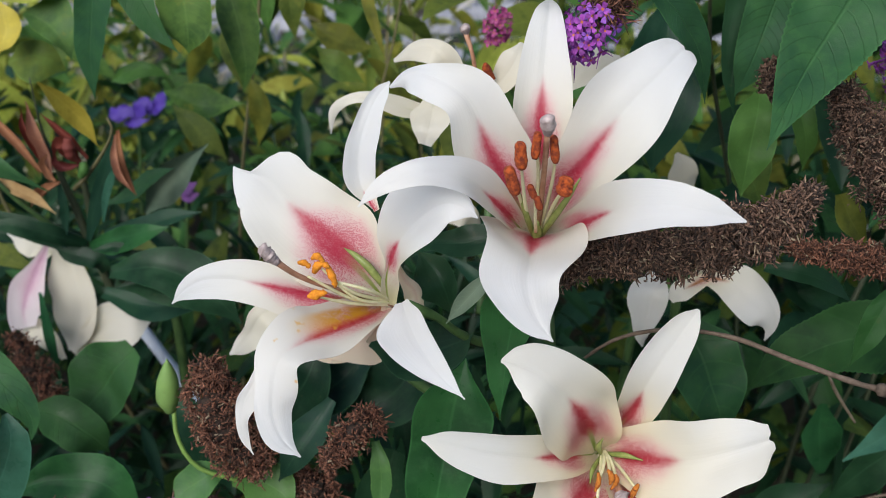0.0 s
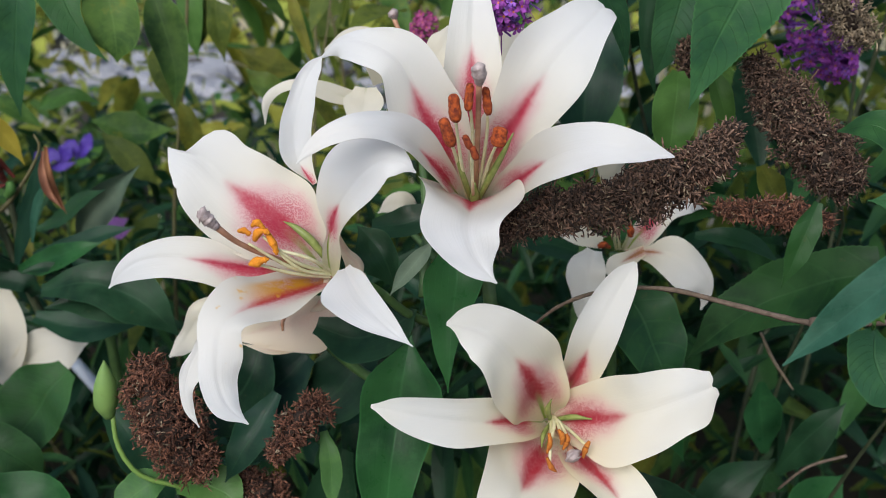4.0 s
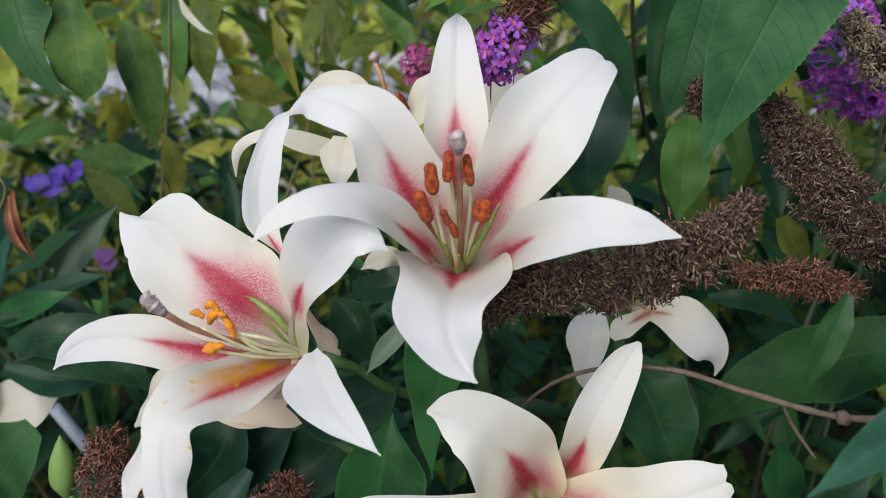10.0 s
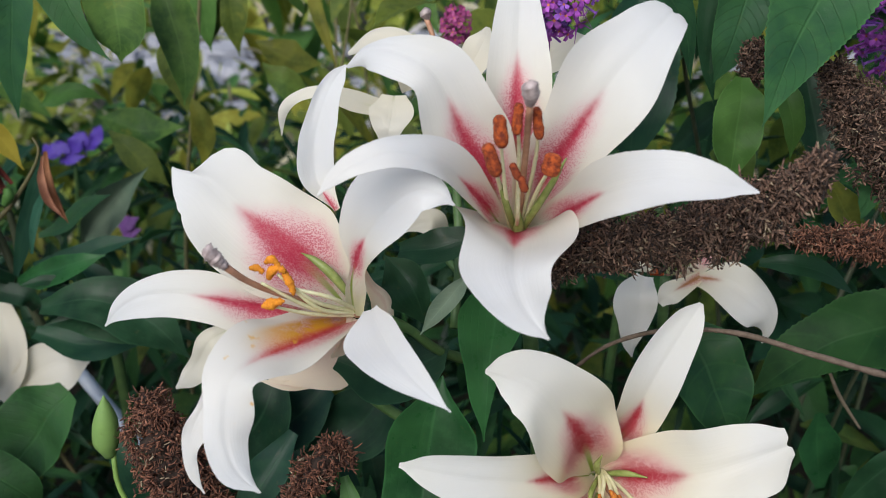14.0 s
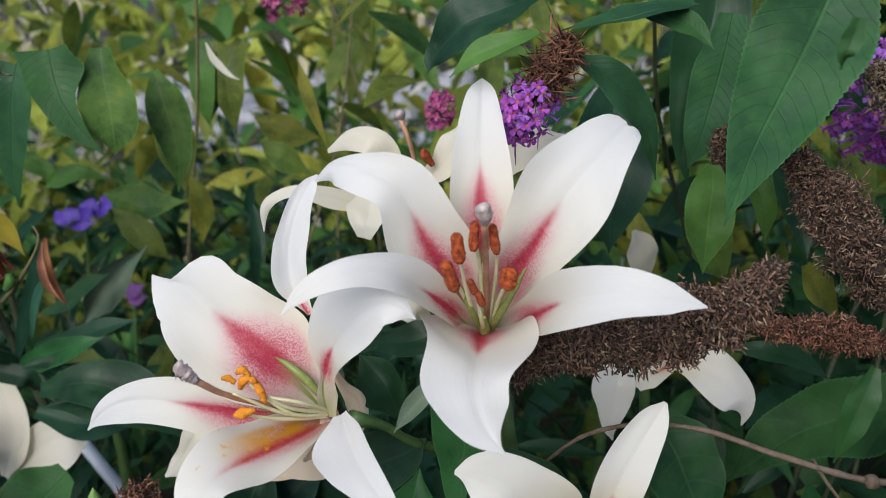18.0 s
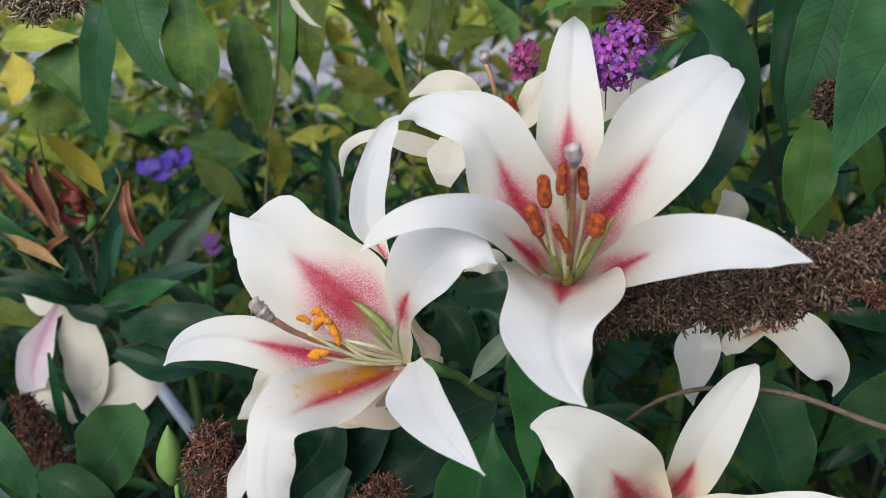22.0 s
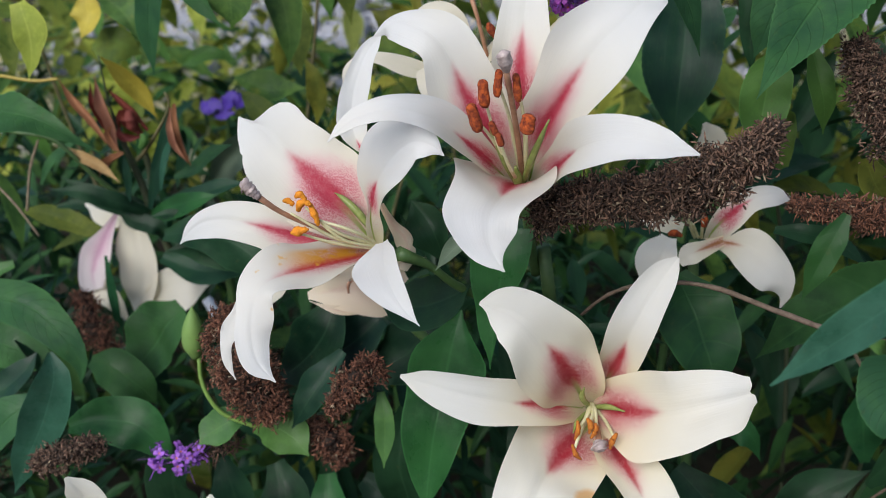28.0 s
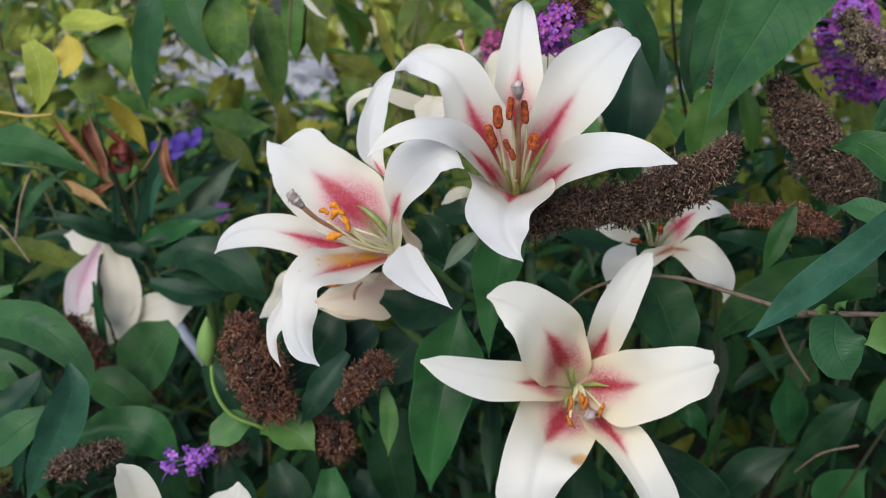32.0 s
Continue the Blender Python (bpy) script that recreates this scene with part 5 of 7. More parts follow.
leaf(lily_plant, [(0.0075, 0.4650, 0.7852), (0.0075, 0.4580, 0.7657), (0.0046, 0.4520, 0.7402), (0.0030, 0.4470, 0.7142), (0.0017, 0.4430, 0.6887)], [(0.0187, 0.0101), (0.0177, 0.0217), (0.0091, 0.0169), (0.0033, 0.0097), 0.0000], (0.0, -0.75, 0.65), M_GREEN, cup=(0.25, 0.12))
leaf(lily_plant, [(-0.0236, 0.4700, 0.7193), (-0.0303, 0.4580, 0.6889), (-0.0346, 0.4480, 0.6586), (-0.0390, 0.4400, 0.6270), (-0.0415, 0.4350, 0.5986), (-0.0427, 0.4300, 0.5704)], [(0.0001, 0.0001), (0.0271, 0.0235), (0.0263, 0.0259), (0.0201, 0.0219), (0.0117, 0.0141), 0.0000], (0.0, -0.75, 0.65), M_GREEN, cup=(0.25, 0.12), n=24, m=8)
leaf(lily_plant, [(-0.0083, 0.4600, 0.7913), (-0.0175, 0.4520, 0.7822), (-0.0272, 0.4470, 0.7714), (-0.0367, 0.4450, 0.7587)], [(0.0011, 0.0005), (0.0069, 0.0049), (0.0057, 0.0053), 0.0000], (0.0, -0.75, 0.65), M_UNDER, cup=(0.5, 0.5))
leaf(lily_plant, [(-0.0581, 0.4650, 0.8007), (-0.0476, 0.4600, 0.7913), (-0.0391, 0.4580, 0.7773), (-0.0336, 0.4600, 0.7573)], [(0.0001, 0.0001), (0.0097, 0.0167), (0.0085, 0.0157), 0.0000], (0.0, -0.75, 0.65), M_LEAF, cup=(0.25, 0.12), n=24, m=8)
leaf(lily_plant, [(0.0157, 0.4600, 0.7386), (0.0385, 0.4500, 0.7247), (0.0587, 0.4500, 0.7116), (0.0792, 0.4600, 0.6794)], [0.0071, 0.0158, 0.0141, 0.0000], (0.0, -0.75, 0.65), M_LEAF)
leaf(lily_plant, [(0.1224, 0.4800, 0.7555), (0.1306, 0.4650, 0.7424), (0.1405, 0.4550, 0.7234), (0.1486, 0.4500, 0.7025), (0.1532, 0.4500, 0.6813)], [0.0062, 0.0227, 0.0251, 0.0165, 0.0000], (0.2, -0.8, 0.55), M_DEEP)
leaf(lily_plant, [(0.0709, 0.4600, 0.6123), (0.0757, 0.4500, 0.5812), (0.0755, 0.4400, 0.5495), (0.0749, 0.4400, 0.4930)], [0.0112, 0.0215, 0.0215, 0.0000], (0.0, -0.75, 0.65), M_LEAF)
leaf(lily_plant, [(0.0955, 0.4700, 0.5594), (0.1110, 0.4600, 0.5336), (0.1334, 0.4600, 0.4896)], [0.0097, 0.0212, 0.0098], (0.0, -0.75, 0.65), M_LEAF)
leaf(lily_plant, [(0.1355, 0.4800, 0.6007), (0.1644, 0.4700, 0.5763), (0.1941, 0.4650, 0.5490), (0.2200, 0.4600, 0.5157)], [0.0076, 0.0208, 0.0218, 0.0000], (0.0, -0.75, 0.65), M_LEAF)
leaf(lily_plant, [(-0.0935, 0.5000, 0.7139), (-0.0628, 0.4900, 0.7090), (-0.0332, 0.4800, 0.7242), (-0.0195, 0.4800, 0.7347)], [0.0067, 0.0209, 0.0166, 0.0000], (0.0, -0.75, 0.65), M_LEAF)
leaf(lily_plant, [(-0.0531, 0.5300, 0.7797), (-0.0303, 0.5200, 0.7858), (-0.0086, 0.5200, 0.7917), (0.0058, 0.5200, 0.7936)], [0.0059, 0.0123, 0.0086, 0.0000], (0.0, -0.75, 0.65), M_LEAF)
leaf(lily_plant_low, [(-0.4533, 0.6900, 0.6406), (-0.4487, 0.6850, 0.6108), (-0.4442, 0.6800, 0.5806), (-0.4403, 0.6800, 0.5406)], [0.0017, 0.0048, 0.0048, 0.0000], (0.0, -0.75, 0.65), M_GREEN, cup=(0.25, 0.12))
leaf(lily_plant_low, [(-0.1435, 0.5400, 0.6804), (-0.1526, 0.5300, 0.6560), (-0.1754, 0.5300, 0.6262), (-0.1982, 0.5300, 0.6073)], [0.0103, 0.0258, 0.0210, 0.0000], (0.0, -0.75, 0.65), M_LEAF)
leaf(lily_plant_low, [(-0.1109, 0.5600, 0.6630), (-0.1310, 0.5500, 0.6431), (-0.1534, 0.5500, 0.6242), (-0.1710, 0.5500, 0.5993)], [0.0106, 0.0233, 0.0161, 0.0000], (0.0, -0.75, 0.65), M_LEAF)
leaf(lily_plant, [(-0.0575, 0.5600, 0.6715), (-0.0827, 0.5500, 0.6401), (-0.1045, 0.5500, 0.6214), (-0.1320, 0.5500, 0.6079)], [0.0105, 0.0263, 0.0181, 0.0000], (0.0, -0.75, 0.65), M_LEAF)
leaf(lily_plant_low, [(-0.1247, 0.5000, 0.6596), (-0.1396, 0.4850, 0.6384), (-0.1519, 0.4800, 0.6181), (-0.1642, 0.4800, 0.5960)], [0.0040, 0.0138, 0.0109, 0.0000], (0.0, -0.75, 0.65), M_LEAF)
leaf(lily_plant, [(-0.0887, 0.4800, 0.6387), (-0.0837, 0.4700, 0.6225), (-0.0826, 0.4650, 0.6035), (-0.0825, 0.4600, 0.5832)], [0.0029, 0.0077, 0.0068, 0.0000], (0.0, -0.75, 0.65), M_PALE)
leaf(lily_plant_low, [(-0.1445, 0.5000, 0.5412), (-0.1378, 0.4800, 0.5212), (-0.1427, 0.4750, 0.4999), (-0.1506, 0.4700, 0.4719)], [0.0073, 0.0176, 0.0166, 0.0000], (0.0, -0.75, 0.65), M_GREEN)
leaf(lily_plant_low, [(-0.1997, 0.5200, 0.5309), (-0.1840, 0.5000, 0.5104), (-0.1800, 0.4900, 0.4799), (-0.1768, 0.4800, 0.4364)], [0.0087, 0.0235, 0.0235, 0.0000], (0.0, -0.75, 0.65), M_LEAF)
leaf(lily_plant_low, [(-0.1294, 0.5500, 0.5026), (-0.1050, 0.5400, 0.4916), (-0.0828, 0.5400, 0.4543), (-0.0717, 0.5400, 0.4012)], [0.0079, 0.0222, 0.0225, 0.0000], (0.0, -0.75, 0.65), M_LEAF)
leaf(lily_plant, [(-0.0833, 0.5500, 0.5812), (-0.0931, 0.5400, 0.5369), (-0.0852, 0.5400, 0.4933), (-0.0799, 0.5400, 0.4612)], [0.0108, 0.0218, 0.0166, 0.0000], (0.0, -0.75, 0.65), M_LEAF)
leaf(lily_plant_low, [(-0.5473, 0.5600, 0.6331), (-0.4812, 0.5400, 0.6568), (-0.4285, 0.5300, 0.6566), (-0.3950, 0.5250, 0.6325), (-0.3815, 0.5250, 0.6067), (-0.3862, 0.5260, 0.5847)], [0.0080, 0.0165, 0.0205, 0.0151, 0.0076, 0.0000], (0.0, -0.75, 0.65), M_BUDDLEIA)
leaf(lily_plant_low, [(-0.3691, 0.4730, 0.6470), (-0.3634, 0.4650, 0.6279), (-0.3770, 0.4600, 0.5901), (-0.3967, 0.4550, 0.5508), (-0.4161, 0.4550, 0.5131)], [0.0020, 0.0140, 0.0183, 0.0124, 0.0000], (0.5, -0.7, 0.5), M_BLUELEAF)
leaf(lily_plant_low, [(-0.4261, 0.6000, 0.5650), (-0.3958, 0.5900, 0.5652), (-0.3699, 0.5900, 0.5471), (-0.3583, 0.6000, 0.5226)], [0.0060, 0.0201, 0.0178, 0.0000], (0.0, -0.75, 0.65), M_BUDDLEIA)
leaf(lily_plant_low, [(-0.3405, 0.6400, 0.6119), (-0.3606, 0.6300, 0.5918), (-0.3809, 0.6250, 0.5628), (-0.3979, 0.6200, 0.5368)], [0.0122, 0.0340, 0.0306, 0.0062], (0.0, -0.75, 0.65), M_BUDDLEIA)
leaf(lily_plant_low, [(-0.3859, 0.5000, 0.5557), (-0.3571, 0.5000, 0.5669), (-0.3177, 0.5000, 0.5668), (-0.2975, 0.5000, 0.5472), (-0.2878, 0.5000, 0.5326)], [0.0065, 0.0182, 0.0223, 0.0107, 0.0000], (0.0, -0.75, 0.65), M_GREEN)
leaf(lily_plant_low, [(-0.4114, 0.5000, 0.5841), (-0.4308, 0.4900, 0.5700), (-0.4542, 0.4850, 0.5497), (-0.4845, 0.4800, 0.5256)], [0.0054, 0.0182, 0.0194, 0.0000], (0.0, -0.75, 0.65), M_BUDDLEIA)
leaf(lily_plant_low, [(-0.5175, 0.5200, 0.5537), (-0.4724, 0.5200, 0.5695), (-0.4450, 0.5300, 0.5910), (-0.4367, 0.5400, 0.6052)], [0.0056, 0.0144, 0.0111, 0.0000], (0.0, -0.75, 0.65), M_LEAF)
leaf(lily_plant_low, [(-0.4928, 0.6000, 0.6640), (-0.5128, 0.5900, 0.6573), (-0.5382, 0.5800, 0.6535)], [0.0047, 0.0093, 0.0058], (0.0, -0.75, 0.65), M_PALE)
leaf(lily_plant_low, [(-0.5889, 0.6200, 0.5657), (-0.5354, 0.6100, 0.5668), (-0.4978, 0.6100, 0.5556), (-0.4811, 0.6100, 0.5362)], [0.0125, 0.0222, 0.0160, 0.0000], (0.0, -0.75, 0.65), M_BUDDLEIA)
leaf(lily_plant_low, [(-0.4849, 0.4600, 0.4849), (-0.4467, 0.4500, 0.5014), (-0.4259, 0.4500, 0.4909), (-0.4108, 0.4500, 0.4798)], [0.0108, 0.0158, 0.0106, 0.0000], (0.0, -0.75, 0.65), M_LEAF)
leaf(lily_plant_low, [(-0.2864, 0.5400, 0.5345), (-0.3093, 0.5300, 0.5000), (-0.3073, 0.5300, 0.4605), (-0.2944, 0.5300, 0.4070)], [0.0078, 0.0248, 0.0229, 0.0058], (0.0, -0.75, 0.65), M_LEAF)
leaf(lily_plant_low, [(-0.2505, 0.5200, 0.5299), (-0.2381, 0.5100, 0.4993), (-0.2352, 0.5100, 0.4609), (-0.2328, 0.5100, 0.4144)], [0.0066, 0.0208, 0.0200, 0.0000], (0.0, -0.75, 0.65), M_LEAF)
leaf(lily_plant_low, [(-0.2922, 0.6000, 0.5930), (-0.2670, 0.5900, 0.5607), (-0.2517, 0.5900, 0.5223), (-0.2412, 0.5900, 0.4962)], [0.0082, 0.0198, 0.0142, 0.0000], (0.0, -0.75, 0.65), M_LEAF)
leaf(lily_plant_low, [(-0.3639, 0.6600, 0.6810), (-0.3147, 0.6500, 0.6926), (-0.2729, 0.6500, 0.6757), (-0.2384, 0.6500, 0.6394)], [0.0061, 0.0202, 0.0238, 0.0000], (0.0, -0.75, 0.65), M_LEAF)
leaf(lily_plant_low, [(-0.3927, 0.7000, 0.6399), (-0.3425, 0.6900, 0.6324), (-0.3024, 0.6900, 0.6411), (-0.2564, 0.6900, 0.6499)], [0.0064, 0.0165, 0.0126, 0.0000], (0.0, -0.75, 0.65), M_LEAF)
leaf(lily_plant_low, [(-0.4135, 0.7400, 0.6739), (-0.4424, 0.7300, 0.6826), (-0.4823, 0.7300, 0.6946), (-0.5212, 0.7300, 0.7134)], [0.0053, 0.0131, 0.0105, 0.0000], (0.0, -0.75, 0.65), M_LEAF)
leaf(lily_plant_low, [(-0.3955, 0.7200, 0.6941), (-0.3567, 0.7100, 0.7050), (-0.3226, 0.7100, 0.7192), (-0.2897, 0.7100, 0.7268)], [0.0051, 0.0113, 0.0087, 0.0000], (0.0, -0.75, 0.65), M_LEAF)
leaf(lily_plant_low, [(-0.3966, 0.7200, 0.6535), (-0.4004, 0.7100, 0.6701), (-0.4268, 0.7100, 0.6757), (-0.4430, 0.7100, 0.6817)], [0.0052, 0.0090, 0.0090, 0.0000], (0.0, -0.75, 0.65), M_LEAF)
leaf(lily_plant_low, [(-0.5197, 0.6200, 0.8126), (-0.4699, 0.6050, 0.8153), (-0.4344, 0.6000, 0.8079), (-0.4056, 0.6000, 0.7940), (-0.3809, 0.6050, 0.7783)], [(0.0161, 0.0071), (0.0169, 0.0337), (0.0109, 0.0183), (0.0037, 0.0063), 0.0000], (0.0, -0.5, 0.85), M_BUDDLEIA, cup=(0.25, 0.12))
leaf(lily_plant, [(0.1691, 0.4700, 0.5621), (0.1849, 0.4650, 0.5444), (0.2009, 0.4650, 0.5261), (0.2197, 0.4700, 0.4953)], [(0.0005, 0.0017), (0.0067, 0.0199), (0.0085, 0.0193), 0.0120], (0.0, -0.8, 0.6), M_GREEN, cup=(0.25, 0.12))

# ---------------------------------------------------------------- vine with a bud
vine = thing("vine", (-0.1855, 0.5300, 0.5378), "thin green vine with round leaves and a pointed bud", "vine")
stalk(vine, [(-0.2474, 0.4950, 0.6461), (-0.2442, 0.4900, 0.6208), (-0.2301, 0.4900, 0.5962), (-0.2026, 0.5000, 0.5781), (-0.1744, 0.5300, 0.5386)], [0.0018, 0.0018, 0.0018, 0.0016, 0.0016], M_BUD, "stem")
stalk(vine, [(-0.2496, 0.4950, 0.6432), (-0.2509, 0.4950, 0.6541), (-0.2499, 0.4950, 0.6690), (-0.2490, 0.4950, 0.6815), (-0.2485, 0.4950, 0.6896)], [0.0040, 0.0086, 0.0085, 0.0045, 0.0005], M_BUD, "bud")
leaf(vine, [(-0.2128, 0.5000, 0.5861), (-0.2253, 0.4900, 0.5879), (-0.2400, 0.4850, 0.5782), (-0.2483, 0.4800, 0.5689)], [0.0021, 0.0133, 0.0133, 0.0000], (0.0, -0.75, 0.65), M_PALE)
leaf(vine, [(-0.2080, 0.5000, 0.5748), (-0.1887, 0.4900, 0.5893), (-0.1668, 0.4850, 0.5834), (-0.1515, 0.4800, 0.5713)], [0.0021, 0.0143, 0.0172, 0.0000], (0.0, -0.75, 0.65), M_PALE)

# ---------------------------------------------------------------- buddleia: branches, leaves, heads
bush = thing("buddleia_bush", (0.30, 0.75, 0.0), "buddleia bush with long toothed grey-green leaves", "bush")
for path, r in (
    ([(0.30, 0.75, 0.0), (0.36, 0.82, 0.5), (0.46, 0.85, 0.85), (0.40, 0.70, 1.08), (0.24, 0.50, 1.06)], 0.006),
    ([(0.30, 0.75, 0.0), (0.27, 0.80, 0.5), (0.23, 0.78, 0.72), (0.17, 0.72, 0.90), (0.13, 0.60, 1.03), (0.06, 0.50, 1.02)], 0.0045),
    ([(0.30, 0.75, 0.0), (0.40, 0.78, 0.5), (0.40, 0.76, 0.9), (0.335, 0.70, 0.965)], 0.005),
    ([(0.32, 0.75, 0.1), (0.36, 0.60, 0.5), (0.37, 0.48, 0.72)], 0.004),
    ([(0.30, 0.75, 0.0), (0.33, 0.70, 0.5), (0.33, 0.60, 0.74), (0.29, 0.53, 0.80)], 0.004)):
    stalk(bush, path, [r * 0.55, r * 0.3], M_DARKSTEM, "branch", n=24)
leaf(bush, [(0.2522, 0.5750, 1.0253), (0.2324, 0.5600, 0.9841), (0.2087, 0.5400, 0.9470), (0.1844, 0.5150, 0.9135), (0.1595, 0.4800, 0.8749)], [0.0208, 0.0367, 0.0321, 0.0193, 0.0000], (0.1, -0.7, 0.7), M_BUDDLEIA, teeth=0.02, n=84, m=10)
leaf(bush, [(0.1954, 0.6600, 1.0328), (0.1913, 0.6500, 0.9911), (0.1828, 0.6400, 0.9568), (0.1736, 0.6350, 0.9178), (0.1699, 0.6300, 0.8880), (0.1759, 0.6300, 0.8601)], [0.0119, 0.0240, 0.0248, 0.0146, 0.0065, 0.0000], (0.0, -0.8, 0.6), M_LEAF, teeth=0.012, n=46, m=8)
leaf(bush, [(0.0712, 0.5000, 0.9717), (0.0848, 0.4900, 0.9655), (0.0995, 0.4900, 0.9519), (0.1147, 0.5000, 0.9295), (0.1256, 0.5150, 0.8946)], [0.0019, 0.0086, 0.0118, 0.0083, 0.0000], (0.0, -0.8, 0.6), M_BUDDLEIA, teeth=0.012, n=46, m=8)
leaf(bush, [(0.1245, 0.6800, 0.9408), (0.1238, 0.6700, 0.9198), (0.1225, 0.6600, 0.8810), (0.1212, 0.6500, 0.8415), (0.1209, 0.6500, 0.8037)], [0.0064, 0.0227, 0.0329, 0.0230, 0.0000], (0.0, -0.8, 0.6), M_LEAF, teeth=0.012, n=46, m=8)
leaf(bush, [(0.1844, 0.6000, 0.8852), (0.1807, 0.5850, 0.8703), (0.1782, 0.5800, 0.8431), (0.1768, 0.5800, 0.8097)], [0.0048, 0.0158, 0.0167, 0.0000], (0.0, -0.8, 0.6), M_PALE, teeth=0.012, n=46, m=8)
leaf(bush, [(0.1294, 0.4600, 1.0019), (0.1101, 0.4500, 0.9999), (0.0903, 0.4500, 0.9963), (0.0714, 0.4600, 0.9921), (0.0605, 0.4700, 0.9890)], [0.0029, 0.0081, 0.0093, 0.0059, 0.0000], (0.0, -0.4, 0.9), M_BUDDLEIA, teeth=0.012, n=46, m=8)
leaf(bush, [(0.1358, 0.4400, 0.9788), (0.1248, 0.4500, 0.9911), (0.1093, 0.4600, 0.9968), (0.0963, 0.4700, 0.9997)], [0.0000, 0.0069, 0.0059, 0.0012], (0.0, -0.8, 0.6), M_BUDDLEIA, teeth=0.012, n=46, m=8)
leaf(bush, [(0.0517, 0.5200, 1.0058), (0.0315, 0.5100, 1.0003), (0.0084, 0.5100, 0.9914), (-0.0108, 0.5200, 0.9717), (-0.0146, 0.5200, 0.9617)], [0.0033, 0.0111, 0.0165, 0.0068, 0.0000], (0.0, -0.8, 0.6), M_LEAF, teeth=0.012, n=46, m=8)
leaf(bush, [(0.0484, 0.4700, 0.9879), (0.0331, 0.4650, 0.9842), (0.0148, 0.4650, 0.9773), (-0.0009, 0.4700, 0.9642)], [0.0018, 0.0054, 0.0067, 0.0000], (0.0, -0.8, 0.6), M_PALE, teeth=0.012, n=46, m=8)
leaf(bush, [(0.1635, 0.3400, 0.9994), (0.1620, 0.3400, 0.9914), (0.1597, 0.3400, 0.9853), (0.1609, 0.3450, 0.9788)], [0.0025, 0.0046, 0.0034, 0.0000], (0.0, -0.8, 0.6), M_BUDDLEIA, teeth=0.012, n=46, m=8)
leaf(bush, [(0.2313, 0.4200, 0.8713), (0.2420, 0.4000, 0.8783), (0.2616, 0.3900, 0.8679), (0.2884, 0.3800, 0.8525)], [0.0008, 0.0112, 0.0162, 0.0073], (0.0, -0.8, 0.6), M_BUDDLEIA, teeth=0.012, n=46, m=8)
leaf(bush, [(0.2865, 0.4200, 0.9158), (0.2664, 0.4100, 0.9055), (0.2581, 0.4100, 0.8902), (0.2575, 0.4100, 0.8826)], [0.0038, 0.0075, 0.0053, 0.0000], (0.0, -0.8, 0.6), M_BUDDLEIA, teeth=0.012, n=46, m=8)
leaf(bush, [(0.2440, 0.3000, 0.8447), (0.2380, 0.3100, 0.8482), (0.2216, 0.3200, 0.8548), (0.2091, 0.3300, 0.8533)], [0.0032, 0.0065, 0.0079, 0.0000], (0.0, -0.8, 0.6), M_BUDDLEIA, teeth=0.012, n=46, m=8)
leaf(bush, [(0.2648, 0.3000, 0.7977), (0.2450, 0.2950, 0.7916), (0.2316, 0.2900, 0.7860), (0.2228, 0.2900, 0.7819)], [0.0065, 0.0117, 0.0098, 0.0000], (0.0, -0.8, 0.6), M_PALE, teeth=0.012, n=46, m=8)
leaf(bush, [(0.1961, 0.6200, 0.9891), (0.1908, 0.6200, 0.9513), (0.1809, 0.6200, 0.9072), (0.1735, 0.6300, 0.8754)], [0.0098, 0.0198, 0.0152, 0.0000], (0.0, -0.8, 0.6), M_BUDDLEIA, teeth=0.012, n=46, m=8)
leaf(bush, [(0.2087, 0.6000, 0.8914), (0.2155, 0.5900, 0.8698), (0.2216, 0.5900, 0.8499), (0.2257, 0.6000, 0.8266)], [0.0039, 0.0093, 0.0078, 0.0000], (0.0, -0.8, 0.6), M_PALE, teeth=0.012, n=46, m=8)
leaf(bush, [(0.1771, 0.6600, 0.8934), (0.1852, 0.6500, 0.9158), (0.1988, 0.6500, 0.9034), (0.2107, 0.6600, 0.8762)], [0.0051, 0.0125, 0.0100, 0.0000], (0.0, -0.8, 0.6), M_OLIVE, teeth=0.012, n=46, m=8)
leaf(bush, [(0.2580, 0.6000, 0.8097), (0.2638, 0.5900, 0.7960), (0.2736, 0.5900, 0.7832), (0.2889, 0.6000, 0.7618)], [0.0049, 0.0121, 0.0081, 0.0000], (0.0, -0.8, 0.6), M_OLIVE, teeth=0.012, n=46, m=8)
stalk(bush, [(0.2854, 0.3400, 0.7767), (0.2633, 0.3700, 0.7698), (0.2165, 0.3820, 0.7644), (0.1745, 0.4000, 0.7690), (0.1401, 0.4300, 0.7683), (0.1063, 0.4550, 0.7576), (0.0784, 0.4750, 0.7379), (0.0577, 0.4900, 0.7110)], [0.0020, 0.0019, 0.0019, 0.0017, 0.0016, 0.0015, 0.0014, 0.0011], M_TWIG, "twig", n=40, bumpy=0.15)
stalk(bush, [(0.2184, 0.3810, 0.7620), (0.2153, 0.3810, 0.7651), (0.2126, 0.3820, 0.7654)], [0.0023, 0.0039, 0.0023], M_TWIG, "node", n=6, bumpy=0.2)
leaf(bush, [(0.2150, 0.3150, 0.7903), (0.2090, 0.3000, 0.7857), (0.2100, 0.2920, 0.7749), (0.2153, 0.2900, 0.7652), (0.2188, 0.2900, 0.7589)], [0.0014, 0.0146, 0.0158, 0.0092, 0.0000], (0.0, -0.8, 0.6), M_BUDDLEIA, teeth=0.012, n=46, m=8, cup=(0.1, 0.1))
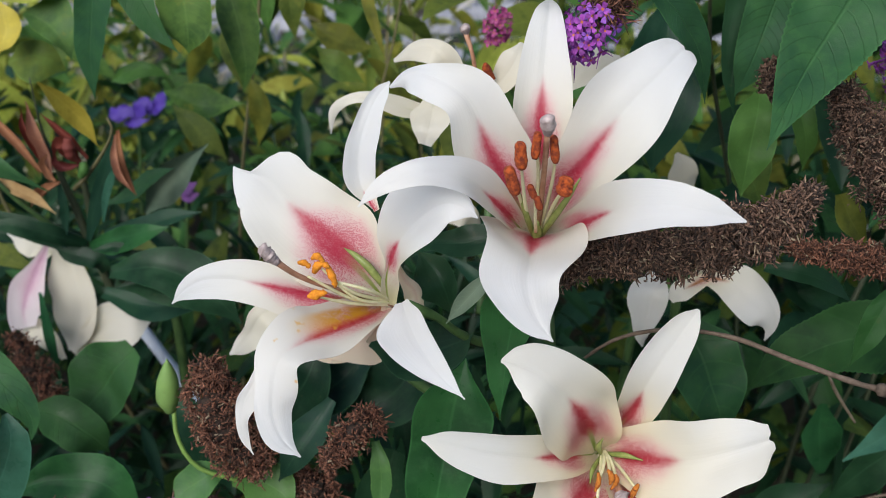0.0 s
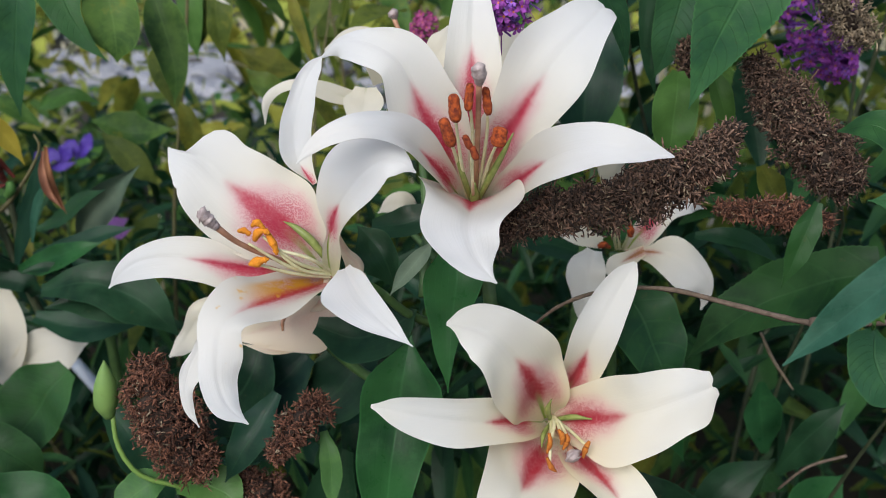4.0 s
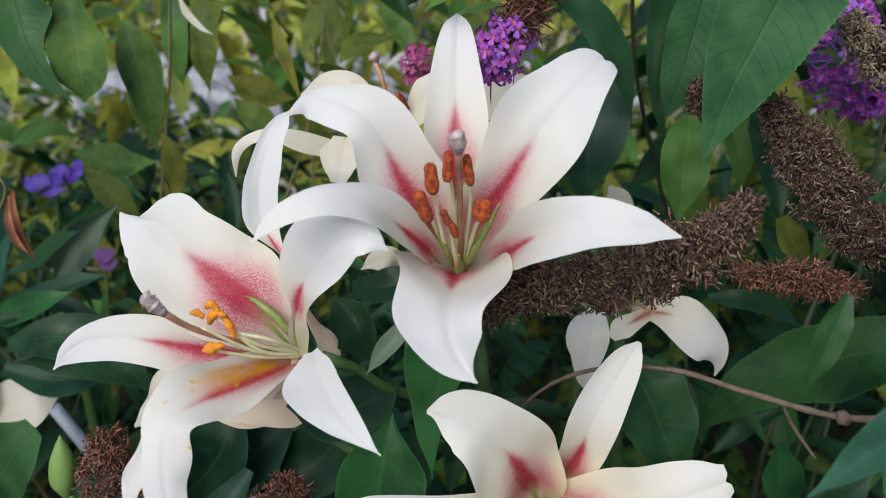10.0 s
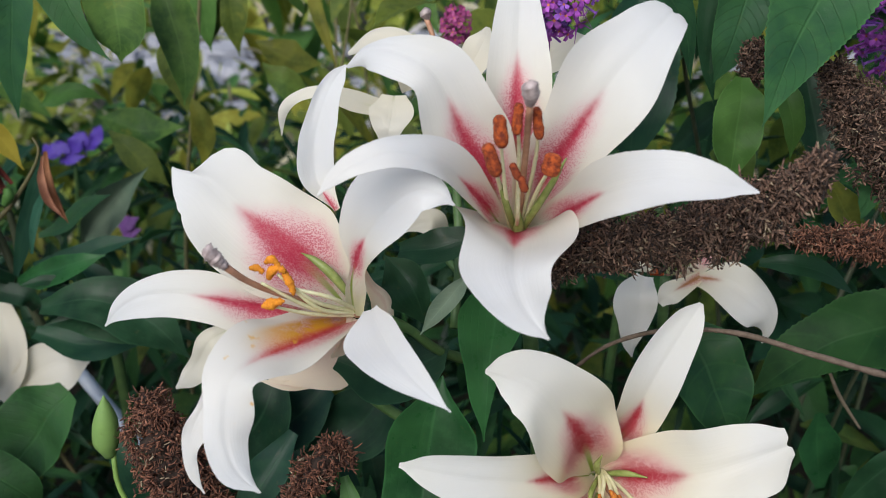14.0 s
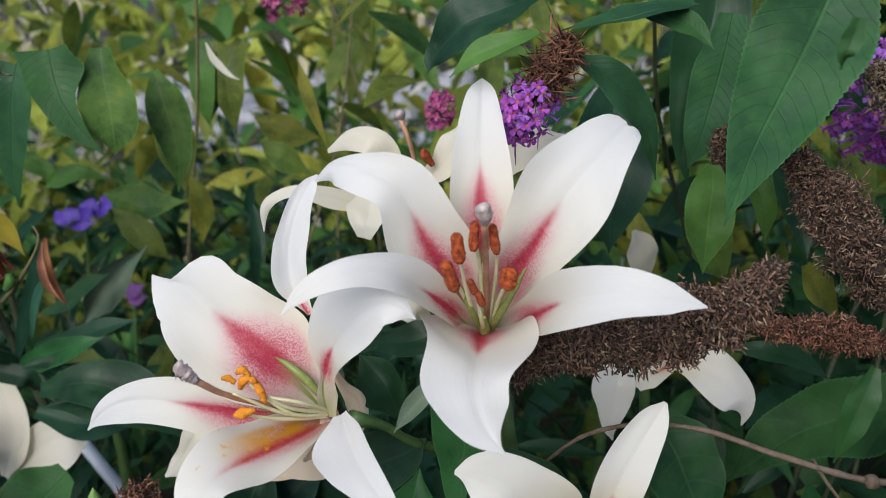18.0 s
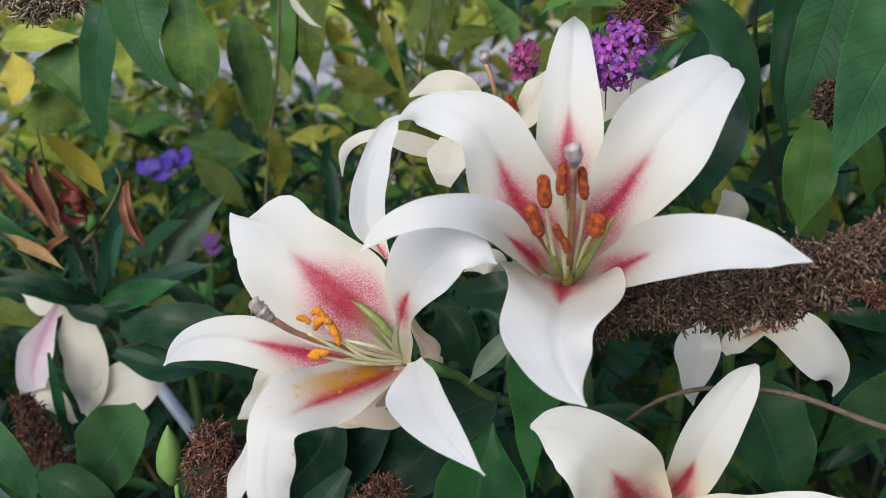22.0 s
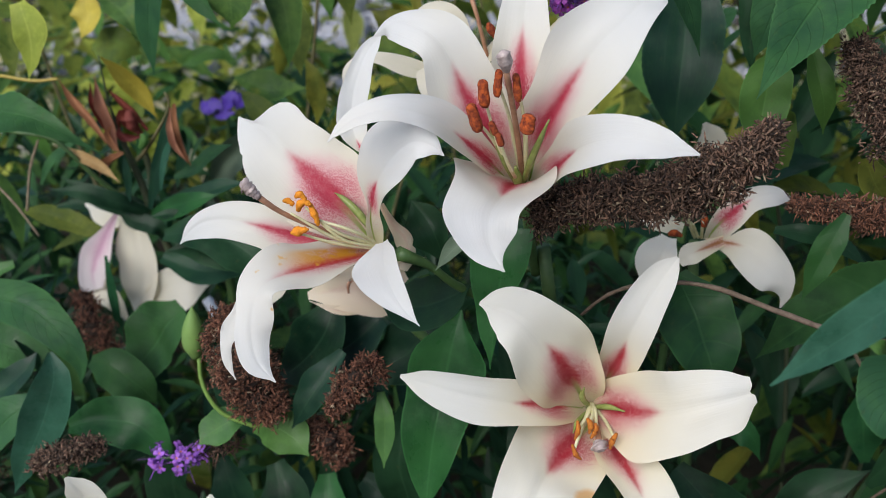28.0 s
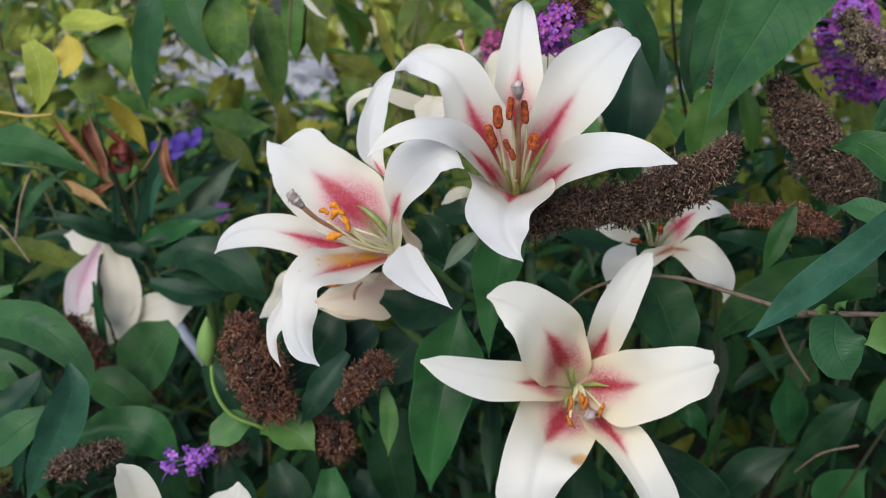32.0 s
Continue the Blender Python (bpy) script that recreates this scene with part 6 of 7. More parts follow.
leaf(bush, [(0.2163, 0.3300, 0.7820), (0.2080, 0.3200, 0.7901), (0.2020, 0.3200, 0.7905)], [0.0011, 0.0041, 0.0000], (0.0, -0.8, 0.6), M_PALE, teeth=0.012, n=46, m=8)
leaf(bush, [(0.2158, 0.3200, 0.7868), (0.2132, 0.3100, 0.7962), (0.2170, 0.3100, 0.8011)], [0.0010, 0.0034, 0.0000], (0.0, -0.8, 0.6), M_PALE, teeth=0.012, n=46, m=8)
leaf(bush, [(0.3056, 0.6600, 0.5846), (0.3092, 0.6600, 0.5560), (0.3135, 0.6600, 0.5302), (0.3180, 0.6600, 0.5071)], [0.0040, (0.0189, 0.0191), (0.0163, 0.0135), 0.0040], (0.0, -0.8, 0.6), M_GREEN, cup=(0.25, 0.12))
leaf(bush, [(0.2315, 0.6200, 0.4396), (0.2478, 0.6100, 0.4757), (0.2718, 0.6100, 0.5036), (0.3122, 0.6200, 0.5262)], [(0.0027, 0.0023), (0.0171, 0.0153), (0.0223, 0.0169), 0.0000], (0.0, -0.8, 0.6), M_LEAF, cup=(0.25, 0.12))
leaf(bush, [(0.3030, 0.6000, 0.5245), (0.3173, 0.5900, 0.5559), (0.3323, 0.5850, 0.5805), (0.3513, 0.5850, 0.6021)], [(0.0009, 0.0059), (0.0111, 0.0175), (0.0125, 0.0155), 0.0000], (0.0, -0.8, 0.6), M_LEAF, cup=(0.25, 0.12))
leaf(bush, [(0.3719, 0.6600, 0.3812), (0.3750, 0.6600, 0.4176), (0.3836, 0.6600, 0.4535), (0.4015, 0.6600, 0.4822)], [(0.0001, 0.0001), (0.0175, 0.0141), (0.0317, 0.0195), 0.0000], (0.0, -0.8, 0.6), M_GREEN, cup=(0.25, 0.12))
leaf(bush, [(0.1784, 0.5800, 0.5710), (0.1902, 0.5750, 0.5803), (0.2022, 0.5750, 0.5751), (0.2124, 0.5800, 0.5488)], [(0.0001, 0.0001), (0.0111, 0.0115), (0.0059, 0.0111), 0.0000], (0.0, -0.8, 0.6), M_GREEN, cup=(0.25, 0.12))
leaf(bush, [(0.1821, 0.6300, 0.8311), (0.1915, 0.6300, 0.8186), (0.2012, 0.6300, 0.8037), (0.2068, 0.6300, 0.7908)], [0.0120, (0.0247, 0.0169), (0.0139, 0.0161), 0.0040], (0.0, -0.8, 0.6), M_BACKLIT, cup=(0.25, 0.12))
leaf(bush, [(0.1868, 0.3350, 0.8509), (0.1811, 0.3300, 0.8395), (0.1761, 0.3280, 0.8255), (0.1712, 0.3300, 0.8065)], [0.0022, 0.0062, 0.0060, 0.0000], (0.0, -0.8, 0.6), M_DEEP, cup=(0.25, 0.12), teeth=0.012, n=40, m=8)
stalk(bush, [(0.2544, 0.5500, 0.6847), (0.2706, 0.5600, 0.6573), (0.2957, 0.5700, 0.6235)], [0.0011, 0.0015, 0.0010], M_DRYPALE, "dead_twig")
stalk(bush, [(0.2952, 0.5700, 0.5263), (0.3133, 0.5600, 0.5545), (0.3454, 0.5600, 0.5654)], [0.0011, 0.0012, 0.0014], M_TWIG, "dead_twig")
leaf(bush, [(0.2229, 0.2400, 0.8910), (0.1996, 0.2550, 0.8506), (0.1832, 0.2620, 0.8298), (0.1677, 0.2680, 0.8098), (0.1520, 0.2730, 0.7900)], [0.0052, 0.0090, 0.0099, 0.0066, 0.0000], (-0.3, -0.7, 0.6), M_BLUELEAF)
leaf(bush, [(0.2943, 0.4600, 0.7671), (0.2644, 0.4800, 0.7540), (0.2359, 0.5000, 0.7319), (0.2113, 0.5120, 0.7059), (0.1870, 0.5220, 0.6748)], [(0.0201, 0.0185), (0.0299, 0.0211), (0.0223, 0.0235), (0.0113, 0.0175), 0.0000], (0.0, -0.7, 0.7), M_DEEP, cup=(0.25, 0.12), teeth=0.02, n=70, m=8)
leaf(bush, [(0.1907, 0.5400, 0.7695), (0.2096, 0.5300, 0.7717), (0.2325, 0.5300, 0.7657), (0.2552, 0.5300, 0.7494)], [0.0030, 0.0074, 0.0074, 0.0000], (0.0, -0.75, 0.65), M_LEAF)
dry_spike([(0.0289, 0.4500, 0.8010), (0.0579, 0.4350, 0.8161), (0.0874, 0.4250, 0.8239), (0.1151, 0.4150, 0.8342), (0.1368, 0.4020, 0.8494), (0.1506, 0.3920, 0.8651), (0.1562, 0.3870, 0.8801)], [0.0125, 0.0146, 0.0154, 0.0162, 0.0173, 0.0140, 0.0038], 3600, "dried brown buddleia flower spike lying beside the lily", 101)
dry_spike([(0.2290, 0.5600, 0.9002), (0.2437, 0.5550, 0.8755), (0.2599, 0.5400, 0.8525), (0.2754, 0.5250, 0.8302), (0.2943, 0.5150, 0.8107)], [0.0098, 0.0196, 0.0238, 0.0243, 0.0164], 2600, "dried brown buddleia spike hanging under leaves", 102)
dry_spike([(0.1931, 0.5000, 0.8022), (0.2172, 0.4950, 0.8015), (0.2402, 0.4900, 0.8001), (0.2651, 0.4850, 0.7957)], [0.0032, 0.0089, 0.0109, 0.0063], 800, "short dried reddish-brown spike", 103, M_RUST)
dry_spike([(-0.2156, 0.4870, 0.6947), (-0.2074, 0.4800, 0.6663), (-0.1965, 0.4800, 0.6345), (-0.1829, 0.4900, 0.6023)], [0.0127, 0.0274, 0.0297, 0.0172], 1700, "rust-brown dried spike behind the lily", 104, M_RUST)
dry_spike([(-0.0847, 0.4700, 0.6677), (-0.0999, 0.4600, 0.6611), (-0.1146, 0.4600, 0.6392), (-0.1232, 0.4650, 0.6253)], [0.0092, 0.0140, 0.0110, 0.0040], 600, "rust-brown dried spike with crumbling tips", 105, M_RUST)
dry_spike([(-0.1572, 0.5100, 0.5844), (-0.1420, 0.5000, 0.5765), (-0.1314, 0.5100, 0.5537)], [0.0073, 0.0186, 0.0105], 600, "small rust-brown dried spike", 106, M_RUST)
dry_spike([(-0.3165, 0.4500, 0.5817), (-0.3352, 0.4400, 0.5779), (-0.3623, 0.4400, 0.5647), (-0.3823, 0.4500, 0.5512)], [0.0070, 0.0130, 0.0110, 0.0046], 550, "dull brown dried spike among low leaves", 107)
dry_spike([(-0.4995, 0.5000, 0.5155), (-0.4802, 0.4900, 0.5040), (-0.4820, 0.4900, 0.4780)], [0.0134, 0.0188, 0.0145], 500, "dull brown dried spike among low leaves", 108)
dry_spike([(-0.4676, 0.6600, 0.6103), (-0.4472, 0.6400, 0.5858), (-0.4339, 0.6350, 0.5684), (-0.4139, 0.6300, 0.5515)], [0.0088, 0.0187, 0.0162, 0.0062], 700, "dark red-brown dried spike below a wilted lily", 109, M_RUST)
dry_spike([(-0.3203, 0.5000, 0.9862), (-0.2957, 0.4900, 0.9732), (-0.2787, 0.4900, 0.9696), (-0.2676, 0.4900, 0.9727)], [0.0103, 0.0149, 0.0102, 0.0034], 500, "pale brown dried spike overhead", 110, M_DRYPALE)
dry_spike([(0.1956, 0.6200, 0.9079), (0.1950, 0.6100, 0.8956), (0.1939, 0.6100, 0.8816)], [0.0040, 0.0087, 0.0064], 300, "small faded buddleia spike", 111)
flower_head([(0.0543, 0.4850, 0.9608), (0.0488, 0.4870, 0.9498), (0.0419, 0.4900, 0.9381), (0.0353, 0.4950, 0.9258)], [0.0122, 0.0197, 0.0175, 0.0051], 52, M_PURPLE, 0.0053, "purple buddleia flower head, its upper half dried brown", 112, dry_end=900, dry_mat=M_RUST)
flower_head([(0.3310, 0.6900, 0.9560), (0.3200, 0.6800, 0.9320), (0.3330, 0.6800, 0.9010), (0.3540, 0.6900, 0.8740)], [0.0160, 0.0340, 0.0330, 0.0120], 190, M_PURPLE, 0.0062, "dense purple buddleia flower head", 113)
flower_head([(-0.0134, 0.7500, 0.9204), (-0.0138, 0.7500, 0.9082), (-0.0167, 0.7500, 0.8909)], [0.0079, 0.0148, 0.0070], 40, M_MAGENTA, 0.0052, "faded magenta buddleia flower head", 114)
flower_head([(-0.1500, 0.9000, 1.0153), (-0.1745, 0.9000, 0.9967), (-0.1931, 0.9000, 0.9833)], [0.0114, 0.0230, 0.0104], 40, M_MAGENTA, 0.006, "faded magenta buddleia flower head", 115)
flower_head([(-0.2484, 0.4900, 0.5571), (-0.2656, 0.4850, 0.5529), (-0.2798, 0.4800, 0.5520), (-0.2907, 0.4800, 0.5482)], [0.0052, 0.0145, 0.0196, 0.0072], 26, M_BLUEPURPLE, 0.0056, "small violet buddleia flower head with dry base", 116, dry_end=200)
dry_spike([(0.2891, 0.6000, 0.9543), (0.3096, 0.6000, 0.9267), (0.3336, 0.6000, 0.9084)], [0.0076, 0.0173, 0.0126], 600, "pale grey-brown dried buddleia spike", 117, M_DRYPALE)

# ---------------------------------------------------------------- dead lily heads and small finds
dead_lily = thing("dead_lily", (-0.4105, 0.7400, 0.6392), "lily stalk with withered red-brown flower heads", "lily plant")
petal(dead_lily, [(-0.4438, 0.7100, 0.7594), (-0.4595, 0.7100, 0.7836), (-0.4756, 0.7100, 0.8039), (-0.4891, 0.7100, 0.8233)], [0.0017, 0.0048, 0.0048, 0.0000], (0.0, -0.8, 0.5), M_DRYLEAF, cup=(0.9, 1.5), name="withered_petal", ruffle=0.2, waves=1.5, wobble=0.3, swell=0.15, n=18, m=6)
petal(dead_lily, [(-0.4339, 0.7100, 0.7516), (-0.4360, 0.7100, 0.7793), (-0.4428, 0.7100, 0.8034), (-0.4482, 0.7100, 0.8283)], [0.0023, 0.0066, 0.0066, 0.0000], (0.0, -0.8, 0.5), M_DRYLEAF, cup=(0.9, 1.5), name="withered_petal", ruffle=0.2, waves=1.5, wobble=0.3, swell=0.15, n=18, m=6)
petal(dead_lily, [(-0.4368, 0.7100, 0.7639), (-0.4466, 0.7100, 0.7851), (-0.4530, 0.7100, 0.8032), (-0.4542, 0.7100, 0.8211)], [0.0015, 0.0042, 0.0042, 0.0000], (0.0, -0.8, 0.5), M_DRYDARK, cup=(0.9, 1.5), name="withered_petal", ruffle=0.2, waves=1.5, wobble=0.3, swell=0.15, n=18, m=6)
petal(dead_lily, [(-0.3960, 0.7100, 0.7754), (-0.4080, 0.7100, 0.7909), (-0.4214, 0.7100, 0.8038), (-0.4360, 0.7100, 0.8167)], [0.0015, 0.0042, 0.0042, 0.0000], (0.0, -0.8, 0.5), M_DRYDARK, cup=(0.9, 1.5), name="withered_petal", ruffle=0.2, waves=1.5, wobble=0.3, swell=0.15, n=18, m=6)
petal(dead_lily, [(-0.4041, 0.7100, 0.7709), (-0.4124, 0.7100, 0.7811), (-0.4198, 0.7100, 0.7870), (-0.4300, 0.7100, 0.7764)], [0.0028, 0.0079, 0.0079, 0.0000], (0.0, -0.8, 0.5), M_DRYDARK, cup=(0.9, 1.5), name="withered_petal", ruffle=0.2, waves=1.5, wobble=0.3, swell=0.15, n=18, m=6)
petal(dead_lily, [(-0.4058, 0.7100, 0.7678), (-0.4189, 0.7100, 0.7644), (-0.4264, 0.7100, 0.7703), (-0.4271, 0.7100, 0.7795)], [0.0019, 0.0055, 0.0055, 0.0000], (0.0, -0.8, 0.5), M_DRYDARK, cup=(0.9, 1.5), name="withered_petal", ruffle=0.2, waves=1.5, wobble=0.3, swell=0.15, n=18, m=6)
petal(dead_lily, [(-0.3629, 0.7100, 0.8039), (-0.3637, 0.7100, 0.7841), (-0.3598, 0.7100, 0.7616), (-0.3526, 0.7100, 0.7402)], [0.0021, 0.0061, 0.0061, 0.0000], (0.0, -0.8, 0.5), M_DRYLEAF, cup=(0.9, 1.5), name="withered_petal", ruffle=0.2, waves=1.5, wobble=0.3, swell=0.15, n=18, m=6)
petal(dead_lily, [(-0.3615, 0.7000, 0.8021), (-0.3641, 0.7000, 0.7830), (-0.3602, 0.7000, 0.7620), (-0.3511, 0.7000, 0.7469)], [0.0013, 0.0036, 0.0036, 0.0000], (0.0, -0.8, 0.5), M_DRYLEAF, cup=(0.9, 1.5), name="withered_petal", ruffle=0.2, waves=1.5, wobble=0.3, swell=0.15, n=18, m=6)
petal(dead_lily, [(-0.4271, 0.7100, 0.7499), (-0.4397, 0.7100, 0.7420), (-0.4497, 0.7100, 0.7342), (-0.4604, 0.7100, 0.7224)], [0.0019, 0.0056, 0.0056, 0.0000], (0.0, -0.8, 0.5), M_DRYLEAF, cup=(0.9, 1.5), name="withered_petal", ruffle=0.2, waves=1.5, wobble=0.3, swell=0.15, n=18, m=6)
petal(dead_lily, [(-0.4257, 0.7000, 0.7541), (-0.4306, 0.7000, 0.7601), (-0.4340, 0.7000, 0.7722), (-0.4297, 0.7000, 0.7814)], [0.0013, 0.0036, 0.0036, 0.0000], (0.0, -0.8, 0.5), M_DRYLEAF, cup=(0.9, 1.5), name="withered_petal", ruffle=0.2, waves=1.5, wobble=0.3, swell=0.15, n=18, m=6)
leaf(dead_lily, [(-0.4874, 0.7000, 0.7542), (-0.4695, 0.7000, 0.7460), (-0.4497, 0.7000, 0.7366), (-0.4300, 0.7000, 0.7209)], [0.0019, 0.0055, 0.0055, 0.0000], (0.0, -0.75, 0.6), M_APRICOT, cup=(0.4, 0.5))
leaf(dead_lily, [(-0.4157, 0.6760, 0.8540), (-0.4065, 0.6900, 0.8377), (-0.3955, 0.7050, 0.8141), (-0.3892, 0.7200, 0.7846)], [(0.0007, 0.0007), (0.0059, 0.0091), (0.0087, 0.0099), 0.0000], (0.0, -0.75, 0.6), M_YELLOW, cup=(0.25, 0.12))
stalk(dead_lily, [(-0.4044, 0.7450, 0.6116), (-0.4100, 0.7400, 0.6410), (-0.4151, 0.7300, 0.6759), (-0.4210, 0.7250, 0.7133), (-0.4283, 0.7200, 0.7463), (-0.4372, 0.7200, 0.7773), (-0.4429, 0.7200, 0.8017), (-0.4466, 0.7200, 0.8482)], [0.0050, 0.0043, 0.0040, 0.0037, 0.0031, 0.0022, 0.0012, 0.0006], M_DARKSTEM, "stem", n=30)
stalk(dead_lily, [(-0.4149, 0.7300, 0.6779), (-0.4085, 0.7250, 0.7137), (-0.4080, 0.7200, 0.7437), (-0.4083, 0.7150, 0.7655)], [0.0037, 0.0037, 0.0031, 0.0025], M_DARKSTEM, "stem")
stalk(dead_lily, [(-0.4204, 0.7300, 0.6817), (-0.4441, 0.7150, 0.7023), (-0.4650, 0.7000, 0.7324), (-0.4929, 0.6900, 0.7661), (-0.5331, 0.6800, 0.7750), (-0.5697, 0.6800, 0.7819)], [0.0030, 0.0030, 0.0027, 0.0024, 0.0021, 0.0018], M_STEM, "stem", n=24)
stalk(dead_lily, [(-0.4187, 0.7200, 0.7403), (-0.4003, 0.7150, 0.7576), (-0.3772, 0.7100, 0.7868), (-0.3689, 0.7100, 0.8050), (-0.3727, 0.7100, 0.8156)], [0.0024, 0.0021, 0.0015, 0.0012, 0.0008], M_OLIVESTEM, "flower_stalk", n=20)
stalk(dead_lily, [(-0.5103, 0.6900, 0.7644), (-0.5258, 0.6900, 0.7331), (-0.5391, 0.6900, 0.6855)], [0.0013, 0.0013, 0.0013], M_DRYPALE, "dry_stem")
stalk(dead_lily, [(-0.5538, 0.6600, 0.7323), (-0.5275, 0.6600, 0.7036), (-0.5064, 0.6600, 0.6703)], [0.0013, 0.0012, 0.0011], M_DRYPALE, "dry_stem")
stalk(dead_lily, [(-0.4825, 0.7000, 0.8267), (-0.5112, 0.7000, 0.8238), (-0.5483, 0.7000, 0.8278)], [0.0015, 0.0017, 0.0018], M_YELLOWSTEM, "dry_stem")
stalk(dead_lily, [(-0.3986, 0.7050, 0.7727), (-0.3988, 0.7050, 0.7654), (-0.4035, 0.7050, 0.7579)], [0.0030, 0.0048, 0.0030], M_PALE, "calyx")
stalk(dead_lily, [(-0.4077, 0.7000, 0.7969), (-0.4082, 0.7000, 0.7879), (-0.4075, 0.7000, 0.7783)], [0.0036, 0.0054, 0.0036], M_DRYDARK, "seed_head", bumpy=0.12, sides=10)
leaf(dead_lily, [(-0.4142, 0.7200, 0.6809), (-0.4374, 0.7000, 0.6990), (-0.4662, 0.6900, 0.7110), (-0.5079, 0.6900, 0.7122)], [(0.0043, 0.0051), (0.0099, 0.0095), (0.0099, 0.0073), 0.0000], (0.0, -0.75, 0.65), M_LEAF, cup=(0.25, 0.12))
leaf(dead_lily, [(-0.4115, 0.7200, 0.6810), (-0.3699, 0.7000, 0.7000), (-0.3396, 0.6900, 0.7114), (-0.3153, 0.6900, 0.7178)], [(0.0037, 0.0047), (0.0099, 0.0189), (0.0075, 0.0125), 0.0000], (0.0, -0.75, 0.65), M_GREEN, cup=(0.25, 0.12))
leaf(dead_lily, [(-0.4110, 0.7200, 0.6856), (-0.3976, 0.7150, 0.7263), (-0.3808, 0.7100, 0.7654), (-0.3682, 0.7100, 0.8002)], [(0.0039, 0.0023), (0.0061, 0.0121), (0.0059, 0.0097), 0.0000], (0.0, -0.75, 0.65), M_LEAF, cup=(0.25, 0.12))
leaf(dead_lily, [(-0.3842, 0.7000, 0.7147), (-0.3782, 0.7000, 0.7399), (-0.3711, 0.7000, 0.7586), (-0.3651, 0.7000, 0.7740)], [0.0015, 0.0042, 0.0042, 0.0000], (0.0, -0.75, 0.65), M_BLUELEAF, cup=(0.25, 0.12))
leaf(dead_lily, [(-0.4333, 0.7100, 0.6813), (-0.4269, 0.7100, 0.7107), (-0.4267, 0.7100, 0.7330), (-0.4288, 0.7100, 0.7517)], [0.0015, 0.0043, 0.0043, 0.0000], (0.0, -0.75, 0.65), M_LEAF, cup=(0.25, 0.12))
leaf(dead_lily, [(-0.3924, 0.6900, 0.6887), (-0.3728, 0.6900, 0.6938), (-0.3604, 0.6900, 0.6917), (-0.3496, 0.6900, 0.6858)], [0.0017, 0.0049, 0.0049, 0.0000], (0.0, -0.75, 0.65), M_LEAF, cup=(0.25, 0.12))
leaf(dead_lily, [(-0.5549, 0.7400, 0.6985), (-0.5407, 0.7400, 0.7222), (-0.5211, 0.7400, 0.7392), (-0.4915, 0.7400, 0.7581)], [0.0022, 0.0064, 0.0064, 0.0000], (0.0, -0.75, 0.65), M_BUDDLEIA, cup=(0.25, 0.12))
leaf(dead_lily, [(-0.4247, 0.8000, 0.6970), (-0.3989, 0.8000, 0.7082), (-0.3725, 0.8000, 0.7296), (-0.3474, 0.8000, 0.7404)], [0.0030, 0.0087, 0.0087, 0.0000], (0.0, -0.75, 0.65), M_BUDDLEIA, cup=(0.25, 0.12))
leaf(dead_lily, [(-0.3637, 0.6600, 0.6644), (-0.3194, 0.6600, 0.6755), (-0.2834, 0.6600, 0.6676), (-0.2424, 0.6600, 0.6440)], [(0.0005, 0.0003), (0.0135, 0.0215), (0.0131, 0.0201), 0.0000], (0.0, -0.75, 0.65), M_LEAF, cup=(0.25, 0.12))
leaf(dead_lily, [(-0.4056, 0.7600, 0.6569), (-0.3647, 0.7600, 0.6549), (-0.3378, 0.7600, 0.6511), (-0.3112, 0.7600, 0.6430)], [0.0023, 0.0066, 0.0066, 0.0000], (0.0, -0.75, 0.65), M_LEAF, cup=(0.25, 0.12))
leaf(dead_lily, [(-0.5698, 0.7800, 0.6590), (-0.5332, 0.7800, 0.6638), (-0.4989, 0.7800, 0.6544), (-0.4690, 0.7800, 0.6376)], [0.0029, 0.0082, 0.0082, 0.0000], (0.0, -0.75, 0.65), M_LEAF, cup=(0.25, 0.12))
leaf(dead_lily, [(-0.6428, 0.8000, 0.6432), (-0.5986, 0.8000, 0.6411), (-0.5564, 0.8000, 0.6279), (-0.5077, 0.8000, 0.6076)], [(0.0001, 0.0001), (0.0115, 0.0135), (0.0135, 0.0111), 0.0000], (0.0, -0.75, 0.65), M_OLIVE, cup=(0.25, 0.12))
cane = thing("garden_cane", (-0.3581, 0.8000, 0.4753), "pale blue-white garden cane leaning in the bed", "cane")
stalk(cane, [(-0.4221, 0.8400, 0.5239), (-0.3919, 0.8200, 0.5005), (-0.3585, 0.8000, 0.4716), (-0.2948, 0.7400, 0.4379)], [0.0072, 0.0071, 0.0070, 0.0067], M_CANE, "rod", sides=12)
tendril = thing("dry_tendril", (0.0115, 0.4200, 0.5733), "pale dry tendril curling over the soil", "tendril")
stalk(tendril, [(0.0182, 0.4200, 0.5792), (0.0033, 0.4100, 0.5659), (-0.0147, 0.4100, 0.5535), (-0.0308, 0.4100, 0.5547), (-0.0401, 0.4100, 0.5636)], [0.0027, 0.0027, 0.0027, 0.0027, 0.0041], M_DRYPALE, "curl")
violet = thing("violet_flower", (-0.5995, 1.3000, 0.6689), "violet-blue flowers on a thin green stem", "flower")
petal(violet, [(-0.6364, 1.2900, 0.6762), (-0.6237, 1.2800, 0.6695), (-0.6045, 1.2800, 0.6741), (-0.5919, 1.2800, 0.6648)], [0.0036, 0.0117, 0.0108, 0.0000], (0.0, -0.9, 0.4), M_VIOLET, name="petal", ruffle=0.2)
petal(violet, [(-0.6057, 1.2900, 0.6622), (-0.5853, 1.2800, 0.6786), (-0.5702, 1.2800, 0.6877), (-0.5687, 1.2800, 0.6647)], [0.0036, 0.0134, 0.0107, 0.0000], (0.0, -0.9, 0.4), M_VIOLET, name="petal", ruffle=0.2)
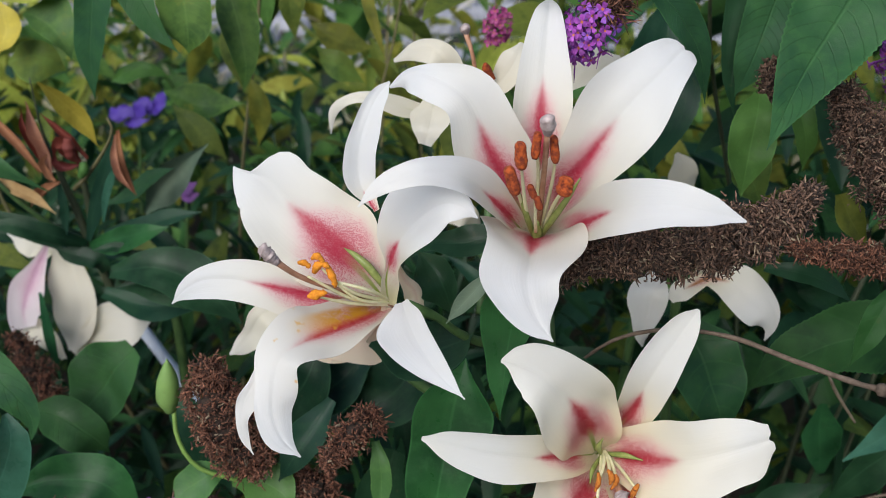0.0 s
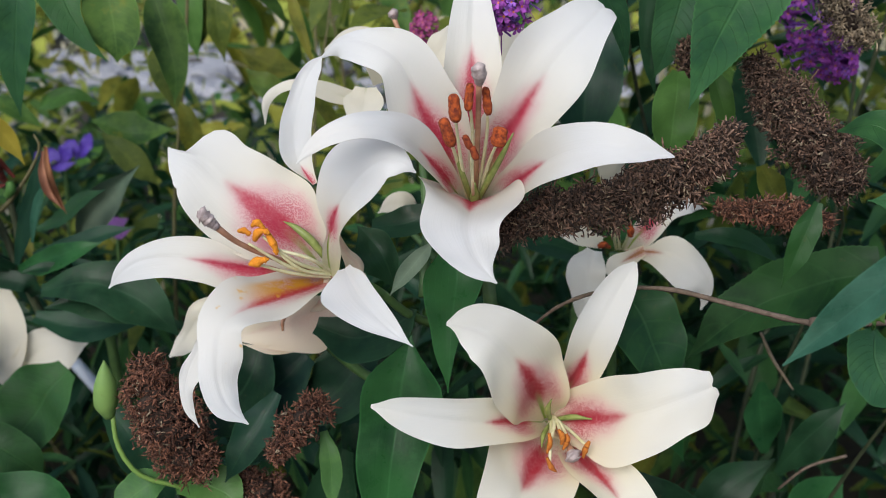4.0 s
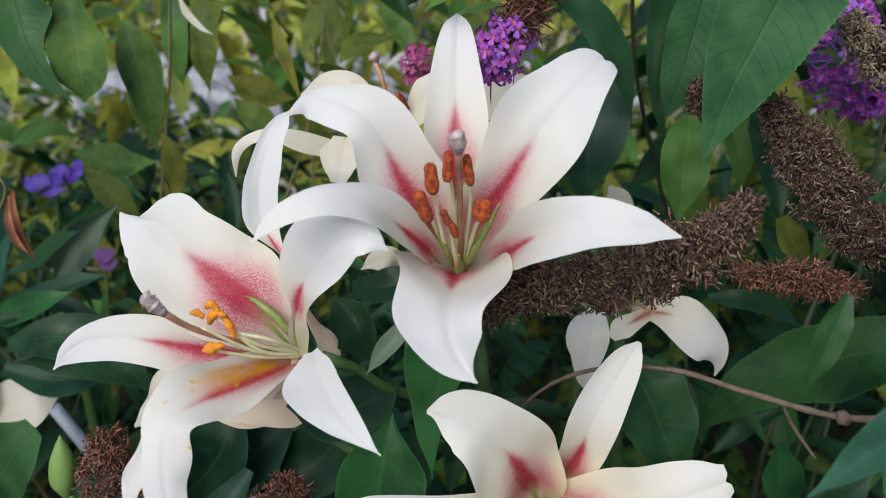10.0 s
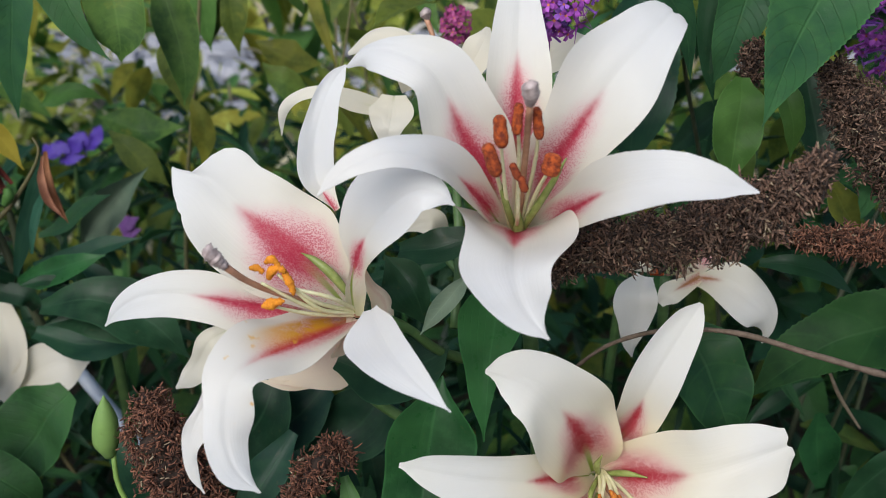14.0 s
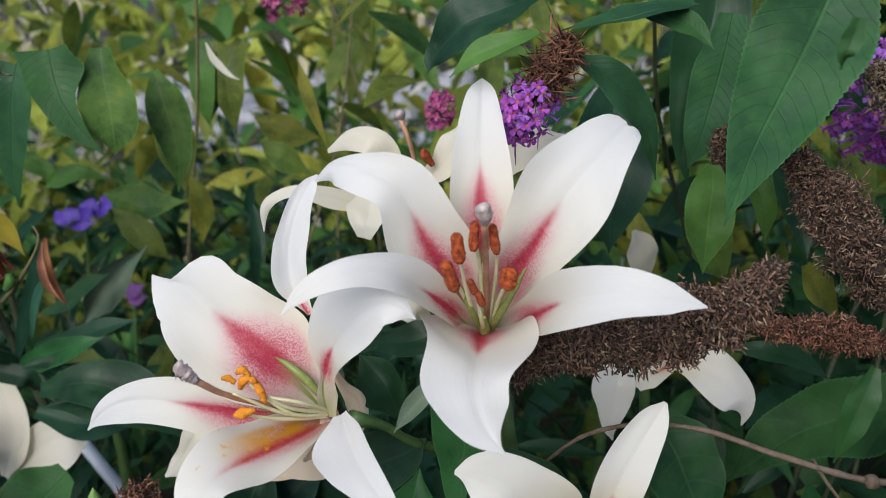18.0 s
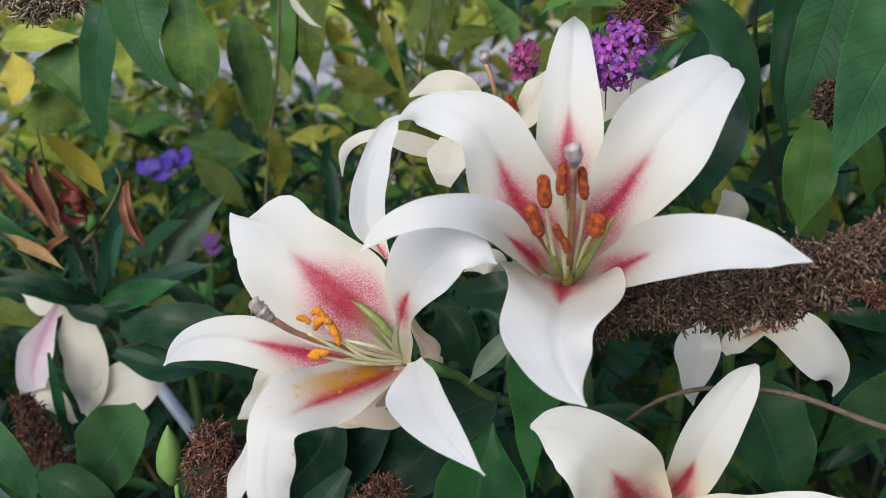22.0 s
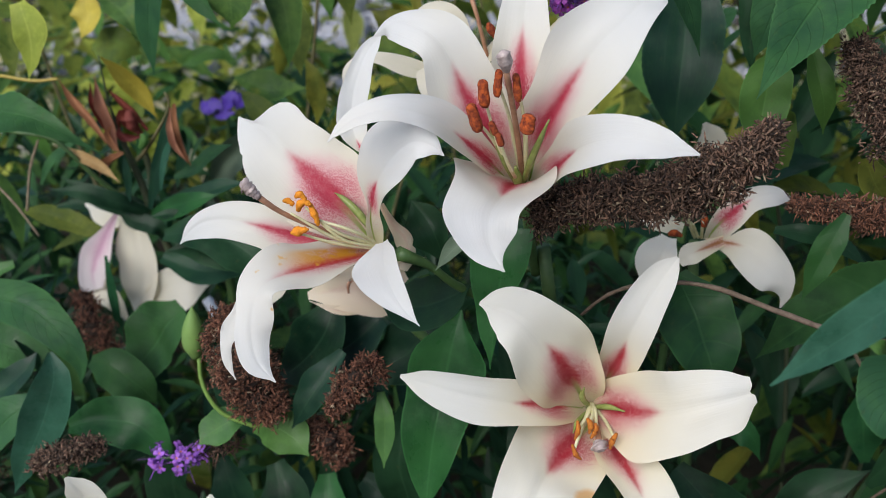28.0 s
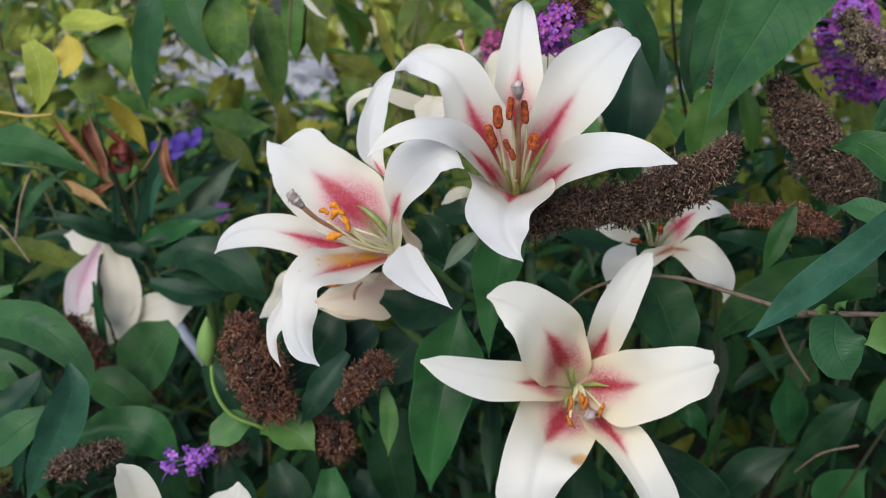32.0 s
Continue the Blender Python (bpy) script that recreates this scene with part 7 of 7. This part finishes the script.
petal(violet, [(-0.5764, 1.2900, 0.6714), (-0.5570, 1.2800, 0.6831), (-0.5454, 1.2800, 0.7013), (-0.5424, 1.2800, 0.7104)], [0.0036, 0.0107, 0.0089, 0.0000], (0.0, -0.9, 0.4), M_VIOLET, name="petal", ruffle=0.2)
petal(violet, [(-0.6164, 1.2900, 0.6528), (-0.5929, 1.2800, 0.6574), (-0.5690, 1.2800, 0.6629)], [0.0036, 0.0090, 0.0000], (0.0, -0.9, 0.4), M_VIOLET, name="petal", ruffle=0.2)
stalk(violet, [(-0.5955, 1.3000, 0.6642), (-0.6060, 1.3100, 0.5699), (-0.6253, 1.3200, 0.4015), (-0.6556, 1.3300, 0.1700)], [0.0027, 0.0028, 0.0029, 0.0031], M_STEM, "stem")
violet_far = thing("violet_flower", (-0.4511, 1.1000, 0.6136), "small mauve flowers low in the shade", "flower")
petal(violet_far, [(-0.4669, 1.1000, 0.6178), (-0.4471, 1.0900, 0.6171), (-0.4300, 1.0900, 0.6255)], [0.0032, 0.0110, 0.0000], (0.0, -0.9, 0.4), M_MAUVE, name="petal", ruffle=0.2)
petal(violet_far, [(-0.4603, 1.1000, 0.6052), (-0.4446, 1.0900, 0.6046), (-0.4279, 1.0900, 0.6089)], [0.0032, 0.0095, 0.0000], (0.0, -0.9, 0.4), M_MAUVE, name="petal", ruffle=0.2)
stalk(violet_far, [(-0.4516, 1.1000, 0.6094), (-0.4562, 1.1000, 0.5364), (-0.4785, 1.1000, 0.3132)], [0.0024, 0.0024, 0.0026], M_STEM, "stem")

# ---------------------------------------------------------------- shrub behind: large soft leaves
shrub = thing("shrub", (-0.35, 0.95, 0.0), "tall shrub with backlit olive-green leaves", "shrub")
leaf(shrub, [(-0.3586, 0.7000, 0.9557), (-0.3647, 0.6950, 0.9304), (-0.3738, 0.7000, 0.8997), (-0.3818, 0.7100, 0.8667), (-0.3844, 0.7160, 0.8304)], [(0.0125, 0.0125), (0.0201, 0.0125), (0.0205, 0.0153), (0.0111, 0.0111), 0.0000], (0.0, -0.8, 0.6), M_BUDDLEIA, cup=(0.25, 0.12))
leaf(shrub, [(-0.3214, 0.6800, 0.9689), (-0.3168, 0.6720, 0.9480), (-0.3089, 0.6670, 0.9267), (-0.2971, 0.6650, 0.9059), (-0.2811, 0.6650, 0.8858)], [(0.0167, 0.0261), (0.0247, 0.0215), (0.0099, 0.0167), (0.0043, 0.0105), 0.0000], (0.0, -0.8, 0.6), M_BUDDLEIA, cup=(0.25, 0.12))
leaf(shrub, [(-0.2843, 0.6900, 0.9682), (-0.2808, 0.6800, 0.9429), (-0.2774, 0.6750, 0.9215), (-0.2763, 0.6750, 0.9014), (-0.2780, 0.6780, 0.8837)], [(0.0083, 0.0087), (0.0181, 0.0181), (0.0233, 0.0227), (0.0189, 0.0175), 0.0000], (0.0, -0.8, 0.6), M_BACKLIT, cup=(0.25, 0.12))
leaf(shrub, [(-0.2640, 0.7500, 0.9440), (-0.2558, 0.7400, 0.9188), (-0.2482, 0.7330, 0.8932), (-0.2439, 0.7300, 0.8669), (-0.2482, 0.7330, 0.8392)], [0.0040, (0.0193, 0.0153), (0.0177, 0.0149), (0.0105, 0.0111), 0.0000], (0.0, -0.8, 0.6), M_BACKLIT, cup=(0.25, 0.12))
leaf(shrub, [(-0.2408, 1.0000, 0.8647), (-0.2159, 0.9900, 0.8533), (-0.1931, 0.9900, 0.8437), (-0.1646, 1.0000, 0.8391)], [(0.0019, 0.0005), (0.0177, 0.0157), (0.0211, 0.0173), 0.0000], (0.0, -0.8, 0.6), M_OLIVE, cup=(0.25, 0.12))
leaf(shrub, [(-0.2260, 0.9600, 0.8450), (-0.2084, 0.9500, 0.8310), (-0.1928, 0.9500, 0.8217), (-0.1695, 0.9600, 0.8040)], [(0.0015, 0.0009), (0.0149, 0.0119), (0.0147, 0.0165), 0.0000], (0.0, -0.8, 0.6), M_BACKLIT, cup=(0.25, 0.12))
leaf(shrub, [(-0.4100, 0.9500, 0.7867), (-0.3830, 0.9400, 0.7814), (-0.3571, 0.9400, 0.7732), (-0.3133, 0.9500, 0.7762)], [(0.0009, 0.0015), (0.0181, 0.0121), (0.0251, 0.0167), 0.0000], (0.0, -0.8, 0.6), M_BACKLIT, cup=(0.25, 0.12))
leaf(shrub, [(-0.3890, 0.9200, 0.7774), (-0.3672, 0.9100, 0.7607), (-0.3494, 0.9100, 0.7414), (-0.3289, 0.9200, 0.7144)], [(0.0015, 0.0017), (0.0133, 0.0123), (0.0159, 0.0147), 0.0000], (0.0, -0.8, 0.6), M_OLIVE, cup=(0.25, 0.12))
leaf(shrub, [(-0.2942, 0.9000, 0.8208), (-0.2802, 0.8900, 0.8015), (-0.2758, 0.8900, 0.7768), (-0.2847, 0.9000, 0.7390)], [(0.0009, 0.0011), (0.0087, 0.0107), (0.0111, 0.0141), 0.0000], (0.0, -0.8, 0.6), M_OLIVE, cup=(0.25, 0.12))
leaf(shrub, [(-0.4056, 0.8500, 0.6672), (-0.3857, 0.8450, 0.6989), (-0.3599, 0.8400, 0.7265), (-0.3231, 0.8400, 0.7570)], [(0.0023, 0.0017), (0.0091, 0.0229), (0.0095, 0.0331), 0.0000], (0.3, -0.7, 0.6), M_UNDER, cup=(0.6, 0.9))
leaf(shrub, [(-0.1507, 0.8200, 0.9450), (-0.1437, 0.8150, 0.9210), (-0.1357, 0.8100, 0.8932), (-0.1248, 0.8100, 0.8601)], [(0.0001, 0.0001), (0.0055, 0.0065), (0.0051, 0.0049), 0.0000], (0.0, -0.8, 0.6), M_OLIVE, cup=(0.25, 0.12))
leaf(shrub, [(-0.5186, 0.8000, 0.9146), (-0.4858, 0.7900, 0.9193), (-0.4547, 0.7850, 0.9198), (-0.4249, 0.7800, 0.9224)], [(0.0131, 0.0037), (0.0165, 0.0251), (0.0089, 0.0219), 0.0000], (0.0, -0.5, 0.8), M_SUN_PAINTED, cup=(0.25, 0.12))
leaf(shrub, [(-0.4738, 0.7800, 0.8996), (-0.4539, 0.7750, 0.8914), (-0.4368, 0.7700, 0.8765), (-0.4312, 0.7750, 0.8545)], [(0.0031, 0.0047), (0.0305, 0.0137), (0.0175, 0.0087), 0.0000], (0.0, -0.8, 0.6), M_BACKLIT, cup=(0.25, 0.12))
leaf(shrub, [(-0.5327, 0.8400, 0.9008), (-0.5281, 0.8350, 0.8828), (-0.5281, 0.8300, 0.8665), (-0.5377, 0.8300, 0.8475)], [(0.0001, 0.0001), (0.0181, 0.0143), (0.0177, 0.0167), 0.0000], (0.0, -0.8, 0.6), M_YELLOW, cup=(0.25, 0.12))
leaf(shrub, [(-0.5461, 0.8600, 0.8319), (-0.5163, 0.8500, 0.8430), (-0.4950, 0.8500, 0.8402), (-0.4806, 0.8600, 0.8266)], [(0.0041, 0.0029), (0.0157, 0.0301), (0.0143, 0.0299), 0.0000], (0.0, -0.8, 0.6), M_BACKLIT, cup=(0.25, 0.12))
leaf(shrub, [(-0.2355, 0.9200, 0.9510), (-0.2437, 0.9100, 0.9233), (-0.2423, 0.9050, 0.8949), (-0.2385, 0.9100, 0.8589)], [(0.0157, 0.0181), (0.0193, 0.0089), (0.0149, 0.0111), 0.0000], (0.0, -0.8, 0.6), M_OLIVE, cup=(0.25, 0.12))
leaf(shrub, [(-0.2942, 0.9800, 0.9540), (-0.2887, 0.9700, 0.9182), (-0.2877, 0.9700, 0.8873), (-0.2849, 0.9750, 0.8551)], [(0.0163, 0.0085), (0.0167, 0.0135), (0.0115, 0.0117), 0.0000], (0.0, -0.8, 0.6), M_PALE, cup=(0.25, 0.12))
leaf(shrub, [(-0.4423, 0.8800, 0.8108), (-0.4199, 0.8700, 0.8253), (-0.3942, 0.8700, 0.8315), (-0.3719, 0.8800, 0.8178)], [(0.0001, 0.0001), (0.0067, 0.0155), (0.0057, 0.0129), 0.0000], (0.0, -0.8, 0.6), M_PALE, cup=(0.25, 0.12))
leaf(shrub, [(-0.2462, 1.0000, 0.9525), (-0.2617, 0.9900, 0.9275), (-0.2742, 0.9800, 0.8962), (-0.2849, 0.9800, 0.8637)], [(0.0145, 0.0071), (0.0175, 0.0123), (0.0105, 0.0053), 0.0000], (0.0, -0.8, 0.6), M_OLIVE, cup=(0.25, 0.12))
leaf(shrub, [(-0.4512, 0.6200, 0.9101), (-0.4421, 0.6120, 0.8881), (-0.4412, 0.6100, 0.8626), (-0.4495, 0.6120, 0.8423)], [(0.0063, 0.0089), (0.0205, 0.0117), (0.0091, 0.0095), 0.0000], (0.0, -0.8, 0.6), M_SUN_PAINTED, cup=(0.25, 0.12))
leaf(shrub, [(-0.2831, 0.8600, 0.8999), (-0.2843, 0.8500, 0.8688), (-0.2824, 0.8450, 0.8435), (-0.2790, 0.8450, 0.8094)], [(0.0001, 0.0001), (0.0223, 0.0203), (0.0165, 0.0147), 0.0000], (0.0, -0.8, 0.6), M_OLIVE, cup=(0.25, 0.12))
leaf(shrub, [(-0.2453, 0.8500, 0.9603), (-0.2386, 0.8500, 0.9438), (-0.2259, 0.8500, 0.9297), (-0.2152, 0.8500, 0.9239)], [0.0008, 0.0038, 0.0026, 0.0000], (0.0, -0.7, 0.7), M_PETAL_PLAIN)
for path, r in (
    ([(-0.35, 0.95, 0.0), (-0.33, 0.95, 0.6), (-0.28, 0.92, 0.9), (-0.24, 0.85, 1.15)], 0.006),
    ([(-0.35, 0.95, 0.0), (-0.66, 1.00, 0.6), (-0.62, 0.85, 1.0), (-0.34, 0.60, 1.12)], 0.006),
    ([(-0.20, 1.30, 0.0), (-0.20, 1.32, 0.6), (-0.19, 1.34, 0.88), (-0.21, 1.36, 1.25)], 0.007),
    ([(-0.10, 1.30, 0.0), (-0.13, 1.30, 0.6), (-0.16, 1.28, 0.9), (-0.26, 1.25, 1.2)], 0.006),
    ([(-0.35, 0.95, 0.0), (-0.22, 1.0, 0.6), (-0.14, 1.0, 0.85), (-0.10, 1.05, 1.2)], 0.005)):
    stalk(shrub, path, [r * 0.5, r * 0.22], M_OLIVESTEM, "branch", n=24)

stalk(shrub, [(-0.318, 0.500, 0.986), (-0.332, 0.545, 1.06), (-0.340, 0.600, 1.12)], [0.0020, 0.0026], M_DRYPALE, "dry_stem")


def leaf_cloud(name, label, count, mats, place, length, seed, category="foliage", slim=1.0):
    """Many leaves in one mesh, each set by place(rng) -> point or None."""
    rng = random.Random(seed)
    verts, faces, uvs, idx = [], [], [], []
    made = 0
    while made < count:
        p = place(rng)
        if p is None:
            continue
        made += 1
        ln = length * rng.uniform(0.6, 1.25)
        wd = ln * rng.uniform(0.13, 0.22) * slim
        yaw, tilt = rng.uniform(0, 6.283), rng.gauss(-0.35, 0.5)
        d = Vector((math.cos(yaw) * math.cos(tilt), math.sin(yaw) * math.cos(tilt), math.sin(tilt)))
        up = (Vector((0, -0.25, 1)) + Vector((rng.gauss(0, 0.4), rng.gauss(0, 0.4), 0)))
        side = d.cross(up).normalized()
        nn = side.cross(d)
        sag = rng.uniform(0.1, 0.35)
        mi = rng.randrange(len(mats))
        i0 = len(verts)
        prof = (0.12, 0.62, 0.95, 1.0, 0.82, 0.48, 0.02)
        for i, w in enumerate(prof):
            s = i / 6
            c = p + d * ln * s - Vector((0, 0, 1)) * sag * ln * s * s
            for u in (-1, -0.5, 0, 0.5, 1):
                verts.append(c + side * wd * w * u + nn * wd * w * (0.28 * abs(u)))
                uvs.append((u, s))
        for i in range(6):
            for k in range(4):
                a = i0 + i * 5 + k
                faces.append((a, a + 1, a + 6, a + 5))
                idx.append(mi)
    ob = raw_mesh(name, verts, faces, mats, None, idx)
    lay = ob.data.uv_layers.new(name="UVMap")
    flat = np.array([uvs[v] for f in faces for v in f], dtype=np.float32).ravel()
    lay.data.foreach_set("uv", flat)
    return tagged(ob, label, category, kind="stuff")


# places that stay clear: x, y, z and the half width of the gap before them
CLEAR = ((-0.40, 0.74, 0.62, 0.17), (-0.40, 0.72, 0.77, 0.13), (-0.53, 1.29, 0.70, 0.12), (0.0, 0.75, 0.91, 0.06),
         (0.36, 0.69, 0.93, 0.09), (0.17, 0.58, 0.76, 0.10), (-0.42, 0.86, 0.50, 0.08), (0.14, 0.70, 0.81, 0.06))


def hides(p):
    eye = Vector((0.0, -0.05, 1.0))
    for x, y, z, r in CLEAR:
        q = Vector((x, y, z))
        if p.y < y + 0.03:
            s = (p.y - eye.y) / (q.y - eye.y)
            c = eye.lerp(q, s)
            if (p - c).length < r * s + 0.04:
                return True
    return False


def mid_place(rng):
    p = Vector((rng.uniform(-1.5, 1.4), rng.uniform(0.75, 2.0), rng.uniform(0.05, 1.35)))
    open_sky = 0.42 if p.z > 0.72 and p.x < 0.15 else 0.9
    if rng.random() > open_sky or hides(p):
        return None
    return p


def low_place(rng):
    y = rng.uniform(0.58, 1.5)
    p = Vector((rng.uniform(-1.3, 1.3), y, rng.uniform(0.15, 0.60 + 0.12 * (y - 0.58))))
    return None if hides(p) or (p.x > 0.08 and p.y < 1.1 and rng.random() < 0.82) else p


def right_place(rng):
    p = Vector((rng.uniform(0.12, 0.9), rng.uniform(0.72, 1.3), rng.uniform(0.4, 1.25)))
    return None if hides(p) or (p.z > 0.92 and p.x < 0.42) else p


# places for leaves added above the view to shade the right side
def added_canopy_place(rng):
    p = Vector((rng.uniform(0.24, 1.0), rng.uniform(0.25, 1.2), rng.uniform(1.16, 1.7)))
    return p if p.z > 1.12 + 0.15 * p.y else None


leaf_cloud("shrub_foliage", "backlit olive and yellow-green shrub leaves", 1700, [M_OLIVE, M_OLIVE, M_BACKLIT, M_PALE, M_BACKLIT, M_OLIVE], mid_place, 0.10, 3)
leaf_cloud("low_foliage", "dark green leaves crowding the flower bed", 5000, [M_LEAF, M_LEAF, M_LEAF, M_BUDDLEIA], low_place, 0.078, 4, slim=0.65)
leaf_cloud("bush_foliage", "dark green buddleia leaves in shade", 420, [M_LEAF, M_LEAF, M_BUDDLEIA], right_place, 0.10, 5)
# unseen overhead leaves, added for their shade
leaf_cloud("bush_canopy", "unseen buddleia leaves added overhead to shade the bed", 260, [M_BUDDLEIA, M_LEAF], added_canopy_place, 0.13, 12)

# ---------------------------------------------------------------- ground and distance
bm = bmesh.new()
bmesh.ops.create_grid(bm, x_segments=40, y_segments=40, size=60.0)
ground = tagged(part("ground", bm, M_SOIL), "dark garden soil", "soil", kind="structure")


paving = thing("paving", (0, 4.8, 0.02), "uneven pale grey paving stones in open light", "paving", kind="structure")
prng = random.Random(8)
stones = []
for k in range(5):
    bm = bmesh.new()
    ring = [Vector((math.cos(a * 1.047) * prng.uniform(0.75, 1.1), math.sin(a * 1.047) * prng.uniform(0.75, 1.1), 0.0)) for a in range(6)]
    top = [bm.verts.new(q * 0.92 + Vector((0, 0, 0.05 + 0.02 * prng.random()))) for q in ring]
    rim = [bm.verts.new(q + Vector((0, 0, 0.02))) for q in ring]
    foot = [bm.verts.new(q * 1.02 - Vector((0, 0, 0.05))) for q in ring]
    bm.faces.new(top)
    for a, b in ((top, rim), (rim, foot)):
        for c in range(6):
            bm.faces.new((a[c], b[c], b[(c + 1) % 6], a[(c + 1) % 6]))
    me = bpy.data.meshes.new("stone")
    bm.to_mesh(me)
    bm.free()
    me.materials.append(M_STONE)
    stones.append(me)
for k in range(280):
    ob = new("stone", stones[k % 5])
    ob.parent = paving
    ob.location = (prng.uniform(-4.5, 4.5), prng.uniform(-0.2, 4.6), 0.0)
    ob.rotation_euler = (prng.uniform(-0.12, 0.12), prng.uniform(-0.12, 0.12), prng.uniform(0, 6.28))
    sz = prng.uniform(0.10, 0.24)
    ob.scale = (sz, sz * prng.uniform(0.7, 1.0), prng.uniform(0.8, 2.0))


def bed_place(rng):
    y = rng.uniform(1.8, 4.6)
    return Vector((rng.uniform(-3.0, 3.0), y, rng.uniform(0.0, 0.62 - 0.05 * y)))


def tall_place(rng):
    y = rng.uniform(1.6, 3.2)
    p = Vector((rng.uniform(-2.2, 2.2), y, rng.uniform(0.3, 1.3)))
    return p if noise.noise(p * 2.3) > -0.12 else None


def hedge_place(rng):
    return Vector((rng.uniform(-9, 9), rng.uniform(9.8, 11.5), rng.uniform(0.0, 3.4)))


leaf_cloud("bed_foliage", "low dark green plants further back in the bed", 2200, [M_LEAF, M_PALE, M_OLIVE], bed_place, 0.17, 9)
# tall shrub and hedge carry painted sunlight in their brighter leaf colour
leaf_cloud("tall_foliage", "yellow-green stems of a taller shrub with painted sunlight", 1900, [M_OLIVE, M_SUN_PAINTED, M_SUN_PAINTED, M_PALE], tall_place, 0.15, 10)
# small bright leaves added as sun flecks, the light is in their colour
leaf_cloud("bright_foliage", "small pale leaves painted as sun flecks behind the shrub", 3800, [M_SUNFLECK, M_SUNFLECK, M_SUN_PAINTED], tall_place, 0.045, 14)
leaf_cloud("hedge", "far green hedge closing the garden, sunlight painted into its leaves", 3000, [M_OLIVE, M_SUN_PAINTED, M_SUN_PAINTED], hedge_place, 0.5, 6)

# unseen wall added behind the viewpoint, its height set by the light it blocks
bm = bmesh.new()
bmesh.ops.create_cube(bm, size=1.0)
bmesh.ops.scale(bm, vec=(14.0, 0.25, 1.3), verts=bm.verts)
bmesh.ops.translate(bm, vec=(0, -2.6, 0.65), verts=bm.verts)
tagged(part("wall_south", bm, M_WALL, smooth_faces=False), "plain pale plastered wall added out of view", "wall", kind="structure")

# anthers sit on their filaments, stigmas on their styles
for flower in [o for o in scene.collection.objects if o.name.split(".")[0] == "lily" and not o.parent]:
    for tip, stem in (("anther", "filament"), ("stigma", "style")):
        carriers = [c for c in flower.children if c.name.split(".")[0] == stem]
        for c in [c for c in flower.children if c.name.split(".")[0] == tip]:
            if carriers:
                at = c.data.vertices[0].co
                c.parent = min(carriers, key=lambda q: min((v.co - at).length for v in q.data.vertices))
